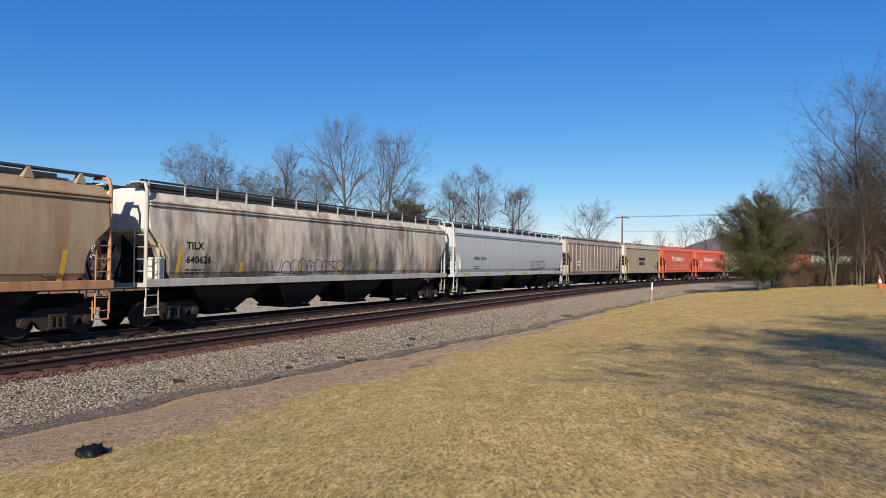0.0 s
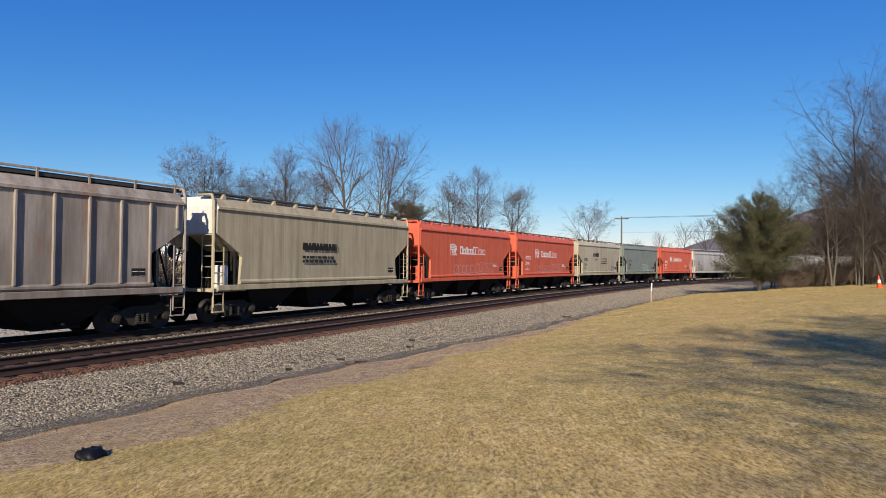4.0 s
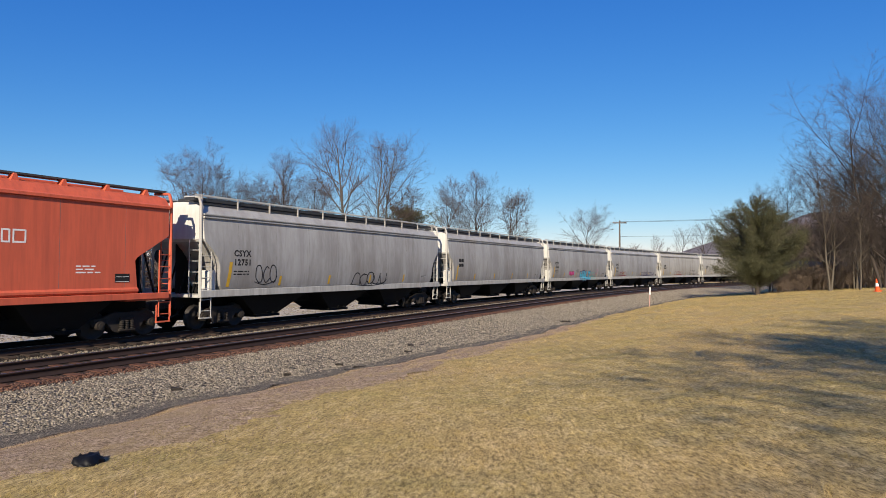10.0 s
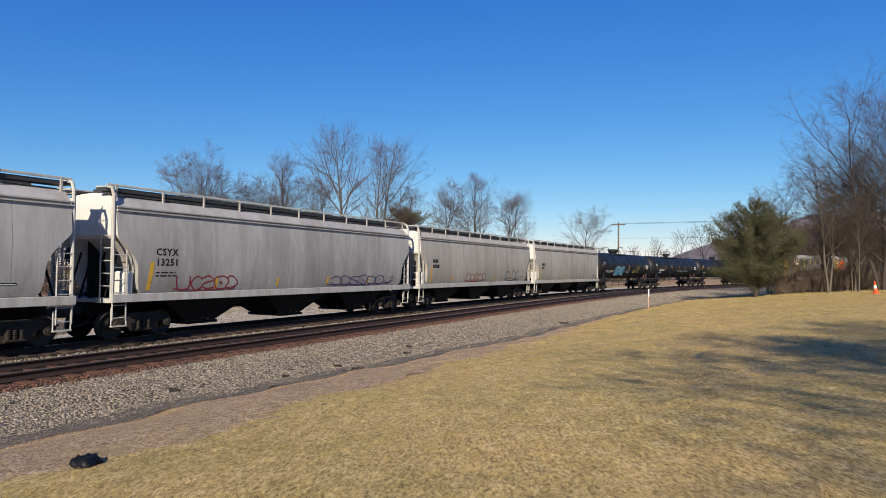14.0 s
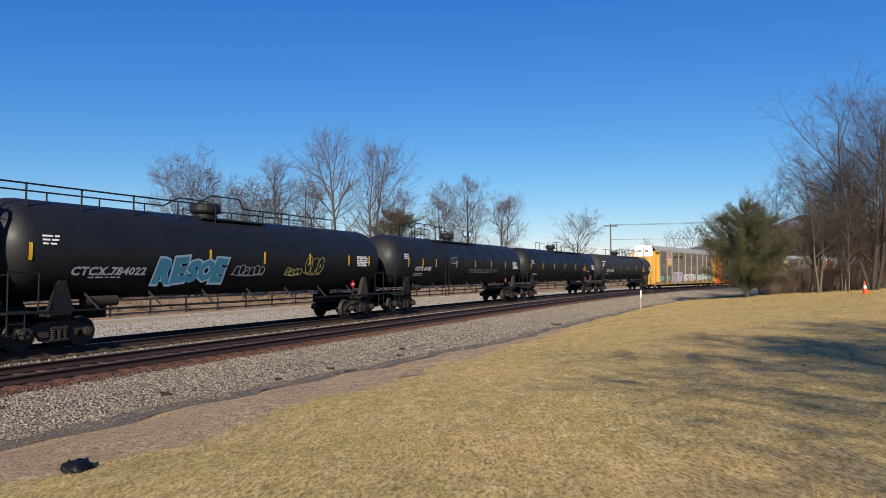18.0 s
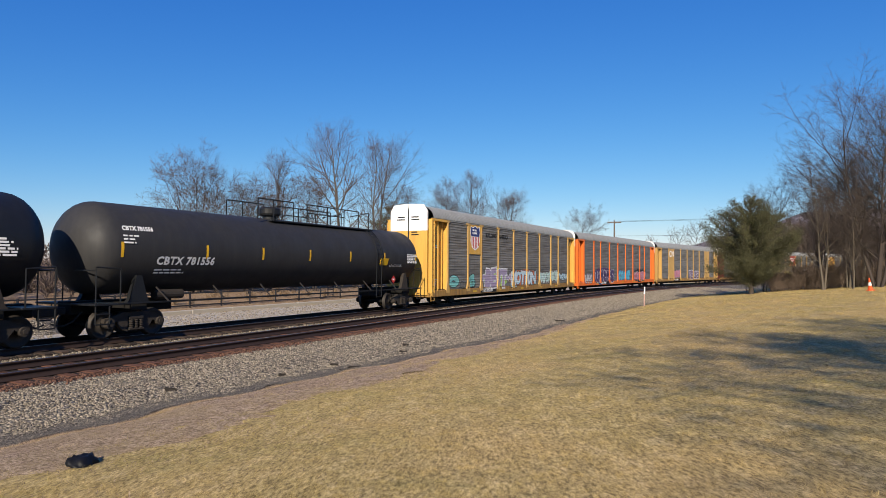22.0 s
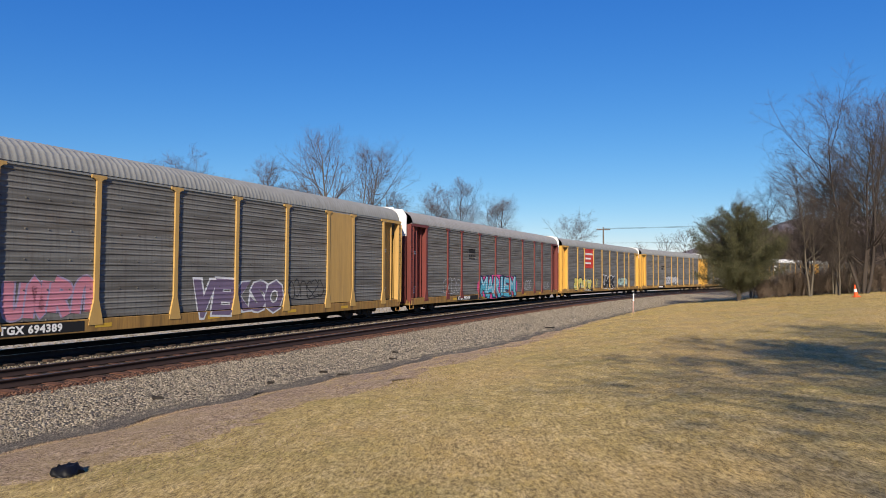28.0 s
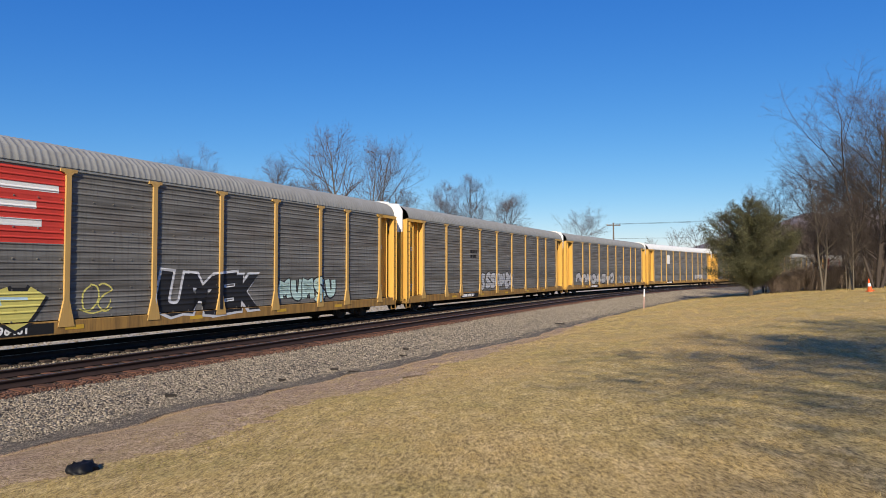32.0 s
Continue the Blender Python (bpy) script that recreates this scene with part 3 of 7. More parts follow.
# ---- trees ----
def grow(seed, height, spread=0.5, levels=4, trunks=1, first=0.3, kids=(9, 7, 6, 5), thick=0.014, droop=0.0, twig=1.0, bends=(9, 6, 5, 4, 3, 3)):
    """Branch polylines by level: list of (points, radii) arrays of shape (count, steps, 3)."""
    g = np.random.default_rng(seed)
    out = []
    k = trunks
    base = np.zeros((k, 3))
    base[:, :2] = g.normal(0, 0.12 * (k > 1) * height * 0.12, (k, 2))
    ang0 = g.uniform(0, 6.28) + np.arange(k) * 2.4
    lean = (0.16 * (k > 1) * np.stack([np.cos(ang0), np.sin(ang0)], 1)) + g.normal(0, 0.03, (k, 2))
    dirs = np.concatenate([lean, np.ones((k, 1))], 1)
    length = height * g.uniform(0.78, 0.88, k)
    rad = height * thick * g.uniform(0.8, 1.1, k) / k ** 0.35
    for lv in range(levels + 1):
        n = len(base)
        steps = bends[lv]
        dirs /= np.linalg.norm(dirs, axis=1)[:, None]
        pts = np.empty((n, steps, 3))
        pts[:, 0] = base
        d = dirs.copy()
        for j in range(1, steps):
            d += g.normal(0, (0.06, 0.13, 0.14, 0.15, 0.15, 0.15)[lv], (n, 3))
            d[:, 2] += (0.0, 0.09, 0.06, 0.03, 0.0, 0.0)[lv] - droop * lv * 0.05
            d /= np.linalg.norm(d, axis=1)[:, None]
            pts[:, j] = pts[:, j - 1] + d * (length / (steps - 1))[:, None]
        taper = np.linspace(1, (0.12, 0.2, 0.25, 0.3, 0.3, 0.3)[lv], steps)
        out.append((pts, rad[:, None] * taper[None]))
        if lv == levels:
            break
        c = kids[lv]
        lo = first if lv == 0 else 0.18
        u = g.uniform(lo, 0.98, (n, c))
        u.sort(axis=1)
        i = np.minimum((u * (steps - 1)).astype(int), steps - 2)
        fr = u * (steps - 1) - i
        r_ = np.arange(n)[:, None]
        b = pts[r_, i] * (1 - fr[..., None]) + pts[r_, i + 1] * fr[..., None]
        ax = pts[r_, i + 1] - pts[r_, i]
        ax /= np.linalg.norm(ax, axis=2)[..., None]
        side = g.normal(0, 1, (n, c, 3))
        side -= (side * ax).sum(2)[..., None] * ax
        side /= np.linalg.norm(side, axis=2)[..., None]
        sp = spread * g.uniform(0.8, 1.6, (n, c, 1)) * (1.3 if lv else 1.25)
        nd_ = ax + side * sp
        ln = length[:, None] * (0.58 - 0.36 * u if lv == 0 else 0.60 - 0.25 * u) * g.uniform(0.75, 1.15, (n, c))
        rr = (rad[:, None] * (1 - 0.8 * u)) * g.uniform(0.42, 0.62, (n, c))
        base, dirs, length, rad = b.reshape(-1, 3), nd_.reshape(-1, 3), ln.ravel(), np.maximum(rr.ravel(), 0.0065 * twig)
    return out


def tubes(levels, sides):
    vs, fs, off = [], [], 0
    for (pts, rad), k in zip(levels, sides):
        n, m, _ = pts.shape
        d = np.gradient(pts, axis=1)
        d /= np.linalg.norm(d, axis=2)[..., None] + 1e-9
        ref = np.where(np.abs(d[..., 2:3]) > 0.9, np.array([1.0, 0, 0]), np.array([0, 0, 1.0]))
        a = np.cross(d, ref)
        a /= np.linalg.norm(a, axis=2)[..., None] + 1e-9
        b = np.cross(d, a)
        th = np.arange(k) * 2 * math.pi / k
        ring = pts[:, :, None] + rad[:, :, None, None] * (a[:, :, None] * np.cos(th)[:, None] + b[:, :, None] * np.sin(th)[:, None])
        vs.append(ring.reshape(-1, 3))
        q = np.arange(n * m * k).reshape(n, m, k)
        r2 = np.roll(q, -1, axis=2)
        f = np.stack([q[:, :-1], r2[:, :-1], r2[:, 1:], q[:, 1:]], -1).reshape(-1, 4) + off
        fs.append(f)
        off += n * m * k
    return np.concatenate(vs), np.concatenate(fs)


def turned_off(g, axis, angle, azimuth):
    """Unit vectors that lean off an axis by an angle, at an azimuth round it."""
    ref = np.where(np.abs(axis[:, 2:3]) > 0.95, np.array([1.0, 0, 0]), np.array([0, 0, 1.0]))
    p = np.cross(axis, ref)
    p /= np.linalg.norm(p, axis=1)[:, None]
    q = np.cross(axis, p)
    return axis * np.cos(angle)[:, None] + (p * np.cos(azimuth)[:, None] + q * np.sin(azimuth)[:, None]) * np.sin(angle)[:, None]


def crown_tree(seed, height, width, foot, trunks=1, thick=0.0125, twig=1.0, gnarl=0.055, rise=0.05, limbs=15, dense=1.0, open_=1.0, levels=3):
    """Leading stems to the top, limbs that leave them at a slant and curve upwards, branches, and two orders of fine twigs."""
    g = np.random.default_rng(seed)
    k = trunks
    a0 = g.uniform(0, 6.28) + np.arange(k) * 6.283 / k + g.uniform(-0.35, 0.35, k)
    reach = 0.24 * width * (k > 1) * g.uniform(0.6, 1.2, k)
    dirs = np.stack([np.cos(a0) * reach / height, np.sin(a0) * reach / height, np.ones(k)], 1)
    base = np.zeros((k, 3))
    base[:, :2] = dirs[:, :2] * (1.0 if k > 1 else 0)
    length = height * 0.92 * np.where(np.arange(k) == 0, 1.0, g.uniform(0.74, 0.97, k))
    rad = np.full(k, height * thick) / k ** 0.4
    half = width / 2 * (1.0 if k == 1 else 0.72)
    out, twigs_at = [], []
    for lv in range(levels + 1):
        n = len(base)
        steps = (12, 6, 4, 3, 3)[lv]
        d = dirs / np.linalg.norm(dirs, axis=1)[:, None]
        pts = np.empty((n, steps, 3))
        pts[:, 0] = base
        ax = np.empty((n, steps, 3))
        ax[:, 0] = d
        for j in range(1, steps):
            d = d + g.normal(0, gnarl * (0.75 if lv == 0 else 1.0), (n, 3))
            d[:, 2] += (0.0, 1.6, 1.0, 0.6, 0.6)[lv] * rise
            if lv == 0:
                d[:, 2] += 0.12
            d /= np.linalg.norm(d, axis=1)[:, None]
            ax[:, j] = d
            pts[:, j] = pts[:, j - 1] + d * (length / (steps - 1))[:, None]
        out.append((pts, rad[:, None] * np.linspace(1, (0.16, 0.35, 0.5, 0.55, 0.55)[lv], steps)[None]))
        if lv >= levels - 1:
            twigs_at.append((pts, ax, lv))
        if lv == levels:
            break
        c = (limbs if k == 1 else max(7, round(limbs * 1.25 / k ** 0.55))) if lv == 0 else 6 if lv == 1 else 5
        lo = foot / height if lv == 0 else 0.22
        u = lo + (0.98 - lo) * (np.arange(c)[None] + g.uniform(0, 1, (n, c))) / c
        if lv:
            u[:, -1] = 1.0
        u, who = u.ravel(), np.repeat(np.arange(n), c)
        i = np.minimum((u * (steps - 1)).astype(int), steps - 2)
        fr = (u * (steps - 1) - i)[:, None]
        m = len(u)
        az = np.tile(np.arange(c) * 2.4, n) + g.uniform(-0.5, 0.5, m) + np.repeat(g.uniform(0, 6.28, n), c)
        if lv == 0:
            t = (u - lo) / (1 - lo)
            ang = (1.0 - 0.50 * t) * g.uniform(0.75, 1.1, m) * open_
            ln = half * (0.45 + 0.62 * np.sin(np.pi * np.minimum(1.0, t * 0.75 + 0.22))) * (1 - 0.45 * t ** 3) / np.sin(np.maximum(ang, 0.55)) * g.uniform(0.72, 1.12, m)
        else:
            ang = g.uniform(0.45, 0.95, m) * np.where(u > 0.99, 0.3, 1.0)
            ln = length[who] * (0.66 - 0.28 * u) * g.uniform(0.7, 1.15, m)
        base = pts[who, i] * (1 - fr) + pts[who, i + 1] * fr
        dirs = turned_off(g, ax[who, i + 1], ang, az)
        rr = rad[who] * (1 - 0.66 * u if lv == 0 else 1 - 0.4 * u) * g.uniform(0.46, 0.62, m)
        length, rad = ln, np.maximum(rr, 0.0075 * twig)
    tw_b, tw_d = [], []
    for pts, ax, lv in twigs_at:
        for _ in range(max(1, round((2 if lv < levels else 3) * dense))):
            n = len(pts)
            u = g.uniform(0.15, 1.0, n) ** 0.7 * (pts.shape[1] - 1)
            i = np.minimum(u.astype(int), pts.shape[1] - 2)
            fr = (u - i)[:, None]
            r_ = np.arange(n)
            tw_b.append(pts[r_, i] * (1 - fr) + pts[r_, i + 1] * fr)
            tw_d.append(turned_off(g, ax[r_, i + 1], g.uniform(0.2, 0.95, n), g.uniform(0, 6.28, n)))
    b, d = np.concatenate(tw_b), np.concatenate(tw_d)
    n = len(b)
    ln = g.uniform(0.45, 1.15, n)[:, None] * height * 0.050
    mid = b + d * ln * 0.5
    d2 = d + g.normal(0, 0.14, (n, 3)) + np.array([0, 0, 0.10])
    d2 /= np.linalg.norm(d2, axis=1)[:, None]
    end = mid + d2 * ln * 0.5
    j = np.repeat(np.arange(n), 2)
    u = g.uniform(0.1, 0.9, len(j))[:, None]
    root = mid[j] * (1 - u) + end[j] * u
    d3 = turned_off(g, d2[j], g.uniform(0.35, 0.8, len(j)), g.uniform(0, 6.28, len(j)))
    tw = np.stack([b, mid, end], 1), np.tile(np.array([0.0056, 0.0044, 0.0030]) * twig, (n, 1))
    sub = np.stack([root, root + d3 * ln[j] * g.uniform(0.35, 0.75, (len(j), 1))], 1), np.tile(np.array([0.0038, 0.0024]) * twig, (len(j), 1))
    top = max(p[..., 2].max() for p, r in out)
    return [(p * np.array([1, 1, height / top]), r) for p, r in out + [tw, sub]]


def bare_tree(seed, height, label, bark=None, twigs=None, group="bare trees", width=None, foot=None, **kw):
    lv = crown_tree(seed, height, width or height * 0.6, height * 0.2 if foot is None else foot, **kw)
    t = thing("bare_tree", label, "tree", group)
    v, f = tubes(lv[:2], (8, 5))
    part("trunk", mesh_of("trunk", v, f, bark or BARK, True), None, t)
    v, f = tubes(lv[2:], (4,) + (3,) * 4)
    part("crown", mesh_of("crown", v, f, twigs or TWIG), None, t, "bare leafless twigs")
    return t


def place(t, x, y, z=None, turn=0, size=1.0):
    if z is None:
        s, n = to_line([x], [y])
        z = float(ground_z(s, n)[0])
    t.matrix_basis = pose(x, y, z - 0.05, 0, 0, turn) @ Matrix.Diagonal((size, size, size, 1))
    return t


def evergreen(seed, height, width, label, mat, kind="evergreen_tree", count=26000, base=0.12, bushy=0.75, fine=1.0, cone=False):
    """Trunk, boughs, and thousands of small sprays of needles along the boughs."""
    g = np.random.default_rng(seed)
    t = thing(kind, label, "tree", "evergreens")
    k = 250 if cone else 130
    u = base + (0.98 - base) * g.random(k) ** (1.25 if cone else 0.8)
    a = g.uniform(0, 6.28, k)
    prof = np.sin(np.pi * np.clip((u - base) / (1 - base), 0, 1) ** bushy) ** 0.7 * 0.9 + 0.12
    if cone:
        q = (u - base) / (1 - base)
        prof = np.interp(q, [0, 0.10, 0.28, 0.5, 0.75, 1.0], [0.80, 1.0, 1.0, 0.78, 0.46, 0.10])
    ln = width / 2 * prof * (g.uniform(0.35, 1.25, k) if cone else g.uniform(0.45, 1.2, k))
    p0 = np.stack([0 * u, 0 * u, u * height * 0.9], 1)
    rise = g.uniform(0.15, 1.0, k) if cone else g.uniform(0.1, 0.6, k)
    dr = np.stack([np.cos(a), np.sin(a), rise], 1)
    pts = np.stack([p0 + dr * (ln * f_)[:, None] + np.array([0, 0, 1]) * (ln * f_ ** 2 * 0.12)[:, None] for f_ in (0, 0.35, 0.7, 1.0)], 1)
    tr = np.stack([np.array([[0.02 * math.sin(z * 2), 0.03 * math.sin(z * 3), height * z] for z in np.linspace(0, 0.87, 8)])])
    v, f = tubes([(tr, np.linspace(0.022, 0.004, 8)[None] * height), (pts, np.tile(np.linspace(0.035, 0.008, 4), (k, 1)))], (7, 4))
    part("trunk", mesh_of("trunk", v, f, BARK, True), None, t)
    i = g.choice(k, count, p=ln ** 1.4 / (ln ** 1.4).sum()) if cone else g.integers(0, k, count)
    w = g.random(count) ** 0.6 * 3
    j = np.minimum(w.astype(int), 2)
    fr = (w - j)[:, None]
    c = pts[i, j] * (1 - fr) + pts[i, j + 1] * fr + g.normal(0, 0.15 if cone else 0.16, (count, 3)) * (0.35 + ln[i] / width * 1.6)[:, None]
    d = g.normal(0, 1, (count, 3)) + np.array([0, 0, 0.5]) + dr[i] * 0.7
    d /= np.linalg.norm(d, axis=1)[:, None]
    e = np.cross(d, g.normal(0, 1, (count, 3)))
    e /= np.linalg.norm(e, axis=1)[:, None]
    L, W = g.uniform(0.06, 0.20, count)[:, None] * height / 8 * fine, g.uniform(0.010, 0.026, count)[:, None] * height / 8 * fine
    v = np.stack([c - e * W, c + d * L * 0.5 + e * W * 1.3, c + d * L, c + d * L * 0.5 - e * W * 1.3], 1).reshape(-1, 3)
    part("crown", mesh_of("crown", v, np.arange(4 * count).reshape(-1, 4), mat), None, t, "olive-green needle sprays with gaps")
    return t


def trees():
    """Rows of bare trees beyond the tracks, the wood at the lawn's end, evergreens."""
    row = "tall bare deciduous tree behind the railway fence"
    many, low = "wide bare many-stemmed tree behind the railway fence", "small bare tree behind the railway fence"
    place(bare_tree(21, 11.4, many, trunks=4, width=7.8, foot=1.8, dense=1.6, limbs=18), -17.9, 48)
    place(bare_tree(22, 9.8, many, trunks=3, width=5.8, foot=1.6, dense=1.5), -14.4, 49)
    place(bare_tree(23, 11.9, "slender bare tree behind the railway fence", trunks=2, width=5.2, foot=2.6), -13.1, 52)
    place(bare_tree(33, 10.4, low, trunks=2, width=5.0, foot=2.0), -10.6, 55)
    place(bare_tree(24, 17.2, "tall bare tree with a pale trunk", PALE_BARK, width=7.4, foot=6.0), -9.6, 64)
    place(bare_tree(25, 16.0, "tall bare tree with a pale forked trunk", PALE_BARK, trunks=2, width=8.4, foot=3.6), -6.2, 64)
    place(bare_tree(34, 11.0, low, trunks=2, width=5.0, foot=2.5), -4.0, 68)
    place(evergreen(41, 9.6, 7.0, "rounded olive-green evergreen behind the fence", PINE, count=26000, base=0.25, bushy=0.95), -4.0, 70)
    place(bare_tree(26, 13.9, row, trunks=3, width=7.0, foot=2.6, twig=1.2), 0.9, 79)
    place(bare_tree(27, 14.5, row, trunks=2, width=6.4, foot=2.8, twig=1.2), 4.1, 81)
    place(bare_tree(28, 14.2, row, trunks=3, width=6.6, foot=2.6, twig=1.3), 10.1, 95)
    place(bare_tree(29, 15.8, "lone bare tree with a fan-shaped crown", width=9.0, foot=3.4, limbs=18, twig=1.6), 29.6, 130)
    for k, (x, y, h) in enumerate(((58, 172, 12), (66, 178, 15), (74, 180, 17), (80, 176, 19), (84, 182, 16), (50, 165, 9), (92, 185, 18), (100, 180, 17))):
        place(bare_tree(50 + k, h, "distant bare tree beyond the bend", width=h * 0.5, levels=2, twig=2.8, group="far trees"), x, y)
    # wood along the lawn's end
    wood = "tall dark bare tree at the edge of the wood"
    tall = [bare_tree(61, 15.9, wood, twigs=DARKTWIG, trunks=4, width=11.4, foot=2.6, limbs=20, twig=0.9, group="wood edge"),
            bare_tree(62, 13.0, wood, twigs=DARKTWIG, trunks=3, width=7.0, foot=2.6, twig=0.9, group="wood edge"),
            bare_tree(63, 9.0, "slim bare sapling at the edge of the wood", PALE_BARK, DARKTWIG, trunks=2, width=4.6, foot=1.6, twig=0.85, group="wood edge")]
    spots = [(0, 32.2, 46.5, 0, 1.06), (1, 30.6, 51.0, 0, 0.86), (2, 28.6, 47.2, 0, 1.0)]
    more = [(2, 30.0, 46.0, 60, 0.72), (1, 34.8, 47.2, 200, 1.0), (0, 37.6, 48, 80, 1.0), (1, 36.8, 53, 130, 1.05), (2, 33.4, 50, 170, 0.95), (2, 27.2, 53, 310, 0.75), (2, 35.2, 58, 60, 1.0), (1, 33.2, 51.5, 20, 0.95), (2, 31.4, 48.6, 250, 1.0), (1, 29.4, 56, 100, 0.8)]
    for k, x, y, turn, size in spots:
        place(tall[k], x, y, None, turn, size)
    for k, x, y, turn, size in more:
        s, n = to_line([x], [y])
        copy_thing(tall[k], pose(x, y, float(ground_z(s, n)[0]) - 0.05, 0, 0, turn)).scale = (size,) * 3
    # brush under the trees, and the wooded slope beyond the line
    g = np.random.default_rng(77)
    def thicket(name, xs, ys, hs, label, mat, seed, kids=(7, 5), twig=2.0):
        vs, fs, off = [], [], 0
        proto = []
        for q in range(5):
            lv = grow(seed + q, 1.0, levels=2, trunks=4, spread=0.5, first=0.1, kids=kids, thick=0.012, twig=twig * 0.3, bends=(4, 3, 2))
            proto.append(tubes(lv, (3, 3, 3)))
        s, n = to_line(xs, ys)
        zs = ground_z(s, n)
        for k in range(len(xs)):
            v, f = proto[k % 5]
            a = g.uniform(0, 6.28)
            c, s_ = math.cos(a), math.sin(a)
            w = v * hs[k]
            vs.append(np.stack([w[:, 0] * c - w[:, 1] * s_ + xs[k], w[:, 0] * s_ + w[:, 1] * c + ys[k], w[:, 2] + zs[k] - 0.1], 1))
            fs.append(f + off)
            off += len(v)
        tagged(new(name, mesh_of(name, np.concatenate(vs), np.concatenate(fs), mat)), label, "brush", kind="stuff")
    m = 210
    u = g.random(m)
    thicket("brush", 29.0 + 21 * u + g.normal(0, 1.0, m), 50.5 + g.random(m) * 9 - 2.5 * u + 1.0, g.uniform(1.3, 3.0, m), "tangled brown brush under the bare trees", SCRUB, 300)
    m = 340
    u = g.random(m)
    thicket("undergrowth", 26.2 + 24 * u, 49.6 - 3.2 * u + np.abs(g.normal(0, 1.3, m)), g.uniform(0.7, 2.5, m), "tangled tan-brown undergrowth at the foot of the wood", SCRUB, 380, (8, 6), 2.5)
    m = 420
    sb = g.uniform(-6, 130, m)
    nb = -11.6 - np.abs(g.normal(0, 2.2, m))
    xb, yb, _ = on_line(sb, nb)
    thicket("bank_weeds", xb, yb, g.uniform(0.35, 1.15, m), "dry tan weeds along the bank and fence", WEED, 340, (6, 4), 5.0)
    m = 400
    sb = g.uniform(-45, 150, m)
    xb, yb, _ = on_line(sb, g.uniform(-30, -17, m))
    thicket("hedge_brush", xb, yb, g.uniform(2.2, 4.6, m), "dense grey-brown brush behind the fence", TWIG, 360, (8, 6), 5.0)
    m = 230
    yy = g.uniform(150, 240, m)
    thicket("far_wood", yy * g.uniform(0.47, 0.95, m), yy, g.uniform(10, 17, m) * (1 + 0.003 * (yy - 150)), "bare brown woodland on the slope beyond the line", TWIG, 320, (8, 6), 3.0)
    place(evergreen(42, 8.3, 6.5, "bushy olive-green cedar at the edge of the lawn", NEEDLE, count=130000, base=0.07, bushy=0.58, fine=0.72, cone=True), 24.3, 49.4)
    # trees behind the viewer that throw their shade over the lawn
    yard = bare_tree(66, 13.0, "spreading bare yard tree", width=8.4, foot=6.6, thick=0.009, twig=2.0, dense=1.6, open_=1.2, group="yard trees")
    place(yard, 4.2, -10.8, None, 40, 1.0)
    small = bare_tree(67, 7.4, "small thin bare yard tree", width=3.6, foot=4.0, thick=0.008, group="yard trees")
    place(small, -2.8, -6.2, None, 40, 0.72)
    for base, x, y, turn, size in ((yard, 6.6, -10.0, 130, 1.0), (yard, 9.8, -8.4, 220, 1.05), (yard, 9.4, -13.0, 310, 1.05), (yard, 13.4, -10.0, 70, 1.0)):
        s, n = to_line([x], [y])
        copy_thing(base, pose(x, y, float(ground_z(s, n)[0]) - 0.05, 0, 0, turn)).scale = (size,) * 3


trees()


def mountain():
    """Far wooded ridge."""
    b = np.linspace(-70, 75, 220)
    vs, fs = [], []
    top = np.interp(b, [-70, 10, 17, 19, 20.2, 22.2, 24, 26, 28, 30, 40, 60, 75], [5, 5, 12, 34, 57, 85, 106, 122, 145, 165, 190, 180, 150])
    rows = ((1300, 0.0), (1450, 0.25), (1700, 0.62), (1950, 0.9), (2150, 1.0))
    for dist, k in rows:
        for j, a in enumerate(b):
            r = radians(a)
            z = top[j] * k * (1 + 0.10 * noise.noise(Vector((a * 0.35, k * 3, 1)))) + 2 * noise.noise(Vector((a * 2.2, k * 9, 5)))
            vs.append((dist * math.sin(r), dist * math.cos(r), z - 3 + 4 * 0))
    for i in range(len(rows) - 1):
        for j in range(len(b) - 1):
            q = i * len(b) + j
            fs.append((q, q + 1, q + 1 + len(b), q + len(b)))
    m = ground_mat("far_wooded_ridge", [(0.10, 0.085, 0.085), (0.16, 0.135, 0.13), (0.22, 0.18, 0.17), (0.15, 0.13, 0.13), (0.18, 0.16, 0.16)], 0.05, 3.0)
    tagged(new("ridge", mesh_of("ridge", vs, fs, m, True)), "far ridge of bare purple-brown woods", "hill", kind="structure")


mountain()


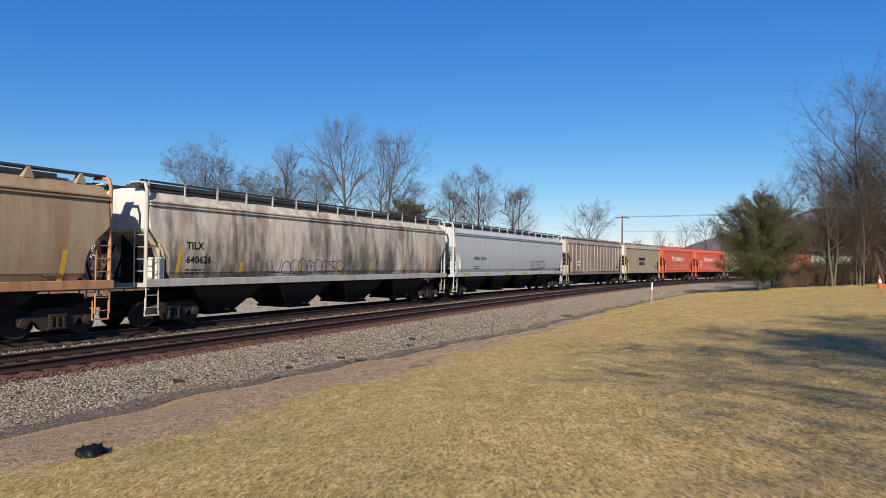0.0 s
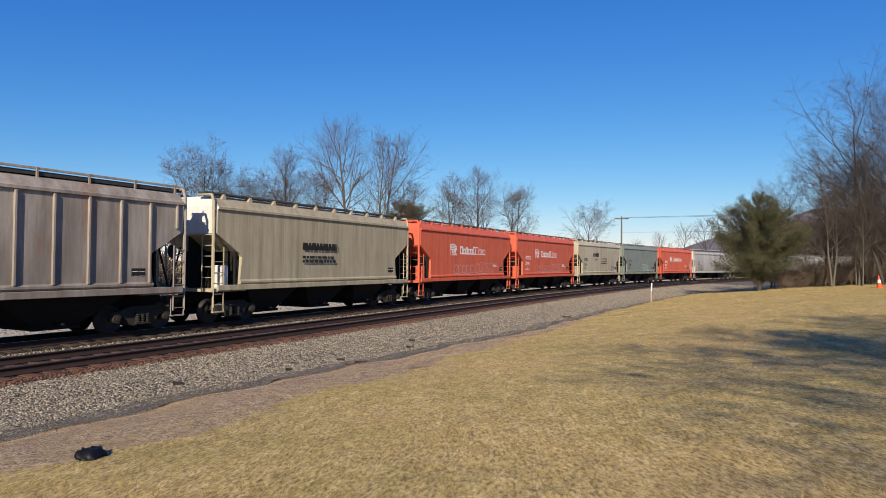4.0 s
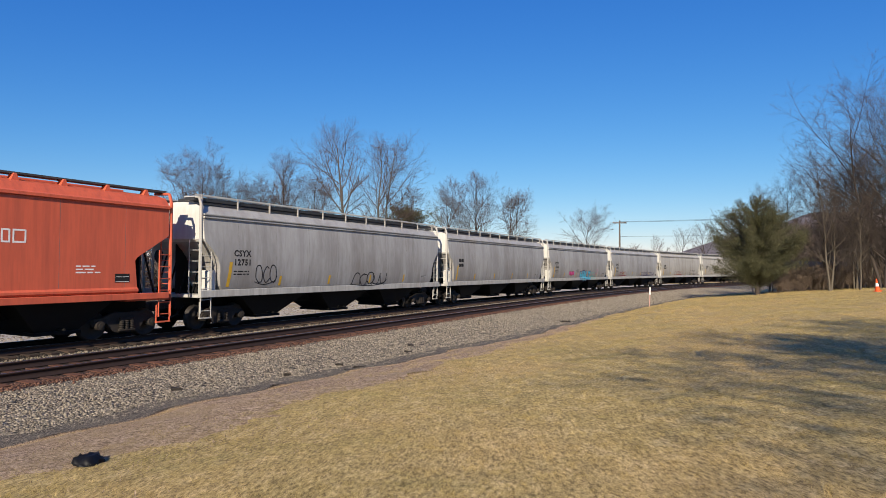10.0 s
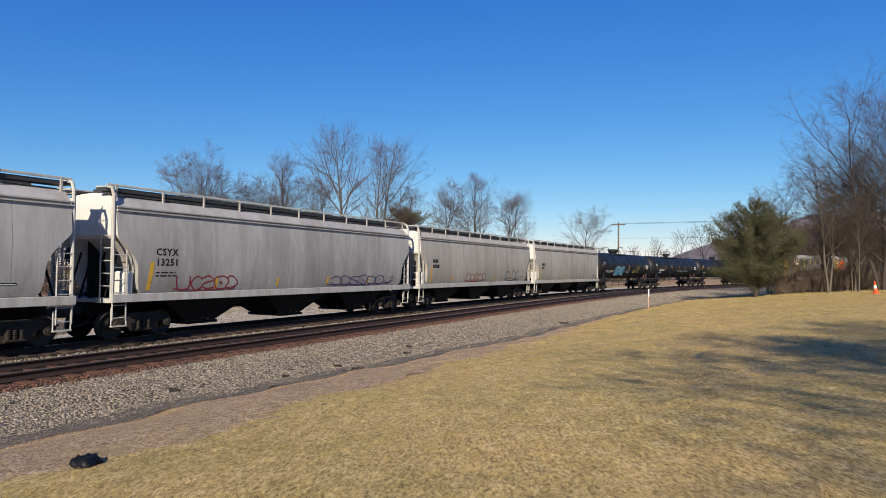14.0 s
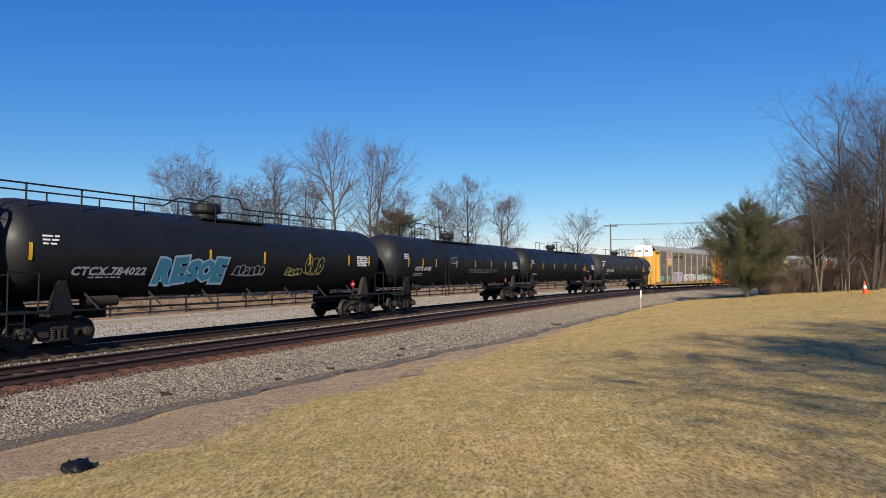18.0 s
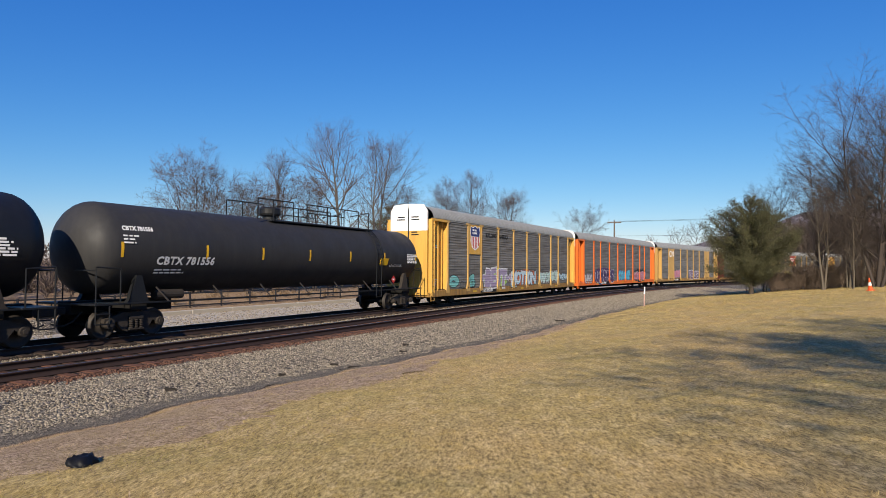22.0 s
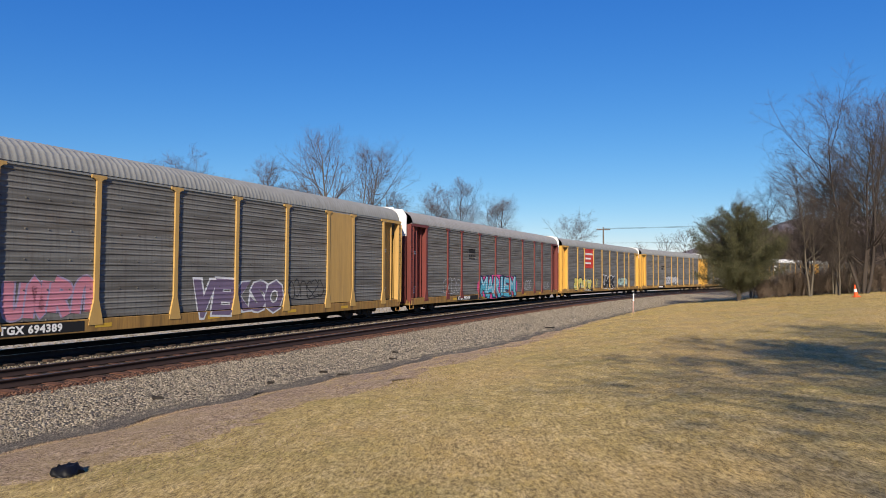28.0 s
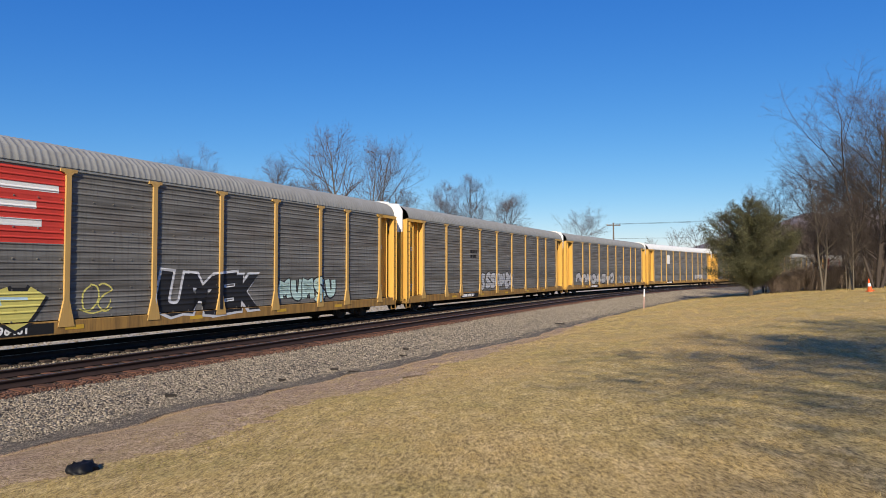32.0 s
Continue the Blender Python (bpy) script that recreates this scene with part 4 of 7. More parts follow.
def fence_and_kerb():
    t = thing("low_wall", "low weathered concrete kerb wall along the gravel road", "wall", kind="structure")
    st = np.arange(-60, 62, 3.0)
    me = {}
    for k, s in enumerate(st):
        (x0, y0, p), (x1, y1, _) = on_line(s, -10.0), on_line(s + 2.98, -10.0)
        ob = part("kerb_block", box(0, 2.97, -0.16, 0.16, -0.6, -0.22, 0.02) if not me else me["m"], CONCRETE, t)
        me["m"] = ob.data
        moved(ob, float(x0), float(y0), 0, 0, 0, math.degrees(math.atan2(float(y1 - y0), float(x1 - x0))))
    f = thing("rail_fence", "low black iron pipe fence beyond the gravel", "fence", kind="structure")
    post = to_me("post", box(-0.04, 0.04, -0.04, 0.04, -0.6, 0.72, 0.006), BLACKIRON)
    barm = to_me("bar", box(0, 2.4, -0.025, 0.025, -0.035, 0.035), BLACKIRON)
    for s in np.arange(-50, 118, 2.4):
        (x0, y0, p), (x1, y1, _) = on_line(s, -11.2), on_line(s + 2.4, -11.2)
        a = math.degrees(math.atan2(float(y1 - y0), float(x1 - x0)))
        moved(part("post", post, None, f), float(x0), float(y0), 0, 0, 0, a)
        for z in (0.66, 0.28, -0.05):
            moved(part("bar", barm, None, f), float(x0), float(y0), z, 0, 0, a)


fence_and_kerb()


def pole_and_wires():
    x, y = 33.2, 120.0
    s, n = to_line([x], [y])
    z0 = float(ground_z(s, n)[0])
    p = thing("utility_pole", "weathered wooden utility pole with a crossarm", "utility pole")
    moved(p, x, y, 0)
    bm = bmesh.new()
    add_rod(bm, (0, 0, z0 - 0.3), (0, 0, 11.4), 0.19, 10, 0.13)
    part("pole", bm, POLEWOOD, p)
    part("crossarm", box(-1.3, 1.3, -0.09, 0.09, 10.85, 11.05, 0.02), POLEWOOD, p)
    ins = lathe([(0.0, 0), (0.05, 0.01), (0.06, 0.06), (0.03, 0.1), (0.05, 0.14), (0.0, 0.18)], 8, "z")
    im = to_me("insulator", ins, plain("porcelain", (0.55, 0.5, 0.45), 0.3), True)
    for dx in (-1.15, -0.5, 0.5, 1.15):
        moved(part("insulator", im, None, p), dx, 0, 11.05)
    ends = ((0.0, 11.2, 13.6), (0.3, 11.1, 13.3), (0.0, 8.4, 10.4))
    for k, (dx, za, zb) in enumerate(ends):
        u = np.linspace(0, 1, 15)[:, None]
        pts = np.array([[x + dx, y, za]]) * (1 - u) + np.array([[95 + dx, 96, zb]]) * u - np.array([[0, 0, 2.6]]) * u * (1 - u)
        w = mesh_of("overhead_wire", *tubes([(pts[None], np.full((1, 15), 0.022))], (4,)))
        ob = part("overhead_wire", w, BLACKIRON, None)
        tagged(ob, "thin dark overhead power line", "power line", "overhead wires")


pole_and_wires()


def small_things():
    # traffic cone at the wood's edge
    orange = plain("cone_orange", (0.80, 0.10, 0.02), 0.55, 0, 10, 0.15)
    white = plain("cone_white", (0.75, 0.73, 0.7), 0.5, 0, 10, 0.1)
    x, y = 27.49, 40.42
    s, n = to_line([x], [y])
    z = float(ground_z(s, n)[0])
    c = thing("traffic_cone", "orange traffic cone with a white band on the lawn", "traffic cone")
    moved(c, x, y, z, 4, -9, 0)
    part("base", box(-0.19, 0.19, -0.19, 0.19, 0, 0.04, 0.012), orange, c)
    part("cone", lathe([(0.145, 0.04), (0.1, 0.32), (0.065, 0.55), (0.033, 0.80), (0.0, 0.805)], 16, "z"), orange, c)
    part("band", lathe([(0.107, 0.33), (0.07, 0.53), (0.067, 0.53), (0.104, 0.33)], 16, "z"), white, c, "white reflective band")
    # marker stake
    x, y = 13.76, 42.62
    m = thing("marker_stake", "slim pinkish marker stake with a white top", "marker post")
    moved(m, x, y, -0.45, 0, 2, 0)
    bm = bmesh.new()
    add_rod(bm, (0, 0, -0.1), (0, 0, 1.0), 0.035, 8)
    part("stake", bm, plain("pink_stake", (0.50, 0.30, 0.25), 0.7), m)
    bm = bmesh.new()
    add_rod(bm, (0, 0, 1.0), (0, 0, 1.5), 0.05, 8, 0.045)
    part("cap", bm, white, m, "white painted top")
    # black rubber scrap on the grass
    bm = bmesh.new()
    bmesh.ops.create_icosphere(bm, subdivisions=3, radius=1)
    for v in bm.verts:
        a = math.atan2(v.co.y, v.co.x)
        k = 1 + 0.22 * math.sin(2 * a + 0.5) + 0.12 * math.sin(5 * a) + 0.18 * noise.noise(v.co * 2.3)
        v.co = Vector((v.co.x * 0.165 * k, v.co.y * 0.17 * k, v.co.z * 0.075 + 0.045 * noise.noise(v.co * 3)))
    x, y = -3.81, 6.98
    s, n = to_line([x], [y])
    ob = new("rubber_scrap", to_me("rubber_scrap", bm, plain("black_rubber", (0.004, 0.004, 0.0045), 0.6, 0, 20, 0.4), True))
    ob.matrix_basis = pose(x, y, float(ground_z(s, n)[0]) + 0.03, 5, 8, 68)
    tagged(ob, "crumpled black rubber scrap lying on the dry grass", "scrap")
    # mound dumped on the service road
    vs, fs = [], []
    for i in range(9):
        q = i / 8
        for j in range(28):
            a = 2 * math.pi * j / 28
            w = 1 + 0.12 * math.sin(3 * a + 1) + 0.06 * math.sin(7 * a)
            z = 0.62 * (1 - q ** 1.3) + 0.05 * noise.noise(Vector((q * 6 * math.cos(a), q * 6 * math.sin(a), 2)))
            vs.append((1.35 * q * w * math.cos(a), 0.95 * q * w * math.sin(a), z - 0.03))
    for i in range(8):
        for j in range(28):
            p, n_ = i * 28, i * 28 + 28
            fs.append((p + j, p + (j + 1) % 28, n_ + (j + 1) % 28, n_ + j))
    x, y, p = on_line(11.1, -7.3)
    ob = new("gravel_mound", mesh_of("gravel_mound", vs, fs, BALLAST, True))
    ob.matrix_basis = pose(float(x), float(y), -0.47, 0, 0, 90 - math.degrees(float(p)))
    tagged(ob, "low mound of grey gravel on the service road", "gravel mound")
    # pieces of dark wood on the ballast
    dark = plain("rotten_wood", (0.035, 0.028, 0.022), 0.9, 0, 14, 0.5, 0.01)
    for k, (s, n, L, a) in enumerate(((4.56, 8.04, 0.22, 35), (8.65, 9.35, 0.16, 70), (9.13, 9.4, 0.30, 30), (7.2, 8.7, 0.16, 50), (12.25, 9.04, 0.26, 30), (9.1, 8.8, 0.18, 10), (25.9, 9.9, 0.55, 25), (42.5, 10.3, 0.4, 70), (13.5, 8.4, 0.16, 20))):
        bm = box(-L / 2, L / 2, -0.035, 0.035, -0.02, 0.03, 0.012)
        r = random.Random(k)
        for v in bm.verts:
            v.co += Vector((r.uniform(-1, 1) * 0.03, r.uniform(-1, 1) * 0.025, r.uniform(-1, 1) * 0.018))
        x, y, p = on_line(s, n)
        ob = new("wood_scrap", to_me("wood_scrap", bm, dark))
        ob.matrix_basis = pose(float(x), float(y), float(bed_z(s, n)) + 0.03, 0, 4, a)
        tagged(ob, "dark splinter of rotten tie wood on the ballast", "wood scrap", "wood scraps")


small_things()


# ---- rolling stock ----
# a car's own space: x along the line away from the engine, -y to the lawn, z from the rail tops
FADEDTAPE = plain("faded_tape", (0.60, 0.36, 0.04), 0.6, 0, 6, 0.3)
YELLOWTAPE = plain("reflector_yellow", (0.75, 0.42, 0.02), 0.4, 0, 10, 0.15)
DECALWHITE = plain("lettering_white", (0.80, 0.78, 0.74), 0.6, 0, 10, 0.12)
DECALBLACK = plain("lettering_black", (0.014, 0.014, 0.015), 0.9, 0, 10, 0.12)
def rack_mat(name, base, grime):
    """Dull galvanised sheet with bands of road grime along its ribs."""
    m, nt, b = shader(name, 0.6, 0.0)
    band = noise_tex(nt, 3.0, 4, (0.10, 0.10, 1.6), 0.6)
    drip = noise_tex(nt, 7.0, 4, (1.2, 1.2, 0.10), 0.6)
    blot = noise_tex(nt, 0.7, 5)
    c = mixed(nt, ramp(nt, band, [(0.40, (0, 0, 0)), (0.64, (0.75, 0.75, 0.75))]), base, grime)
    c = mixed(nt, ramp(nt, drip, [(0.5, (0, 0, 0)), (0.75, (0.55, 0.55, 0.55))]), c, grime)
    c = mixed(nt, ramp(nt, blot, [(0.5, (0, 0, 0)), (0.72, (0.22, 0.22, 0.22))]), c, (0.16, 0.105, 0.07))
    nt.links.new(c, b.inputs["Base Color"])
    return m


GALV = rack_mat("galvanised_panel", (0.175, 0.170, 0.156), (0.062, 0.056, 0.047))
ROOFGALV = paint("galvanised_roof", (0.262, 0.262, 0.245), (0.15, 0.14, 0.12), 0.45, 0.0, 0.6, 0.0)
SHARED = {}


def shared(key, build):
    if key not in SHARED:
        SHARED[key] = build()
    return SHARED[key]


def wheel_mesh():
    return to_me("wheel", lathe([(0.0, -0.03), (0.10, -0.03), (0.12, 0.0), (0.33, 0.02), (0.37, -0.03), (0.425, -0.03), (0.42, 0.09), (0.46, 0.105), (0.46, 0.125), (0.37, 0.125), (0.34, 0.07), (0.12, 0.06), (0.0, 0.06)], 28), WHEELS, True)


def frame_mesh():
    bm = bmesh.new()
    add_poly(bm, [(-1.06, 0.50), (-1.04, 0.62), (-0.80, 0.66), (-0.42, 0.80), (0.42, 0.80), (0.80, 0.66), (1.04, 0.62), (1.06, 0.50), (0.98, 0.40), (0.82, 0.40), (0.66, 0.52), (0.46, 0.26), (0.30, 0.20), (-0.30, 0.20), (-0.46, 0.26), (-0.66, 0.52), (-0.82, 0.40), (-0.98, 0.40)], 0.15)
    for sx in (-1, 1):
        add_rod(bm, (sx * 0.89, -0.09, 0.455), (sx * 0.89, 0.12, 0.455), 0.135, 12)
        add_rod(bm, (sx * 0.89, -0.12, 0.455), (sx * 0.89, -0.08, 0.455), 0.07, 10)
    add_box(bm, -0.27, 0.27, -0.1, 0.05, 0.24, 0.29, 0.01)
    add_box(bm, -0.25, 0.25, -0.08, 0.05, 0.57, 0.66, 0.01)
    return to_me("side_frame", bm, TRUCKRUST)


def spring_mesh():
    prof = [(0.0, 0.285)]
    for k in range(5):
        z = 0.29 + k * 0.056
        prof += [(0.05, z), (0.078, z + 0.012), (0.078, z + 0.034), (0.05, z + 0.046)]
    return to_me("spring", lathe(prof + [(0.0, 0.58)], 10, "z"), TRUCKRUST)


def truck(car, x):
    t = part("truck", shared("bolster", lambda: to_me("truck", box(-0.22, 0.22, -0.95, 0.95, 0.48, 0.78, 0.03), UNDER)), None, car)
    moved(t, x)
    for sx in (-0.89, 0.89):
        ax = shared("axle", lambda: to_me("axle", lathe([(0.085, -1.05), (0.085, 1.05)], 10), UNDER))
        moved(part("axle", ax, None, t), sx, 0, 0.42)
        for y, turn in ((-0.80, 0), (0.80, 180)):
            moved(part("wheel", shared("wheel", wheel_mesh), None, t), sx, y, 0.42, 0, 0, turn)
    for y, turn in ((-1.12, 0), (1.12, 180)):
        moved(part("side_frame", shared("side_frame", frame_mesh), None, t), 0, y, 0, 0, 0, turn)
        for dx in (-0.17, 0.0, 0.17):
            moved(part("spring", shared("springs", spring_mesh), None, t), dx, y + (0.03 if y > 0 else -0.03), 0)
    return t


def coupler(car, x, sign):
    bm = box(min(x, x + sign * 0.9), max(x, x + sign * 0.9), -0.09, 0.09, 0.76, 0.98, 0.03)
    add_box(bm, x + sign * 0.6, x + sign * 0.95, -0.17, 0.14, 0.70, 1.02, 0.05)
    part("coupler", bm, TRUCKRUST, car)
    hose = [(x, -0.35, 0.85), (x + sign * 0.25, -0.3, 0.55), (x + sign * 0.5, -0.2, 0.42), (x + sign * 0.8, -0.1, 0.5)]
    part("air_hose", rods(list(zip(hose, hose[1:])), 0.025, 6), BLACKIRON, car)


def lettering(car, text, x, z, size, material, y=-1.56, bold=0.0, space=1.0, face=0, name="lettering"):
    """Words on the lawn side (face 0), or on the end wall (face -90)."""
    cu = bpy.data.curves.new("lettering", "FONT")
    cu.body, cu.size, cu.offset, cu.space_character, cu.space_line = text, size, bold, space, 1.15
    cu.resolution_u = 2
    tmp = bpy.data.objects.new("lettering", cu)
    me = bpy.data.meshes.new_from_object(tmp)
    bpy.data.objects.remove(tmp)
    me.materials.clear()
    ob = part(name, me, material, car)
    if face:
        return moved(ob, y, -x, z, 90, 0, -90)
    return moved(ob, x, y, z, 90, 0, 0)


def bars(car, x, z, w, rows_, material, y=-1.56, h=0.05, gap=0.05, seed=1, name="small_print", broken=True):
    """Lines of small print as plain bars."""
    r = random.Random(seed)
    bm = bmesh.new()
    for k in range(rows_):
        a, zz = x, z - k * (h + gap)
        end = x + w * (r.uniform(0.65, 1.0) if broken else 1.0)
        while a < end - 0.03:
            b = min(end, a + (r.uniform(0.12, 0.35) if broken else w))
            v = [bm.verts.new(p) for p in ((a, 0, zz), (b, 0, zz), (b, 0, zz + h), (a, 0, zz + h))]
            bm.faces.new(v)
            a = b + 0.05
    return moved(part(name, bm, material, car), 0, y, 0)


def stroke(bm, pts, w, y):
    """A flat brush stroke through (x, z) points."""
    pts = [Vector((x, 0, z)) for x, z in pts]
    prev = None
    for k, p in enumerate(pts):
        d = (pts[min(k + 1, len(pts) - 1)] - pts[max(k - 1, 0)])
        if d.length < 1e-6:
            continue
        d.normalize()
        nrm = Vector((-d.z, 0, d.x)) * w / 2
        pair = [bm.verts.new((p + nrm) + Vector((0, y, 0))), bm.verts.new((p - nrm) + Vector((0, y, 0)))]
        if prev:
            bm.faces.new((prev[0], prev[1], pair[1], pair[0]))
        prev = pair


def side_y(z, low):
    """How far the bulging side and its sill stand out at a height."""
    d = low - 1.2
    return np.interp(z, [low + 0.216, low + 0.222, 1.55 + d, 1.80, 2.05, 2.30, 2.55, 2.80, 3.10, 3.45, 3.75, 3.92], [1.586, 1.455, 1.49, 1.53, 1.555, 1.57, 1.575, 1.57, 1.56, 1.53, 1.50, 1.475])


def wrap(ob, cuts, out_at, lift=0.004):
    """Cuts a flat sign at some heights and lays it on a side of that shape."""
    me = ob.data
    me.transform(ob.matrix_basis)
    ob.matrix_basis = Matrix.Identity(4)
    bm = bmesh.new()
    bm.from_mesh(me)
    z0, z1 = min(v.co.z for v in bm.verts), max(v.co.z for v in bm.verts)
    for z in cuts:
        if z0 < z < z1:
            bmesh.ops.bisect_plane(bm, geom=bm.verts[:] + bm.edges[:] + bm.faces[:], plane_co=(0, 0, z), plane_no=(0, 0, 1), dist=1e-5)
    for v in bm.verts:
        v.co.y -= float(out_at(v.co.z)) + lift
    bm.to_mesh(me)
    bm.free()
    return ob


def on_side(obs, low, lift=0.004):
    cuts = [low + 0.216, low + 0.222] + [1.4 + 0.13 * k for k in range(12)]
    for ob in obs if isinstance(obs, list) else [obs]:
        wrap(ob, cuts, lambda z: side_y(z, low), lift)
    return obs


def rack_profile(z0=0.93, z1=5.10):
    zs, ys = [], []
    z, k = z0, 0
    while z < z1 - 0.10:
        deep = 0.017 if k % 5 else 0.004
        for dz, y in ((0.0, 0.0), (0.045, 0.0), (0.075, -deep), (0.095, -deep), (0.125, 0.0)):
            zs.append(z + dz)
            ys.append(y)
        z += 0.165
        k += 1
    return zs + [z1], ys + [0.0]


RACK_Z, RACK_Y = rack_profile()


def on_rack(obs, posts):
    """Paint on ribbed panels; it runs over the posts and the deck sill too."""
    out = []
    for ob in obs if isinstance(obs, list) else [obs]:
        src = bmesh.new()
        src.from_mesh(ob.data)
        bmesh.ops.transform(src, matrix=ob.matrix_basis, verts=src.verts)
        x0, x1, z0 = min(v.co.x for v in src.verts), max(v.co.x for v in src.verts), min(v.co.z for v in src.verts)
        extra = bmesh.new()
        jobs = [((x - 0.073, x + 0.073), None, 1.582) for x in posts if x0 < x + 0.07 and x1 > x - 0.07]
        if z0 < 0.88:
            jobs.append((None, 0.895, 1.562))
        tmp = bpy.data.meshes.new("clip")
        for span_x, ztop, y in jobs:
            b = src.copy()
            planes = [((span_x[0], 0, 0), (-1, 0, 0)), ((span_x[1], 0, 0), (1, 0, 0)), ((0, 0, 0.91), (0, 0, -1))] if span_x else [((0, 0, ztop), (0, 0, 1)), ((0, 0, 0.525), (0, 0, -1))]
            for co, no in planes:
                bmesh.ops.bisect_plane(b, geom=b.verts[:] + b.edges[:] + b.faces[:], plane_co=co, plane_no=no, clear_outer=True, dist=1e-5)
            for v in b.verts:
                v.co.y -= y + 0.002
            b.to_mesh(tmp)
            b.free()
            extra.from_mesh(tmp)
        bpy.data.meshes.remove(tmp)
        bmesh.ops.bisect_plane(src, geom=src.verts[:] + src.edges[:] + src.faces[:], plane_co=(0, 0, 0.932), plane_no=(0, 0, -1), clear_outer=True, dist=1e-5)
        z1 = max([v.co.z for v in src.verts] or [0])
        for z in RACK_Z:
            if z0 < z < z1:
                bmesh.ops.bisect_plane(src, geom=src.verts[:] + src.edges[:] + src.faces[:], plane_co=(0, 0, z), plane_no=(0, 0, 1), dist=1e-5)
        for v in src.verts:
            v.co.y -= 1.5 - float(np.interp(v.co.z, RACK_Z, RACK_Y)) + 0.003
        me2 = bpy.data.meshes.new("clip")
        extra.to_mesh(me2)
        extra.free()
        src.from_mesh(me2)
        bpy.data.meshes.remove(me2)
        ob.matrix_basis = Matrix.Identity(4)
        src.to_mesh(ob.data)
        src.free()
        out.append(ob)
    return out


FORMS = {1: [[(0, 0), (0.12, 1), (0.5, 0.3), (0.88, 1), (1, 0)]], 2: [[(1, 0.86), (0.5, 1), (0.05, 0.75), (0.5, 0.5), (0.95, 0.25), (0.5, 0), (0, 0.12)]],
         3: [[(0.05, 0), (0.05, 1)], [(0.05, 0.95), (0.85, 0.85), (0.8, 0.55), (0.1, 0.5)], [(0.4, 0.5), (1, 0)]], 4: [[(0.95, 0.8), (0.5, 1), (0.05, 0.5), (0.5, 0), (1, 0.25)]],
         5: [[(0, 1), (0.15, 0.2), (0.5, 0), (0.85, 0.2), (1, 1)]], 6: [[(0, 0.95), (1.1, 1.0)], [(0.5, 1), (0.5, 0)]], 7: [[(0, 0), (0.5, 1), (1, 0)], [(0.2, 0.35), (0.85, 0.35)]],
         8: [[(0.08, 0), (0.1, 1), (0.9, 0.05), (0.95, 1)]], 9: [[(0.05, 0), (0.05, 1), (0.8, 0.9), (0.75, 0.58), (0.1, 0.52), (0.95, 0.4), (0.9, 0.08), (0.05, 0)]], 11: [[(0.5, 0), (0.05, 0.3), (0.12, 0.85), (0.6, 1), (0.98, 0.65), (0.9, 0.15), (0.5, 0)]], 12: [[(0.2, 0), (0, 0.6), (0.4, 1), (0.9, 0.85), (1, 0.3), (0.6, 0), (0.2, 0)], [(0.4, 0.35), (0.55, 0.6), (0.6, 0.35)]], 10: [[(1, 1), (0.05, 0.95), (0.05, 0.05), (1, 0)], [(0.05, 0.5), (0.8, 0.52)]]}


def smooth_line(pts, n=4):
    out = []
    m = len(pts)
    for k in range(m - 1):
        p0, p1, p2, p3 = pts[max(k - 1, 0)], pts[k], pts[k + 1], pts[min(k + 2, m - 1)]
        for j in range(n):
            u = j / n
            out.append(tuple(0.5 * (2 * b + (c - a) * u + (2 * a - 5 * b + 4 * c - d) * u * u + (3 * b - a - 3 * c + d) * u ** 3) for a, b, c, d in zip(p0, p1, p2, p3)))
    return out + [pts[-1]]


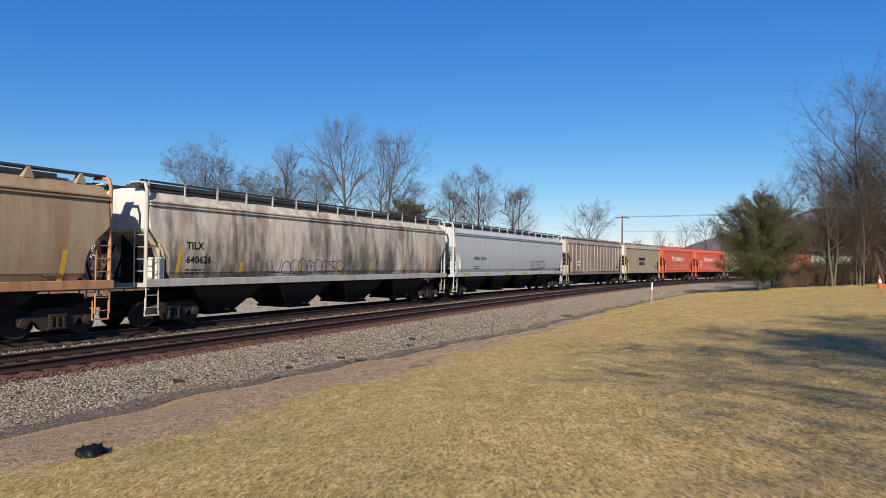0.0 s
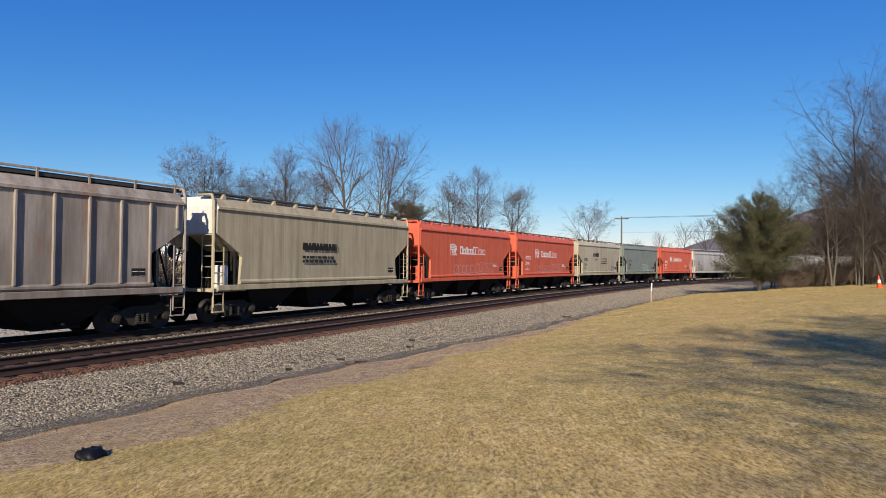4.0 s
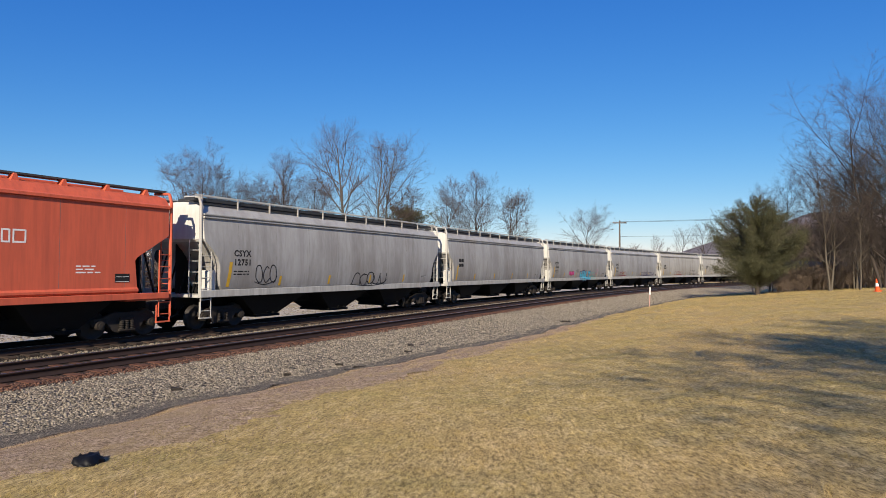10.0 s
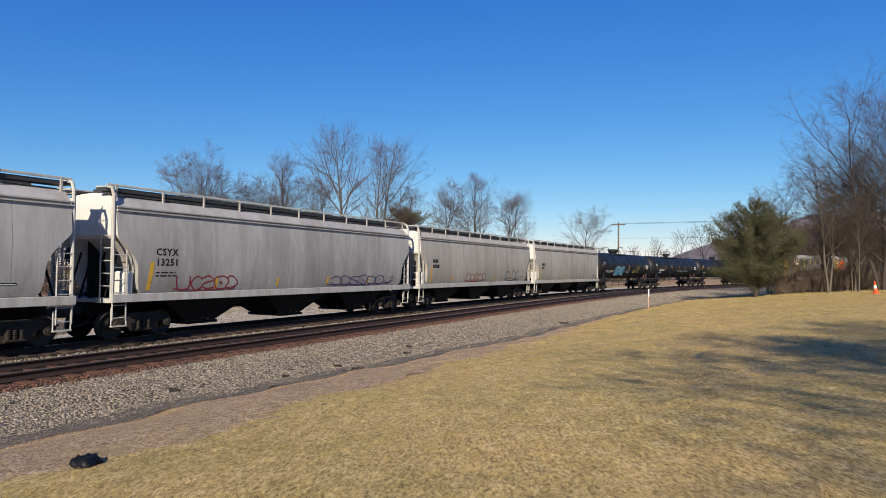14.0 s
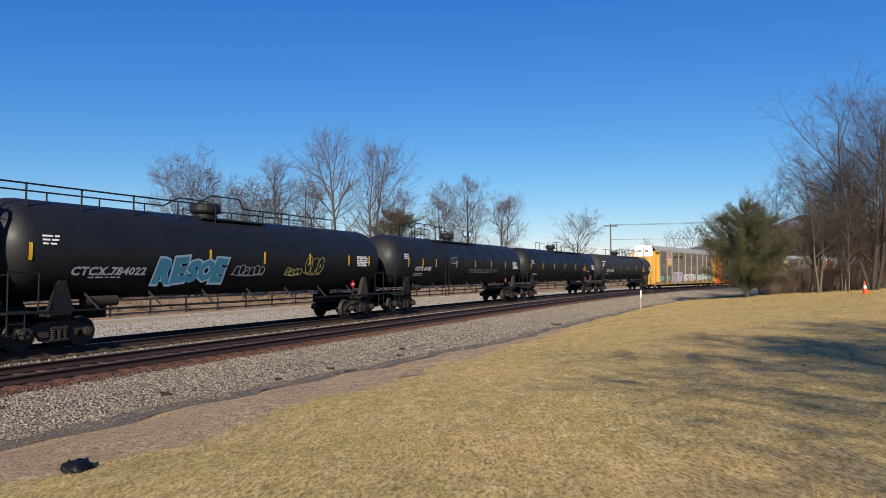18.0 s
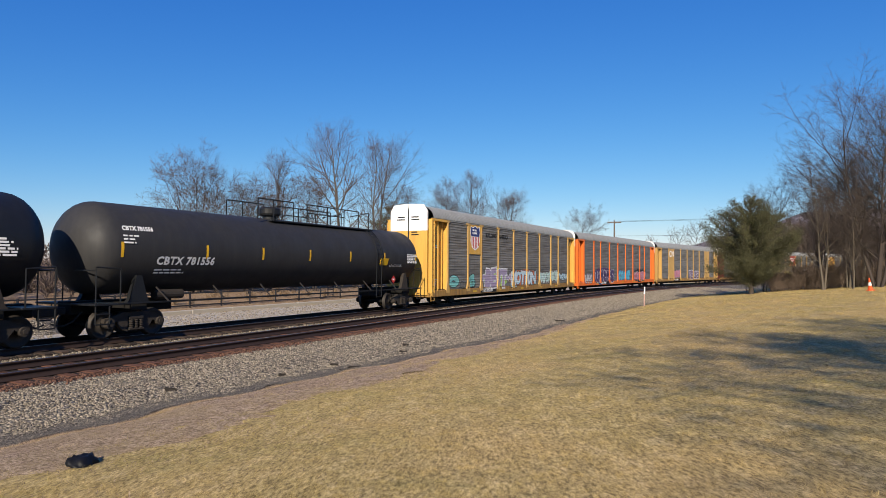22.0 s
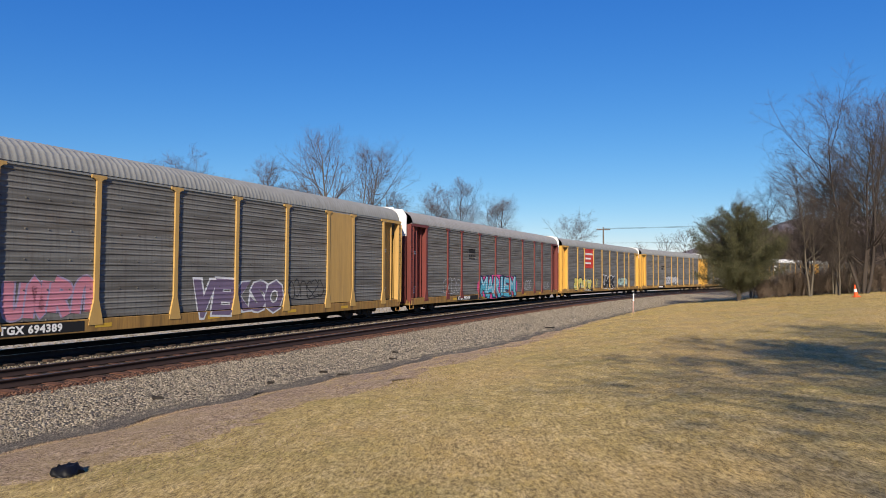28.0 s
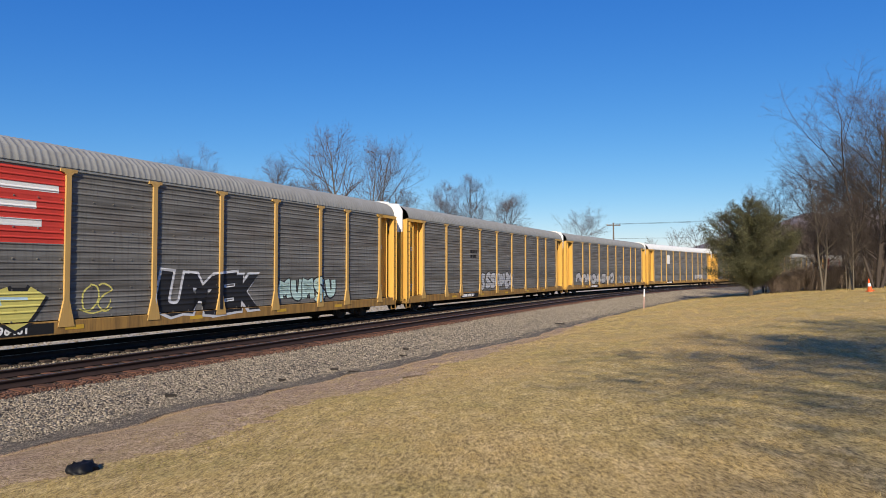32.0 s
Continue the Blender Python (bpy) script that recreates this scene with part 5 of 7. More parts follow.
def graffiti(car, x, z, w, h, letters, fill, line, seed, y=-1.56, back=None, thin=0.045, forms=None, shine=None):
    """Sprayed forms with an outline, a fill and glints; without a fill, a thin looping tag."""
    r = random.Random(seed)
    made = []
    if back:
        bm = bmesh.new()
        ring = []
        for k in range(64):
            a = 2 * math.pi * k / 64
            q = 1 + 0.16 * abs(math.sin(4.5 * a + seed))
            ca, sa = math.cos(a), math.sin(a)
            ring.append(bm.verts.new((x + w / 2 + 0.57 * w * abs(ca) ** 0.8 * (1 if ca > 0 else -1), 0, z + h / 2 + 0.56 * h * q * abs(sa) ** 0.62 * (1 if sa > 0 else -1))))
        bm.faces.new(ring)
        made.append(moved(part("graffiti", bm, back, car), 0, y + 0.001, 0))
    step = w / letters
    outline, inner, glint = bmesh.new(), bmesh.new(), bmesh.new()
    fat = min(0.36 * h, 0.40 * step)
    off = 0.0
    lean = r.uniform(-0.1, 0.18)
    for k in range(letters):
        strokes = FORMS[forms[k] if forms else r.choice((1, 2, 3, 4, 5, 7, 8) if fill else (2, 4, 11, 12, 5, 11))]
        flip, turn = (r.random() < 0.5, r.random() < 0.5) if not forms else (False, False)
        sx, sz = step * r.uniform(1.02, 1.2), h * r.uniform(0.85, 1.0)
        bx, bz = x + k * step + r.uniform(-0.05, 0.08) * step, z + (h - sz) * r.random()
        for st in strokes:
            m = fat / 2 if fill else 0
            pts = []
            for u, v in st:
                u, v = 1 - u if flip else u, 1 - v if turn else v
                u2, v2 = u + (0 if forms else r.uniform(-0.08, 0.08)), v + (0 if forms else r.uniform(-0.07, 0.07))
                pz = bz + m + v2 * (sz - 2 * m)
                pts.append((bx + m + u2 * (sx - 2 * m) + lean * (pz - z), pz))
            pts = smooth_line(pts, 4 if len(pts) > 2 else 1)
            if fill:
                stroke(outline, pts, fat + 2 * thin, -off)
                stroke(inner, pts, fat, -off - 0.0006)
                if shine:
                    q = max(2, len(pts) // 3)
                    g = [(px - fat * 0.2, pz + fat * 0.12) for px, pz in pts[:q]]
                    stroke(glint, g, thin * 0.8, -off - 0.0010)
            else:
                stroke(outline, pts, thin, -off)
            off += 0.0002
        off += 0.0008 if fill else 0
    if not fill:
        under = smooth_line([(x - 0.05 * w, z + 0.1 * h), (x + 0.4 * w, z - 0.06 * h), (x + 0.9 * w, z + 0.1 * h), (x + 1.04 * w, z + 0.4 * h)], 4)
        stroke(outline, under, thin * 0.8, -off)
    if fill:
        made.append(moved(part("graffiti", inner, fill, car), 0, y - 0.002, 0))
    else:
        inner.free()
    made.append(moved(part("graffiti", outline, line, car, "sprayed graffiti outlines"), 0, y - 0.002, 0))
    if shine and fill:
        made.append(moved(part("graffiti", glint, shine, car), 0, y - 0.002, 0))
    else:
        glint.free()
    return made


def spray_word(car, text, x, z, w, h, fill, line, seed, y=0, back=None, thin=0.05, fat=0.07, lean=0.12, shine=None):
    """A sprayed word in fat, jostling letters: outline, fill, and glints on the upper edge."""
    made = graffiti(car, x, z, w, h, 1, None, back, seed, y, back, 0.01, (6,)) if back else []
    for ob in made[1:]:
        bpy.data.objects.remove(ob)
    made = made[:1]
    r = random.Random(seed)
    share = [0.5 if ch in "Ii1" else 1.0 for ch in text]
    unit = w / sum(share)
    lays = [(line, fat + thin / h * 0.72, 0.0, "sprayed graffiti outlines"), (fill, fat, 0.0025, "")]
    if shine:
        lays.append((shine, -0.012, 0.004, ""))
    tilt = [(r.uniform(-6, 6), r.uniform(0.9, 1.12), r.uniform(-0.04, 0.04)) for _ in text]
    for mat, off, lift, label in lays:
        bm = bmesh.new()
        for k, ch in enumerate(text):
            cu = bpy.data.curves.new("letter", "FONT")
            cu.body, cu.size, cu.offset, cu.resolution_u = ch, 1.0, off, 2
            tmp = bpy.data.objects.new("letter", cu)
            me = bpy.data.meshes.new_from_object(tmp)
            bpy.data.objects.remove(tmp)
            co = np.array([v.co for v in me.vertices])
            a, tall, dz = tilt[k]
            step, mid = unit * share[k], x + unit * (sum(share[:k]) + share[k] / 2)
            cx = (co[:, 0].min() + co[:, 0].max()) / 2
            wide = {"I": 0.26, "i": 0.26}.get(ch, max(0.55, co[:, 0].max() - co[:, 0].min() - 2 * off))
            u, v = (co[:, 0] - cx) / wide * step * 1.0, (co[:, 1] / 0.72 - 0.5) * h * tall
            if shine and mat is shine:
                u, v = u - 0.05 * step, v + 0.10 * h
            ca, sa = math.cos(radians(a)), math.sin(radians(a))
            px, pz = u * ca - v * sa + lean * v + mid, u * sa + v * ca + z + h * (0.5 + dz)
            for q, vert in enumerate(me.vertices):
                vert.co = (px[q], -lift - 0.0003 * k, pz[q])
            bm.from_mesh(me)
            bpy.data.meshes.remove(me)
        made.append(moved(part("graffiti", bm, mat, car, label), 0, y - 0.002, 0))
    return made


def ladder(car, x, y, z0, z1, w, material, along="x", step=0.38):
    """Two stiles and rungs; along says which way the rungs run."""
    dx, dy = (w, 0) if along == "x" else (0, w)
    lad = part("ladder", rods([((0, 0, z0), (0, 0, z1)), ((dx, dy, z0), (dx, dy, z1))], 0.022, 6), material, car)
    moved(lad, x, y)
    rung = shared(("rung", along, w, material.name), lambda: to_me("rung", rods([((0, 0, 0), (dx, dy, 0))], 0.014, 5), material))
    for k in range(int((z1 - z0 - 0.1) / step) + 1):
        moved(part("rung", rung, None, lad), 0, 0, z0 + 0.08 + k * step)
    return lad


def hopper_body(L, style, low):
    """Side walls that bulge or stand flat, raked end sheets, a low arched roof."""
    h = L / 2
    if style == "flat":
        lv = [(1.40, 1.50, h - 1.86), (1.46, 1.56, h - 1.86), (1.52, 1.56, h - 1.86), (1.58, 1.50, h - 1.87), (2.40, 1.50, h - 1.95), (2.50, 1.50, h - 1.88), (3.18, 1.50, h - 0.80), (3.24, 1.50, h - 0.74),
              (4.06, 1.50, h - 0.74), (4.09, 1.57, h - 0.74), (4.17, 1.57, h - 0.74), (4.21, 1.50, h - 0.74), (4.44, 1.36, h - 0.78), (4.54, 1.0, h - 0.82), (4.58, 0.5, h - 0.84), (4.59, 0.001, h - 0.84)]
    else:
        d = low - 1.2
        lv = [(1.40 + d, 1.44, h - 1.62), (1.55 + d, 1.49, h - 1.5), (1.80, 1.53, h - 1.44), (2.05, 1.555, h - 1.43), (2.30, 1.57, h - 1.40), (2.55, 1.575, h - 1.28), (2.80, 1.57, h - 1.08), (3.10, 1.56, h - 0.76), (3.20, 1.55, h - 0.70), (3.45, 1.53, h - 0.70), (3.75, 1.50, h - 0.70),
              (3.92, 1.475, h - 0.70), (3.93, 1.54, h - 0.70), (3.97, 1.54, h - 0.70), (3.98, 1.47, h - 0.70), (4.02, 1.46, h - 0.70), (4.03, 1.53, h - 0.70), (4.07, 1.53, h - 0.70), (4.08, 1.44, h - 0.70),
              (4.33, 1.27, h - 0.74), (4.46, 0.9, h - 0.80), (4.52, 0.45, h - 0.84), (4.54, 0.001, h - 0.84)]
    nx = 10
    vs, fs = [], []
    per = 2 * (nx + 1)
    for z, y, x in lv:
        xs = np.linspace(-x, x, nx + 1)
        vs += [(a, -y, z) for a in xs] + [(a, y, z) for a in xs[::-1]]
    for i in range(len(lv) - 1):
        for j in range(per):
            a, b = i * per + j, i * per + (j + 1) % per
            fs.append((a, b, b + per, a + per))
    fs.append(tuple(range(per - 1, -1, -1)))
    me = mesh_of("body", vs, fs)
    if style != "flat":
        me.polygons.foreach_set("use_smooth", [True] * len(me.polygons))
        me.set_sharp_from_angle(angle=radians(22))
    return me


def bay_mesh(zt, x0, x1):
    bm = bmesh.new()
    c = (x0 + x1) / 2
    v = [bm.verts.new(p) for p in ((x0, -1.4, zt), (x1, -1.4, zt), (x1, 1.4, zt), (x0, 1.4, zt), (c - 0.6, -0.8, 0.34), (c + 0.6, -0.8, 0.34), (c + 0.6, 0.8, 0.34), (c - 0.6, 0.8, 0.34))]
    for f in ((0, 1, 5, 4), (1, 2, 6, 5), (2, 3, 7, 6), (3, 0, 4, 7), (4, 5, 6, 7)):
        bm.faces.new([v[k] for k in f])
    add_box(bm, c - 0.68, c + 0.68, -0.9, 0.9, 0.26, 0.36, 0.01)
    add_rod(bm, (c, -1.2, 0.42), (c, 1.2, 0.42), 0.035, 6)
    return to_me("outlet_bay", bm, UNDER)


def hopper(L, style, label, mats, bays=3, roof="rail", low=1.2, nposts=11, ribs=0):
    """Covered hopper car. mats: body, trim, end, roof walk."""
    body_m, trim, end_m, walk_m = mats
    car = thing("hopper_car", label, "freight car", "train")
    h = L / 2
    ztop = 4.62 if roof == "rail" else 4.58
    me = shared(("hb", round(L, 2), style, low), lambda: hopper_body(L, style, low)).copy()
    me.materials.append(body_m)
    me.materials.append(end_m)
    me.polygons.foreach_set("material_index", [1 if abs(p.normal.x) > 0.5 and p.center.z > 3.1 else 0 for p in me.polygons])
    part("body", me, None, car)
    for sgn in (-1, 1):
        y0, y1 = sorted((sgn * 1.50, sgn * 1.585))
        if style == "flat":
            part("side_sill", box(-h + 0.75, h - 0.75, y0, y1, 1.20, 1.395, 0.012), body_m, car)
        else:
            part("side_sill", box(-h + 0.55, h - 0.55, y0, y1, low - 0.04, low + 0.215, 0.012), trim, car)
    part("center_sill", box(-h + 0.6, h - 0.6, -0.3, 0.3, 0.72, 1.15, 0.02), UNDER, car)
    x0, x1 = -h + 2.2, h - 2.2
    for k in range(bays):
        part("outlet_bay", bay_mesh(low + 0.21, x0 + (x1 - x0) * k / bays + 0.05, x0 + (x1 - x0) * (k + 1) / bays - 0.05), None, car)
    for k in range(ribs):
        x = -h + 1.0 + (L - 2.0) * k / (ribs - 1)
        foot = 1.55 if abs(x) < h - 1.9 else 3.3
        part("rib", shared(("rib", foot, body_m.name), lambda: to_me("rib", box(-0.032, 0.032, -1.575, -1.49, foot, 4.06, 0.006), body_m)), None, car).location.x = x
    for e in (-1, 1):
        xe = e * (h - 0.62)
        a, b = sorted((e * (h - 0.58), e * (h - 2.2)))
        part("end_platform", box(a, b, -1.47, 1.47, low - 0.05, low + 0.06, 0.01), trim, car)
        for y in (-1.45, 1.45):
            c = bmesh.new()
            top = ztop + 0.02
            add_rod(c, (xe, y, low), (xe, y, top - 0.25), 0.055, 8)
            add_rod(c, (xe, y, top - 0.27), (xe, y * 0.93, top), 0.05, 8)
            add_rod(c, (xe, y * 0.93, top), (xe, y * 0.45, top + 0.03), 0.045, 8)
            part("corner_post", c, trim, car)
            inner = xe - e * 0.45
            ladder(car, min(xe, inner), y * 1.03, 0.62, 2.75, 0.45, trim)
            ladder(car, xe + e * 0.04, y - (0.5 if y > 0 else 0), low, 3.2 if e < 0 else ztop - 0.2, 0.5, trim, "y")
            s = bmesh.new()
            add_rod(s, (xe - e * 0.5, y, 1.0), (xe - e * 0.5, y, 0.45), 0.02)
            add_rod(s, (xe, y, 1.0), (xe, y, 0.45), 0.02)
            add_box(s, min(xe, xe - e * 0.5), max(xe, xe - e * 0.5), y - 0.06, y + 0.06, 0.43, 0.47)
            part("stirrup", s, trim, car)
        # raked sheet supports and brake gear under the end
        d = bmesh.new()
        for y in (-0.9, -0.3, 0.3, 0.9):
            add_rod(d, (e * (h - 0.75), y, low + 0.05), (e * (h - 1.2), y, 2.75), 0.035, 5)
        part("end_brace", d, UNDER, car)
        # shear plate widened and a cross plate added, near-black, for the end's shade
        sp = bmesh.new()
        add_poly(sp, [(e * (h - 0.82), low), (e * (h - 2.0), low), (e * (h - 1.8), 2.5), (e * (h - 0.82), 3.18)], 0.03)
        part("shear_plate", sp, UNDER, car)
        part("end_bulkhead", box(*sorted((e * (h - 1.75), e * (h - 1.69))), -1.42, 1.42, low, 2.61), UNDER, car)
        if e < 0:
            part("brake_box", box(e * (h - 1.35), e * (h - 1.0), -1.44, -1.0, low + 0.06, low + 0.9, 0.04), end_m, car)
            w = lathe([(0.22, -0.02), (0.25, 0.0), (0.22, 0.02), (0.20, 0.0), (0.22, -0.02)], 16, "x")
            moved(part("brake_wheel", w, BLACKIRON, car), e * (h - 0.7), 0.75, 2.6)
            cyl = bmesh.new()
            add_rod(cyl, (e * (h - 1.7), -0.75, low + 0.25), (e * (h - 1.1), -0.75, low + 0.25), 0.17, 12)
            part("brake_cylinder", cyl, UNDER, car)
        coupler(car, e * (h - 0.9), e)
        truck(car, e * (h - 1.95))
    # roof: running board on brackets, round or long hatches
    a = h - 0.55
    if roof == "rail":
        for y in (-0.95, 0.95):
            part("running_board", box(-a, a, y - 0.24, y + 0.24, ztop - 0.085, ztop + 0.03), walk_m, car)
            part("handrail", box(-a, a, y * 1.28 - 0.02, y * 1.28 + 0.02, ztop + 0.065, ztop + 0.135, 0.008), trim if low < 1.3 else walk_m, car)
            pm = shared(("rp", y, ztop, trim.name), lambda: to_me("rail_post", box(-0.035, 0.035, y * 1.28 - 0.03, y * 1.28 + 0.02, ztop - 0.30, ztop + 0.14, 0.008), trim))
            for k in range(nposts):
                part("rail_post", pm, None, car).location.x = -a + 0.3 + (2 * a - 0.6) * k / (nposts - 1)
        part("trough_hatch", box(-h + 1.2, h - 1.2, -0.42, 0.42, ztop - 0.12, ztop + 0.10, 0.02), walk_m, car)
        hm = shared(("hatch", ztop, walk_m.name), lambda: to_me("hatch", lathe([(0.38, ztop - 0.08), (0.38, ztop + 0.03), (0.34, ztop + 0.06), (0.0, ztop + 0.08)], 16, "z"), walk_m))
        for k in range(6):
            part("hatch", hm, None, car).location.x = -h + 2.2 + (L - 4.4) * k / 5
    else:
        grate = shared("roof_grate", lambda: paint("black_grating", (0.06, 0.06, 0.06), (0.03, 0.03, 0.03), 0.5))
        part("running_board", box(-a, a, -1.12, -0.72, ztop + 0.085, ztop + 0.14), grate, car)
        part("running_board", box(-a, a, 0.72, 1.12, ztop + 0.085, ztop + 0.14), grate, car)
        part("trough_hatch", box(-h + 1.6, h - 1.6, -0.42, 0.42, ztop - 0.06, ztop + 0.10, 0.02), walk_m, car)
        t = bmesh.new()
        add_poly(t, [(-0.15, ztop - 0.2), (0.15, ztop - 0.2), (0.03, ztop + 0.1), (-0.03, ztop + 0.1)], 0.22)
        tm = shared(("bracket", ztop, body_m.name), lambda: to_me("roof_bracket", t, body_m))
        for k in range(nposts):
            x = -h + 1.35 + (L - 2.7) * k / (nposts - 1)
            moved(part("roof_bracket", tm, None, car), x, -1.18, 0)
            moved(part("roof_bracket", tm, None, car), x, 0.96, 0)
    weld = shared("weld", lambda: plain("weld_seam", (0.22, 0.20, 0.18), 0.8, 0, 3, 0.5))
    seams = 8 if style == "round" else 6
    for k in range(seams if not ribs else 0):
        x = -h + 2.3 + (L - 4.6) * k / (seams - 1)
        b = bmesh.new()
        z0, z1 = (low + 0.26, 3.9) if style == "round" else (1.6, 4.04)
        b.faces.new([b.verts.new(p) for p in ((x - 0.0045, 0, z0), (x + 0.0045, 0, z0), (x + 0.0045, 0, z1), (x - 0.0045, 0, z1))])
        ob = part("weld_seam", b, weld, car)
        if style == "round":
            wrap(ob, [1.4 + 0.13 * q for q in range(20)], lambda z: side_y(z, low), 0.002)
        else:
            moved(ob, 0, -1.5025, 0)
    # consolidated stencil and placards
    yy = -1.508 if style == "flat" else -1.53
    board = part("stencil_panel", box(h - 2.62, h - 2.14, yy, yy + 0.03, 1.74, 2.0), DECALBLACK, car)
    bars(board, h - 2.60, 1.90, 0.19, 1, DECALWHITE, yy - 0.003, 0.015, 0.02, 3, "stencil_line", False)
    bars(board, h - 2.36, 1.90, 0.19, 1, DECALWHITE, yy - 0.003, 0.015, 0.02, 3, "stencil_line", False)
    bars(board, h - 2.60, 1.755, 0.44, 1, DECALWHITE, yy - 0.003, 0.012, 0.02, 3, "stencil_line", False)
    return car


def reflectors(car, xs, z, y=-1.575, hgt=0.42, w=0.09, low=None, lean=0.0):
    """Strips of yellow tape; low given: they follow the bulging side."""
    for x in xs:
        bm = bmesh.new()
        bm.faces.new([bm.verts.new(p) for p in ((x - w / 2, 0, z), (x + w / 2, 0, z), (x + w / 2 + lean, 0, z + hgt), (x - w / 2 + lean, 0, z + hgt))])
        ob = part("reflector", bm, FADEDTAPE, car)
        if low:
            on_side(ob, low)
        else:
            moved(ob, 0, y, 0)


# ---- tank car ----
TANKBLACK = paint("tank_black", (0.0090, 0.0098, 0.0115), (0.024, 0.0235, 0.023), 0.2, 0.0, 0.56)
TANKGREY = paint("tank_charcoal", (0.0240, 0.0235, 0.0245), (0.045, 0.042, 0.040), 0.35, 0.0, 0.66)


def tank_shell(L, R):
    h = L / 2 - 0.42
    prof = [(0.0, -h)]
    for a in np.linspace(0.15, math.pi / 2, 9):
        prof.append((R * math.sin(a), -h + 0.95 * (1 - math.cos(a))))
    xs = np.linspace(-h + 0.95, h - 0.95, 8)
    prof += [(R, x) for x in xs[1:]]
    for a in np.linspace(math.pi / 2, 0.15, 9)[1:]:
        prof.append((R * math.sin(a), h - 0.95 * (1 - math.cos(a))))
    prof.append((0.0, h))
    bm = lathe(prof, 56, "x")
    bmesh.ops.translate(bm, verts=bm.verts, vec=(0, 0, 2.80))
    return to_me("shell", bm, TANKBLACK, True)


def on_shell(ob, z, flat=0, lift=0.008, R=1.47, zc=2.80):
    """Lays a flat sign against the round shell at height z."""
    a = math.asin((z - zc) / R)
    ob.matrix_basis = pose(ob.location.x, -(R + lift - ob.location.y) * math.cos(a), zc + (R + lift) * math.sin(a), flat - math.degrees(a))
    return ob


def tank_car(L, label, kind="left", R=1.47, coat=None, mh=10.0):
    car = thing("tank_car", label, "freight car", "train")
    h = L / 2
    zc, zt = 2.80, 2.80 + R
    shell = tank_shell(L, R)
    shell.materials[0] = coat or TANKBLACK
    part("shell", shell, None, car)
    lw = tuple(float(v) for v in np.linspace(-h + 1.8, h - 1.8, 6))
    for e in (-1, 1):
        a, b = sorted((e * (h - 0.55), e * (h - 4.2)))
        part("stub_sill", box(a, b, -0.32, 0.32, 0.75, 1.15, 0.02), UNDER, car)
        a, b = sorted((e * (h - 0.55), e * (h - 1.5)))
        part("end_platform", box(a, b, -1.45, 1.45, 1.05, 1.11, 0.01), TANKBLACK, car)
        for y in (-1.28, 1.1):
            s = bmesh.new()
            add_poly(s, [(-0.42, 1.08), (0.42, 1.08), (0.32, 1.2), (0.10, 1.95), (-0.08, 1.95), (-0.32, 1.2)], 0.18)
            moved(part("saddle", s, TRUCKRUST if e > 0 else TANKBLACK, car), e * (h - 2.15), y, 0)
        part("bolster", box(e * (h - 2.15) - 0.3, e * (h - 2.15) + 0.3, -1.3, 1.3, 0.85, 1.1, 0.03), UNDER, car)
        xe = e * (h - 0.6)
        for y in (-1.42, 1.42):
            r = [((xe, y, 1.1), (xe, y, 2.2)), ((xe - e * 0.8, y, 1.1), (xe - e * 0.8, y, 2.15)), ((xe, y, 2.2), (xe - e * 0.8, y, 2.15)), ((xe, y, 0.5), (xe, y, 1.1)), ((xe - e * 0.45, y, 0.5), (xe - e * 0.45, y, 1.1)), ((xe, y, 0.5), (xe - e * 0.45, y, 0.5)), ((xe, y, 0.8), (xe - e * 0.45, y, 0.8))]
            part("grab_rail", rods(r, 0.022, 6), TANKBLACK, car)
        r = [((xe, -1.42, 2.1), (xe, 1.42, 2.1))]
        part("end_rail", rods(r, 0.022, 6), TANKBLACK, car)
        coupler(car, e * (h - 0.9), e)
        truck(car, e * (h - 2.15))
    cyl = bmesh.new()
    add_rod(cyl, (-h + 3.0, -0.9, 1.3), (-h + 4.1, -0.9, 1.3), 0.16, 12)
    part("brake_cylinder", cyl, TRUCKRUST, car)
    # running pipe along the foot of the tank
    part("side_pipe", rods([((-h + 1.0, -1.4, 1.08), (h - 1.0, -1.4, 1.08))], 0.03, 6), TANKBLACK, car)
    for k in range(7):
        x = -h + 3.2 + (L - 6.4) * k / 6
        part("pipe_bracket", rods([((x, -1.4, 1.08), (x - 0.28, -1.1, 1.56))], 0.03, 5), WHEELS, car)
    # dome with its platform, rails, ladders
    dx = {"left": 0.0, "long": -1.0, "right": -0.5}[kind]
    p0, p1 = {"left": (-3.3, 2.7), "long": (-1.9, 1.4), "right": (-1.3, 6.2)}[kind]
    part("dome_platform", box(p0, p1, -0.85, 0.85, zt - 0.16, zt - 0.10, 0.01), TANKBLACK, car)
    r0 = 0.58 if kind == "long" else 0.46
    moved(part("valve_housing", lathe([(r0 - 0.16, zt - 0.05), (r0 - 0.16, zt + 0.12), (r0 - 0.04, zt + 0.14), (r0, zt + 0.22), (r0, zt + 0.42), (r0 - 0.06, zt + 0.49), (0.0, zt + 0.51)], 20, "z"), TANKBLACK, car), dx)
    lo_, hi = zt - 0.14, zt + 0.72
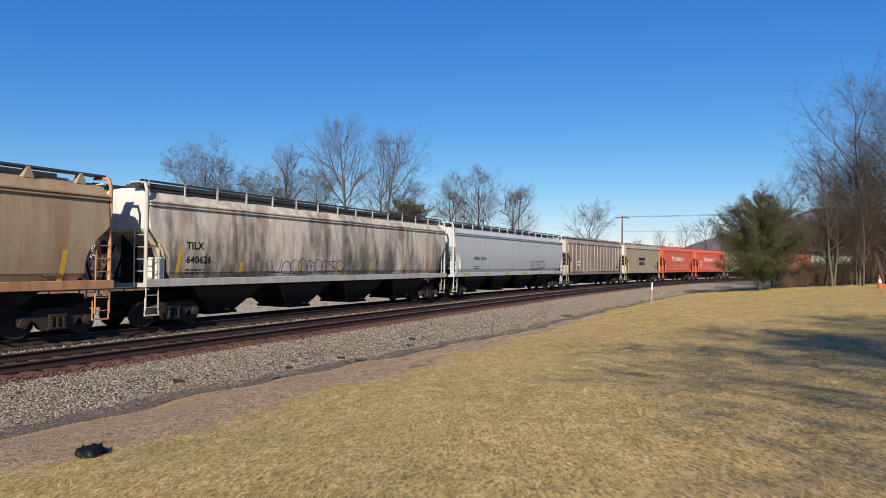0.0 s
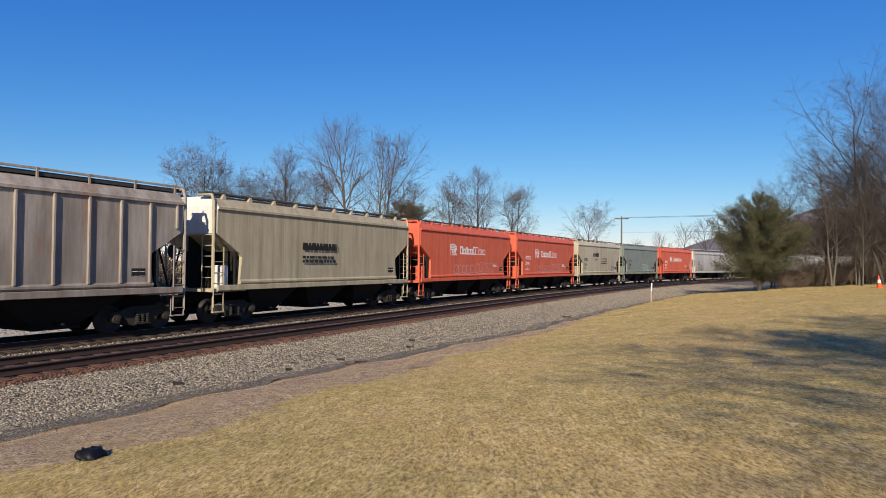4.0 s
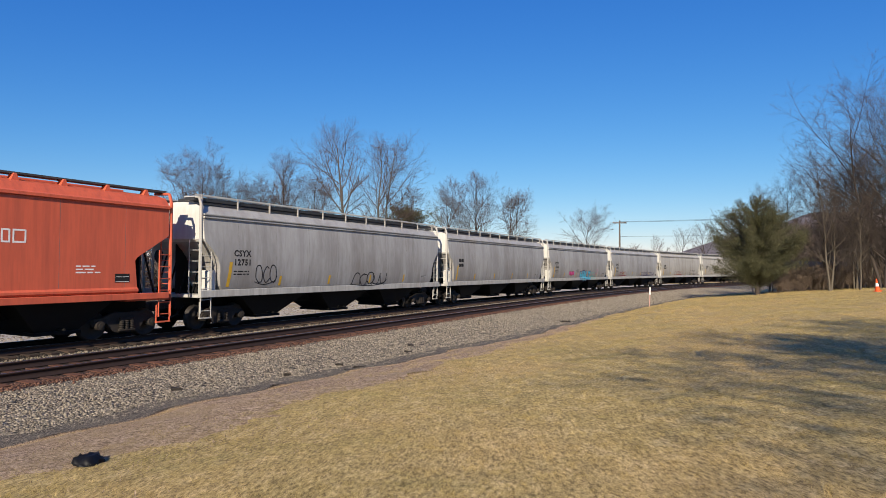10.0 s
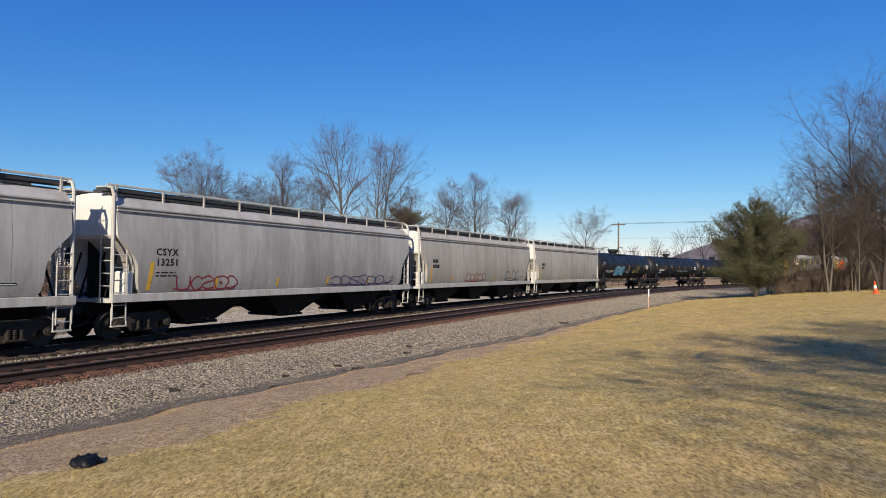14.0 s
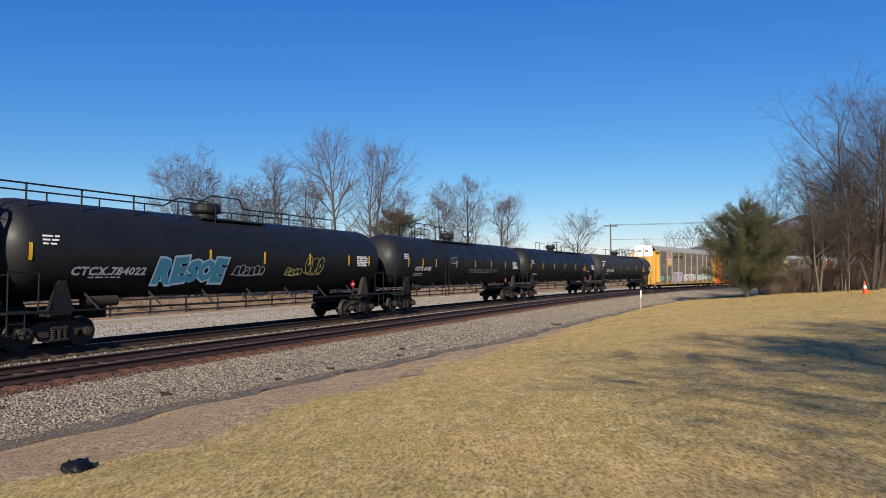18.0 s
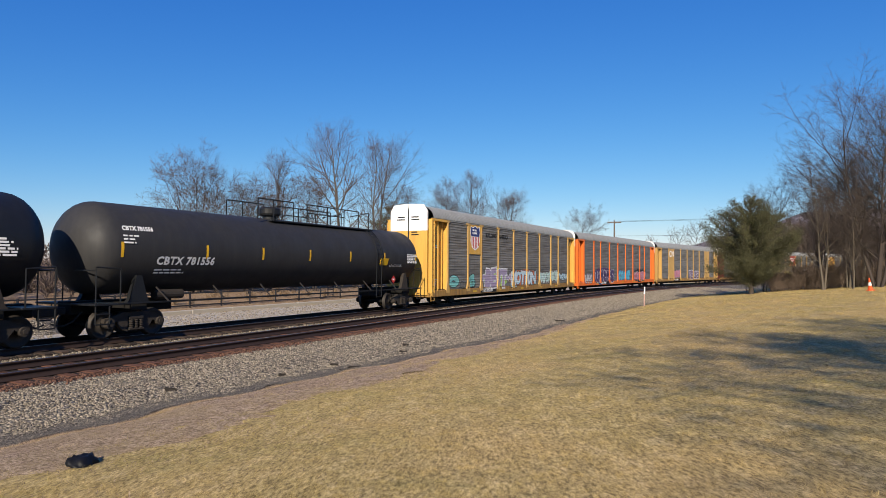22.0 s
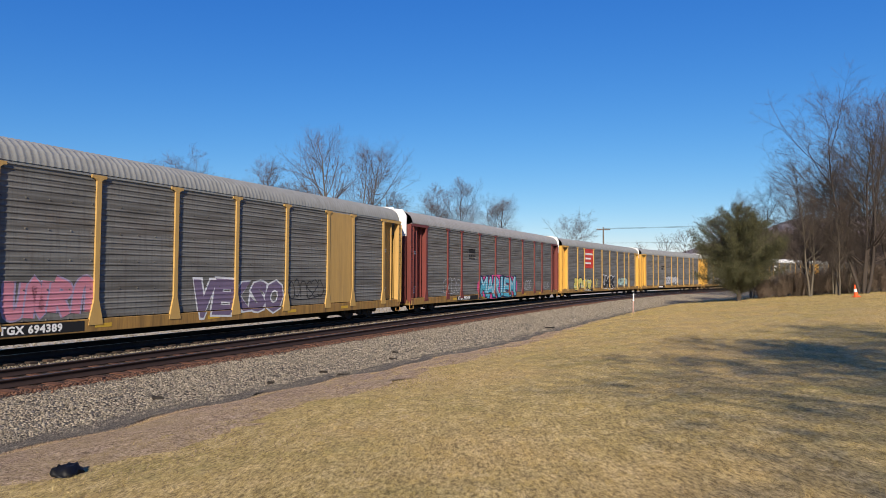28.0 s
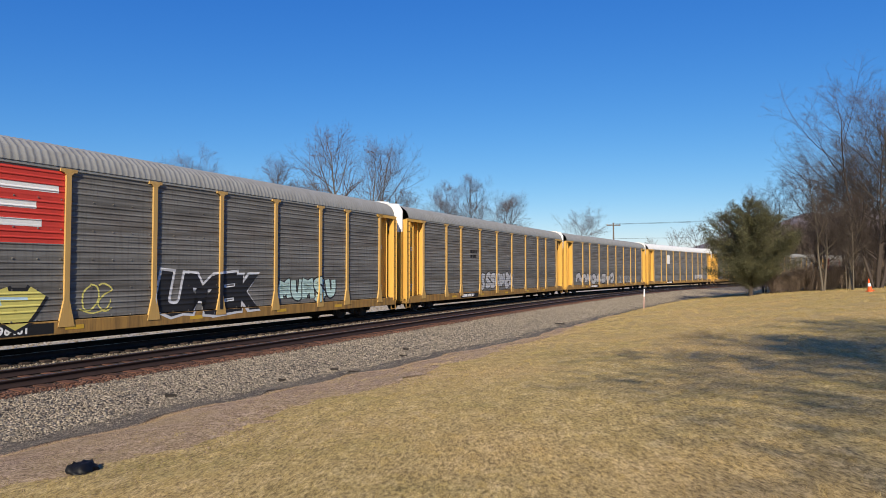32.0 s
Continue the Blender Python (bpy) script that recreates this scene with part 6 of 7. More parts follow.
    for y in (-0.85, 0.85):
        if kind == "left":
            rl = [((x, y, lo_), (x, y, hi)) for x in (-3.2, -2.0, -0.9, 0.6, 1.6, 2.7)]
            rl += [((-3.2, y, hi), (-0.9, y, hi)), ((0.6, y, hi), (2.7, y, hi)), ((-3.2, y, zt + 0.35), (-0.9, y, zt + 0.35)), ((0.6, y, zt + 0.35), (2.7, y, zt + 0.35))]
            rl += [((-5.7, y, zt - 0.25), (-5.7, y, zt + 0.78)), ((-5.7, y, zt + 0.78), (-3.4, y, zt + 0.78)), ((-4.6, y, zt - 0.25), (-4.6, y, zt + 0.78)), ((-3.4, y, zt + 0.78), (-3.2, y, zt + 0.55))]
        elif kind == "long":
            top = zt + 0.36
            rl = [((x, y, zt - 0.3), (x, y, top)) for x in (-9.6, -8.1, -6.5, -4.74, -3.0, -1.3, 1.2, 2.8, 4.3, 5.85)]
            rl += [((-9.6, y, top), (-2.2, y, top)), ((-2.2, y, top), (-1.5, y, hi)), ((-1.5, y, hi), (-0.1, y, hi)), ((-0.1, y, hi), (0.1, y, top)), ((0.1, y, top), (5.85, y, top))]
        else:
            rl = [((x, y, lo_), (x, y, hi)) for x in (-2.1, -1.2, 0.05, 0.95, 2.4, 3.7, 4.9, 5.8)]
            rl += [((-2.1, y, hi), (0.05, y, hi)), ((0.95, y, hi), (4.9, y, hi)), ((4.2, y, zt + 0.42), (5.8, y, hi)), ((0.95, y, zt + 0.35), (3.7, y, zt + 0.35))]
        part("railing", rods(rl, 0.026, 6), TANKBLACK, car)
    lx = {"left": -3.05, "right": 5.6}.get(kind)
    for sgn in (-1, 1):
        if lx is None:
            break
        lad = []
        arc = [(sgn * (R + 0.07) * math.sin(a), zc + (R + 0.07) * math.cos(a)) for a in np.linspace(0.55, 1.75, 9)] + [(sgn * 1.5, 1.5), (sgn * 1.5, 0.75)]
        for x in (lx, lx + 0.45):
            lad += [((x, *p), (x, *q)) for p, q in zip(arc, arc[1:])]
        lo = part("ladder", rods(lad, 0.026, 6), TANKBLACK, car)
        rm = shared(("tank_rung", lx), lambda: to_me("rung", rods([((lx, 0, 0), (lx + 0.45, 0, 0))], 0.016, 5), TANKBLACK))
        for yy, zz in arc[:9] + [(sgn * 1.5, 1.35), (sgn * 1.5, 1.05), (sgn * 1.5, 0.78)]:
            moved(part("rung", rm, None, lo), 0, yy, zz)
    # curved strips of yellow reflector tape on the waist of the shell
    def tape():
        bm = bmesh.new()
        arc_ = np.linspace(-0.20, 0.12, 5)
        prev = None
        for a in arc_:
            p = [bm.verts.new((x, -(R + 0.006) * math.cos(a), zc + (R + 0.006) * math.sin(a))) for x in (-0.05, 0.05)]
            if prev:
                bm.faces.new((prev[0], prev[1], p[1], p[0]))
            prev = p
        return to_me("reflector", bm, YELLOWTAPE)
    tm = shared("tank_tape", tape)
    for x in {"left": (-mh + 2.65, -5.8, -4.2, -1.4, 1.4, 4.1, 6.8, mh - 1.35), "long": (-8.3, -2.08, 0.68, 3.48, 6.37, mh - 1.35), "right": (-mh + 2.4, -5.2, -2.42, 0.44, 3.41, 6.4, mh - 1.3)}[kind]:
        part("reflector", tm, None, car).location.x = x
    d = bmesh.new()
    v = [d.verts.new(p) for p in ((0, 0, -0.22), (0.22, 0, 0), (0, 0, 0.22), (-0.22, 0, 0))]
    d.faces.new(v)
    red = shared("placard_red", lambda: plain("placard_red", (0.55, 0.03, 0.03), 0.5, 0, 10, 0.1))
    pl = moved(part("placard", d, red, car, "red and white hazard placard"), h - 2.55, -1.10, 1.6)
    bars(car, h - 2.65, 1.56, 0.2, 1, DECALWHITE, -1.105, 0.08, 0.02, 3, broken=False)
    return car


# ---- enclosed car carrier ----
def rack_panel(w, z0, z1):
    """Ribbed steel side panel."""
    vs, fs = [], []
    zs, ys = rack_profile(z0, z1)
    for z, y in zip(zs, ys):
        vs += [(0, y, z), (w, y, z)]
    for k in range(len(zs) - 1):
        fs.append((2 * k, 2 * k + 1, 2 * k + 3, 2 * k + 2))
    # bolt heads in rows
    for z in np.arange(z0 + 0.02, z1 - 0.2, 0.825):
        for x in np.linspace(0.16, w - 0.16, max(3, round(w / 0.62))):
            q = len(vs)
            vs += [(x - 0.022, 0, z - 0.022), (x + 0.022, 0, z - 0.022), (x + 0.022, 0, z + 0.022), (x - 0.022, 0, z + 0.022)]
            vs += [(x - 0.012, -0.022, z - 0.012), (x + 0.012, -0.022, z - 0.012), (x + 0.012, -0.022, z + 0.012), (x - 0.012, -0.022, z + 0.012)]
            fs += [(q, q + 1, q + 5, q + 4), (q + 1, q + 2, q + 6, q + 5), (q + 2, q + 3, q + 7, q + 6), (q + 3, q, q + 4, q + 7), (q + 4, q + 5, q + 6, q + 7)]
    return mesh_of("side_panel", vs, fs, GALV)


def post_mesh(mat, z0, z1):
    bm = bmesh.new()
    add_poly(bm, [(-0.24, z0), (0.24, z0), (0.075, z0 + 0.75), (0.075, z1 - 0.17), (0.15, z1 - 0.10), (0.24, z1 - 0.09), (0.24, z1), (-0.24, z1), (-0.24, z1 - 0.09), (-0.15, z1 - 0.10), (-0.075, z1 - 0.17), (-0.075, z0 + 0.75)], 0.07)
    return to_me("post", bm, mat)


def rack_roof(L):
    """Arched roof with pressed ribs across."""
    h = L / 2 - 0.8
    arch = [(-1.55, 5.17), (-1.53, 5.30), (-1.41, 5.56), (-1.10, 5.80), (-0.6, 5.94), (0, 5.98), (0.6, 5.94), (1.10, 5.80), (1.41, 5.56), (1.53, 5.30), (1.55, 5.17)]
    xs, lift = [], []
    x, k = -h, 0
    while x < h:
        for dx, l in ((0.0, 0.0), (0.06, 0.0), (0.09, 0.012), (0.13, 0.012), (0.16, 0.0)):
            xs.append(min(x + dx, h))
            lift.append(l)
        x += 0.2
    vs, fs = [], []
    m = len(arch)
    for x, l in zip(xs, lift):
        vs += [(x, y * (1 + l * 0.5), z + l * (0.3 if abs(y) > 1.45 else 1.0)) for y, z in arch]
    for i in range(len(xs) - 1):
        for j in range(m - 1):
            a = i * m + j
            fs.append((a, a + m, a + m + 1, a + 1))
    return mesh_of("roof", vs, np.array(fs), ROOFGALV)


def autorack(L, label, steel, deck, white_h=0.75, solid=(), posts=None, roof_mat=None):
    car = thing("autorack_car", label, "freight car", "train")
    h = L / 2
    ye = 1.53
    zs0, zs1 = 1.12, 4.98
    roof = shared(("rack_roof", round(L, 1)), lambda: rack_roof(L))
    if roof_mat:
        roof = roof.copy()
        roof.materials.clear()
        roof.materials.append(roof_mat)
    part("roof", roof, None, car)
    for sgn in (-1, 1):
        y0, y1 = sorted((sgn * 1.36, sgn * 1.56))
        part("deck_sill", box(-h + 0.75, h - 0.75, y0, y1, 0.52, 0.90, 0.015), deck, car)
        part("top_rail", box(-h + 0.75, h - 0.75, *sorted((sgn * 1.44, sgn * 1.535)), 5.08, 5.17, 0.01), ROOFGALV, car)
    part("floor", box(-h + 0.75, h - 0.75, -1.35, 1.35, 0.80, 0.93), UNDER, car)
    part("center_sill", box(-h + 3.5, h - 3.5, -0.35, 0.35, 0.22, 0.95, 0.02), UNDER, car)
    xs = [-11.9, -9.1, -7.1, -4.25, -1.4, 1.4, 4.25, 7.1, 9.1, 11.9]
    n = 9
    post = shared(("post", (posts or steel).name), lambda: post_mesh(posts or steel, 0.72, 5.13))
    for sgn in (-1, 1):
        for k, x in enumerate(xs):
            moved(part("post", post, None, car), x, sgn * 1.58, 0, 0, 0, 0 if sgn < 0 else 180)
        for k in range(n):
            w = xs[k + 1] - xs[k]
            if k in solid and sgn < 0:
                part("solid_panel", box(xs[k] + 0.03, xs[k + 1] - 0.03, -1.55, -1.49, 0.93, 5.09, 0.01), steel, car)
                continue
            pm = shared(("panel", round(w, 2)), lambda: rack_panel(w, 0.93, 5.10))
            p = part("side_panel", pm, None, car)
            moved(p, xs[k] if sgn < 0 else xs[k + 1], sgn * 1.5, 0, 0, 0, 0 if sgn < 0 else 180)
    # end posts, brackets, ladders, and the tall folding end doors
    white = shared("white_cap", lambda: paint("white_cap", (0.80, 0.79, 0.77), (0.25, 0.24, 0.22), 0.25))
    for e in (-1, 1):
        xe = e * (h - 0.62)
        for sgn in (-1, 1):
            y0, y1 = sorted((sgn * 1.30, sgn * 1.54))
            part("end_post", box(min(xe, xe - e * 0.30), max(xe, xe - e * 0.30), y0, y1, 0.60, 5.10, 0.02), steel, car)
            part("recess_panel", box(min(xe - e * 0.3, e * 11.86), max(xe - e * 0.3, e * 11.86), sgn * 1.12 - 0.03, sgn * 1.12 + 0.03, 0.80, 5.10), steel, car)
            part("recess_wall", box(*sorted((e * 11.80, e * 11.87)), *sorted((sgn * 1.09, sgn * 1.50)), 0.80, 5.10), steel, car)
            mid = (xe - e * 0.3 + e * 11.86) / 2
            part("recess_bar", rods([((mid + e * 0.22, sgn * 1.42, 0.85), (mid + e * 0.22, sgn * 1.42, 5.05)), ((mid - e * 0.5, sgn * 1.3, 0.85), (mid - e * 0.5, sgn * 1.3, 5.05))], 0.035, 6), steel, car)
            if sgn < 0:
                bars(car, mid - 0.25, 3.55, 0.45, 2, DECALWHITE, -1.155, 0.06, 0.06, 4, broken=False)
                bars(car, mid - 0.25, 1.5, 0.45, 4, DECALWHITE, -1.155, 0.05, 0.06, 6)
            b = bmesh.new()
            add_poly(b, [(-0.85, 5.0), (0.85, 5.0), (0.95, 5.14), (-0.95, 5.14)], 0.1)
            moved(part("eave_bracket", b, steel, car), xe - e * 0.92, sgn * 1.58 - (0.1 if sgn > 0 else 0), 0)
            ladder(car, xe + (0.02 if e > 0 else -0.02) - (0.0 if e < 0 else 0.0), sgn * 1.56, 0.75, 4.95, -e * 0.3, steel, "x", 0.33)
        # two door leaves with a dark seam; white upper part
        a, b2 = sorted((xe - e * 0.02, xe + e * 0.10))
        for y0, y1 in ((-1.27, -0.03), (0.03, 1.27)):
            part("end_door", box(a, b2, y0, y1, 0.62, 5.12 - white_h + 0.05, 0.02), steel, car)
            cap = bmesh.new()
            zt = [(y0, 5.12 - white_h + 0.05), (y1, 5.12 - white_h + 0.05)]
            up = [(y, 6.02 - 0.10 * abs(y / 1.27) ** 2 - (0.34 if abs(y) > 1.2 else 0)) for y in np.linspace(y1, y0, 6)]
            ring = [cap.verts.new((a - e * 0.0, y, z)) for y, z in zt + up]
            f = cap.faces.new(ring)
            r = bmesh.ops.extrude_face_region(cap, geom=[f])
            bmesh.ops.translate(cap, verts=[v for v in r["geom"] if isinstance(v, bmesh.types.BMVert)], vec=(b2 - a, 0, 0))
            bmesh.ops.recalc_face_normals(cap, faces=cap.faces)
            part("end_cap", cap, white, car, "white-painted top of the end door")
        if e < 0:
            d = bmesh.new()
            for q, (w, zz) in enumerate(((0.5, 5.2), (0.55, 5.05), (0.42, 4.3), (0.5, 4.15))):
                for y0 in (-0.2 - w, 0.25):
                    if q > 1 and y0 > 0:
                        continue
                    d.faces.new([d.verts.new(p) for p in ((a - 0.012, y0, zz), (a - 0.012, y0 + w, zz), (a - 0.012, y0 + w, zz + 0.07), (a - 0.012, y0, zz + 0.07))])
            part("small_print", d, DECALBLACK, car)
        part("door_bar", rods([((xe + e * 0.13, 0.0, 0.8), (xe + e * 0.13, 0.0, 5.75))], 0.035, 6), BLACKIRON, car)
        part("end_sill", box(min(xe, xe - e * 0.5), max(xe, xe - e * 0.5), -1.5, 1.5, 0.50, 0.80, 0.03), deck, car)
        st = [((xe, -1.5, 0.7), (xe, -1.5, 0.3)), ((xe - e * 0.4, -1.5, 0.7), (xe - e * 0.4, -1.5, 0.3)), ((xe, -1.5, 0.3), (xe - e * 0.4, -1.5, 0.3))]
        part("stirrup", rods(st, 0.025, 6), deck, car)
        coupler(car, e * (h - 1.0), e)
        truck(car, e * (h - 3.6))
    return car, xs


# couplings along the train at 16 s, in metres along the line
COUPLINGS = [
    -244.26, -225.36, -203.90, -182.17, -164.03, -149.49, -135.09, -120.41,
    -105.86, -91.60, -76.93, -58.36, -40.10, -21.93, -3.32, 15.22,
    33.63, 53.20, 73.75, 94.15, 114.98, 143.97, 172.41, 201.06,
    229.76, 257.98, 286.64, 314.84, 344.25, 372.85, 401.45, 430.05,
]
TRAIN = []


def span(k):
    return COUPLINGS[k + 1] - COUPLINGS[k]


def fleet():
    tan = paint("tan_rust_paint", (0.36, 0.285, 0.185), (0.22, 0.11, 0.05), 0.8, 0.75, 0.6, 0, 2.5)
    rusty = paint("rusty_sill", (0.50, 0.25, 0.12), (0.2, 0.1, 0.05), 0.6, 0.7)
    beige = paint("stained_beige", (0.66, 0.59, 0.47), (0.055, 0.046, 0.04), 0.45, 0.6, 0.6, 0, 1.8, 0.86)
    pale = paint("pale_trim", (0.47, 0.455, 0.42), (0.2, 0.18, 0.15), 0.55, 0.2)
    white = paint("white_end", (0.60, 0.58, 0.53), (0.3, 0.27, 0.22), 0.3, 0.1)
    ltgrey = paint("light_grey_paint", (0.455, 0.485, 0.495), (0.26, 0.26, 0.255), 0.25, 0.0, 0.55, 0, 2.0)
    brown = paint("brown_grey_paint", (0.35, 0.305, 0.26), (0.13, 0.10, 0.08), 0.7, 0.45, 0.55, 0, 1.4, 0.55)
    drab = paint("drab_tan_paint", (0.40, 0.345, 0.235), (0.15, 0.12, 0.08), 0.55, 0.15)
    cream = paint("cream_paint", (0.49, 0.435, 0.32), (0.2, 0.16, 0.11), 0.45, 0.15, 0.55, 0, 1.8, 0.3)
    red = paint("orange_red_paint", (0.62, 0.122, 0.062), (0.25, 0.06, 0.04), 0.45, 0.0, 0.55)
    green = paint("grey_green_paint", (0.205, 0.228, 0.20), (0.11, 0.115, 0.10), 0.3, 0.0, 0.55, 0, 2.0)
    grey = paint("grey_paint", (0.40, 0.39, 0.375), (0.16, 0.14, 0.12), 0.40, 0.05, 0.55, 0, 2.2, 0.45)
    grey2 = paint("warm_grey_paint", (0.43, 0.405, 0.36), (0.2, 0.175, 0.14), 0.45, 0.10, 0.55, 0, 2.0, 0.4)
    walkway = paint("dark_walkway", (0.045, 0.045, 0.045), (0.02, 0.02, 0.02), 0.5)
    # sprayed colours
    spray = {n: plain("spray_" + n, c, 0.6, 0, 4, 0.2) for n, c in dict(white=(0.62, 0.62, 0.63), pale=(0.45, 0.45, 0.46), cyan=(0.10, 0.42, 0.55), blue=(0.05, 0.16, 0.42), pink=(0.62, 0.08, 0.25), black=(0.02, 0.02, 0.022),
             purple=(0.07, 0.05, 0.12), lime=(0.35, 0.5, 0.12), teal=(0.18, 0.45, 0.42), mint=(0.45, 0.6, 0.55), lilac=(0.33, 0.27, 0.38), yellow=(0.62, 0.55, 0.15), rose=(0.5, 0.2, 0.25), wine=(0.22, 0.03, 0.04), sky=(0.42, 0.58, 0.66), rust=(0.5, 0.14, 0.06), navy=(0.015, 0.03, 0.07), plum=(0.16, 0.12, 0.19), azure=(0.07, 0.27, 0.38)).items()}

    def mark(car, L, a, b, mat, size=0.42, x=2.0, z=2.35, gap=0.42, y=-1.512, low=None, space=1.15):
        made = [lettering(car, a, -L / 2 + x, z, size, mat, 0 if low else y, 0.012, space), lettering(car, b, -L / 2 + x, z - gap, size, mat, 0 if low else y, 0.012, space),
                bars(car, -L / 2 + x, z - gap - 0.25, 1.0, 2, mat, 0 if low else y, 0.045, 0.06, 7)]
        if low:
            on_side(made, low)

    def end_print(car, L, mat):
        h = L / 2
        bm = bmesh.new()
        r = random.Random(5)
        for k in range(4):
            w = 0.42 if k < 2 else r.uniform(0.3, 0.5)
            z = 4.0 - k * 0.13
            v = [bm.verts.new((0, y, zz)) for y, zz in ((-0.55, z), (-0.55 - w, z), (-0.55 - w, z + 0.09), (-0.55, z + 0.09))]
            bm.faces.new(v)
        moved(part("small_print", bm, mat, car), -h + 0.88, 0, 0)

    # 0 to 4: mixed covered hoppers
    L = span(0)
    c = hopper(L, "round", "tan covered hopper car streaked with rust", (tan, rusty, tan, walkway), 4, "bracket", 1.38, 12)
    reflectors(c, [L / 2 - 2.12], 1.6, hgt=0.85, w=0.16, low=1.38, lean=0.1)
    reflectors(c, [-5.5, -2, 1.5, 4.6], 1.62, hgt=0.4, w=0.14, low=1.38)
    on_side(bars(c, L / 2 - 4.6, 1.8, 0.6, 3, DECALBLACK, 0, 0.06, 0.05, 2), 1.38)
    TRAIN.append(c)
    L = span(1)
    c = hopper(L, "round", "beige covered hopper car with heavy dark streaks", (beige, pale, white, walkway), 4, "rail", 1.38, 15)
    mark(c, L, "TILX", "640626", DECALBLACK, 0.34, 2.07, 2.57, 0.47, low=1.38, space=1.05)
    end_print(c, L, DECALBLACK)
    reflectors(c, [-9.0], 1.72, hgt=0.92, w=0.15, low=1.38, lean=0.12)
    reflectors(c, [-6.2, -3.0, -0.36, 2.25, 5.2, 8.2], 1.74, hgt=0.42, w=0.16, low=1.38, lean=0.05)
    on_side(graffiti(c, -4.6, 1.72, 4.6, 0.55, 9, None, spray["purple"], 3, 0, None, 0.03), 1.38)
    TRAIN.append(c)
    L = span(2)
    c = hopper(L, "round", "clean light grey covered hopper car", (ltgrey, ltgrey, ltgrey, walkway), 4, "rail", 1.38, 15)
    on_side(lettering(c, "ADMX 62184", -7.68, 2.40, 0.30, DECALBLACK, 0, 0.012, 1.15), 1.38)
    on_side(bars(c, -7.6, 1.95, 1.1, 2, DECALBLACK, 0, 0.045, 0.08, 8), 1.38)
    on_side(graffiti(c, 2.2, 1.75, 3.4, 0.7, 9, None, spray["black"], 8, 0, None, 0.045, (4, 12, 11, 4, 2, 12, 11, 4, 12)), 1.38)
    for x in (-8.7, -5.6, -2.2, 1.2, 4.6, 8.3):
        reflectors(c, [x], 1.42, -1.590, 0.13, 0.95 if x < -8 else 0.6)
    TRAIN.append(c)
    L = span(3)
    c = hopper(L, "flat", "brown-grey covered hopper car with upright ribs", (brown, brown, pale, walkway), 3, "rail", 1.2, 12, 17)
    bars(c, -L / 2 + 3.2, 2.3, 1.2, 2, DECALWHITE, -1.565, 0.2, 0.1, 8)
    TRAIN.append(c)
    L = span(4)
    c = hopper(L, "flat", "drab tan covered hopper car with faded lettering", (drab, drab, white, walkway), 3, "bracket", 1.2, 10)
    bars(c, -2.0, 2.75, 3.2, 1, DECALBLACK, -1.565, 0.3, 0.1, 8)
    bars(c, -2.0, 2.4, 2.6, 2, DECALBLACK, -1.565, 0.1, 0.08, 9)
    TRAIN.append(c)

    # 5 to 9: short flat-sided hoppers in house colours, company names as plain shapes
    def house(k, mat, label, number, mono, ink):
        L = span(k)
        c = hopper(L, "flat", label, (mat, mat, mat, mat if mat is red else walkway), 3, "bracket", 1.2, 10)
        if number:
            mark(c, L, number[0], number[1], ink, 0.36, 2.4, 2.62, 0.46, -1.504)
        end_print(c, L, ink)
        TRAIN.append(c)
        return c, L

    def emblem(c):
        bm = bmesh.new()
        for k in range(4):
            q = 0.11 * k
            stroke(bm, [(-2.92, 3.40 - q), (-2.45 + q * 0.2, 3.41 - q), (-2.12 - q * 0.3, 3.30 - q * 0.7), (-2.05 - q * 0.6, 3.13), (-2.2 - q * 0.6, 3.0), (-2.25 - q, 2.92), (-2.02 - q * 1.4, 2.73)], 0.055, 0)
        stroke(bm, [(-2.92, 3.40), (-2.86, 3.1), (-2.85, 2.73)], 0.055, 0)
        stroke(bm, [(-2.75, 3.25), (-2.62, 3.0), (-2.6, 2.73)], 0.055, 0)
        moved(part("emblem", bm, DECALWHITE, c, "white swirl emblem"), 0, -1.504, 0)
        x = -1.56
        for w, hh, dn in ((0.30, 0.50, 0), (0.30, 0.36, 0), (0.20, 0.45, 0), (0.29, 0.36, 0), (0.25, 0.36, 0), (0.29, 0.52, 0), (0.36, 0.50, 1), (0.30, 0.36, 1), (0.18, 0.36, 1), (0.30, 0.36, 1)):
            t = 0.045 if dn else 0.085
            bm = bmesh.new()
            lo = 2.82 - (0.12 if x > 1.85 else 0)
            for a in ([(x, lo), (x, 2.82 + hh)], [(x, 2.82 + hh - t / 2), (x + w, 2.82 + hh - t / 2)], [(x, 2.82 + t / 2), (x + w, 2.82 + t / 2)], [(x + w, 2.82), (x + w, 2.82 + hh * 0.96)]):
                stroke(bm, a, t, 0)
            bmesh.ops.remove_doubles(bm, verts=bm.verts, dist=1e-4)
            moved(part("name_letter", bm, DECALWHITE, c), 0, -1.504, 0)
            x += w + 0.10

    for k, number, seed in ((5, ("POTX", "2702"), 21), (6, ("POTX", "2745"), 22)):
        c, L = house(k, red, "orange-red covered hopper car with white emblem and graffiti", number if k == 6 else None, True, DECALWHITE)
        emblem(c)
        bars(c, 3.5, 2.2, 0.8, 3, DECALWHITE, -1.504, 0.04, 0.05, 4)
        graffiti(c, -2.4, 1.62, 2.8, 0.55, 5, None, spray["pale"], seed, -1.504, None, 0.025, (12, 11, 12, 11, 4))
        graffiti(c, 0.6, 1.62, 2.7, 0.7, 5, None, spray["pale"], seed + 9, -1.504, None, 0.025, (11, 11, 12, 2, 11))
    c, L = house(7, cream, "cream covered hopper car with dark lettering", ("SHQX", "3556"), True, DECALBLACK)
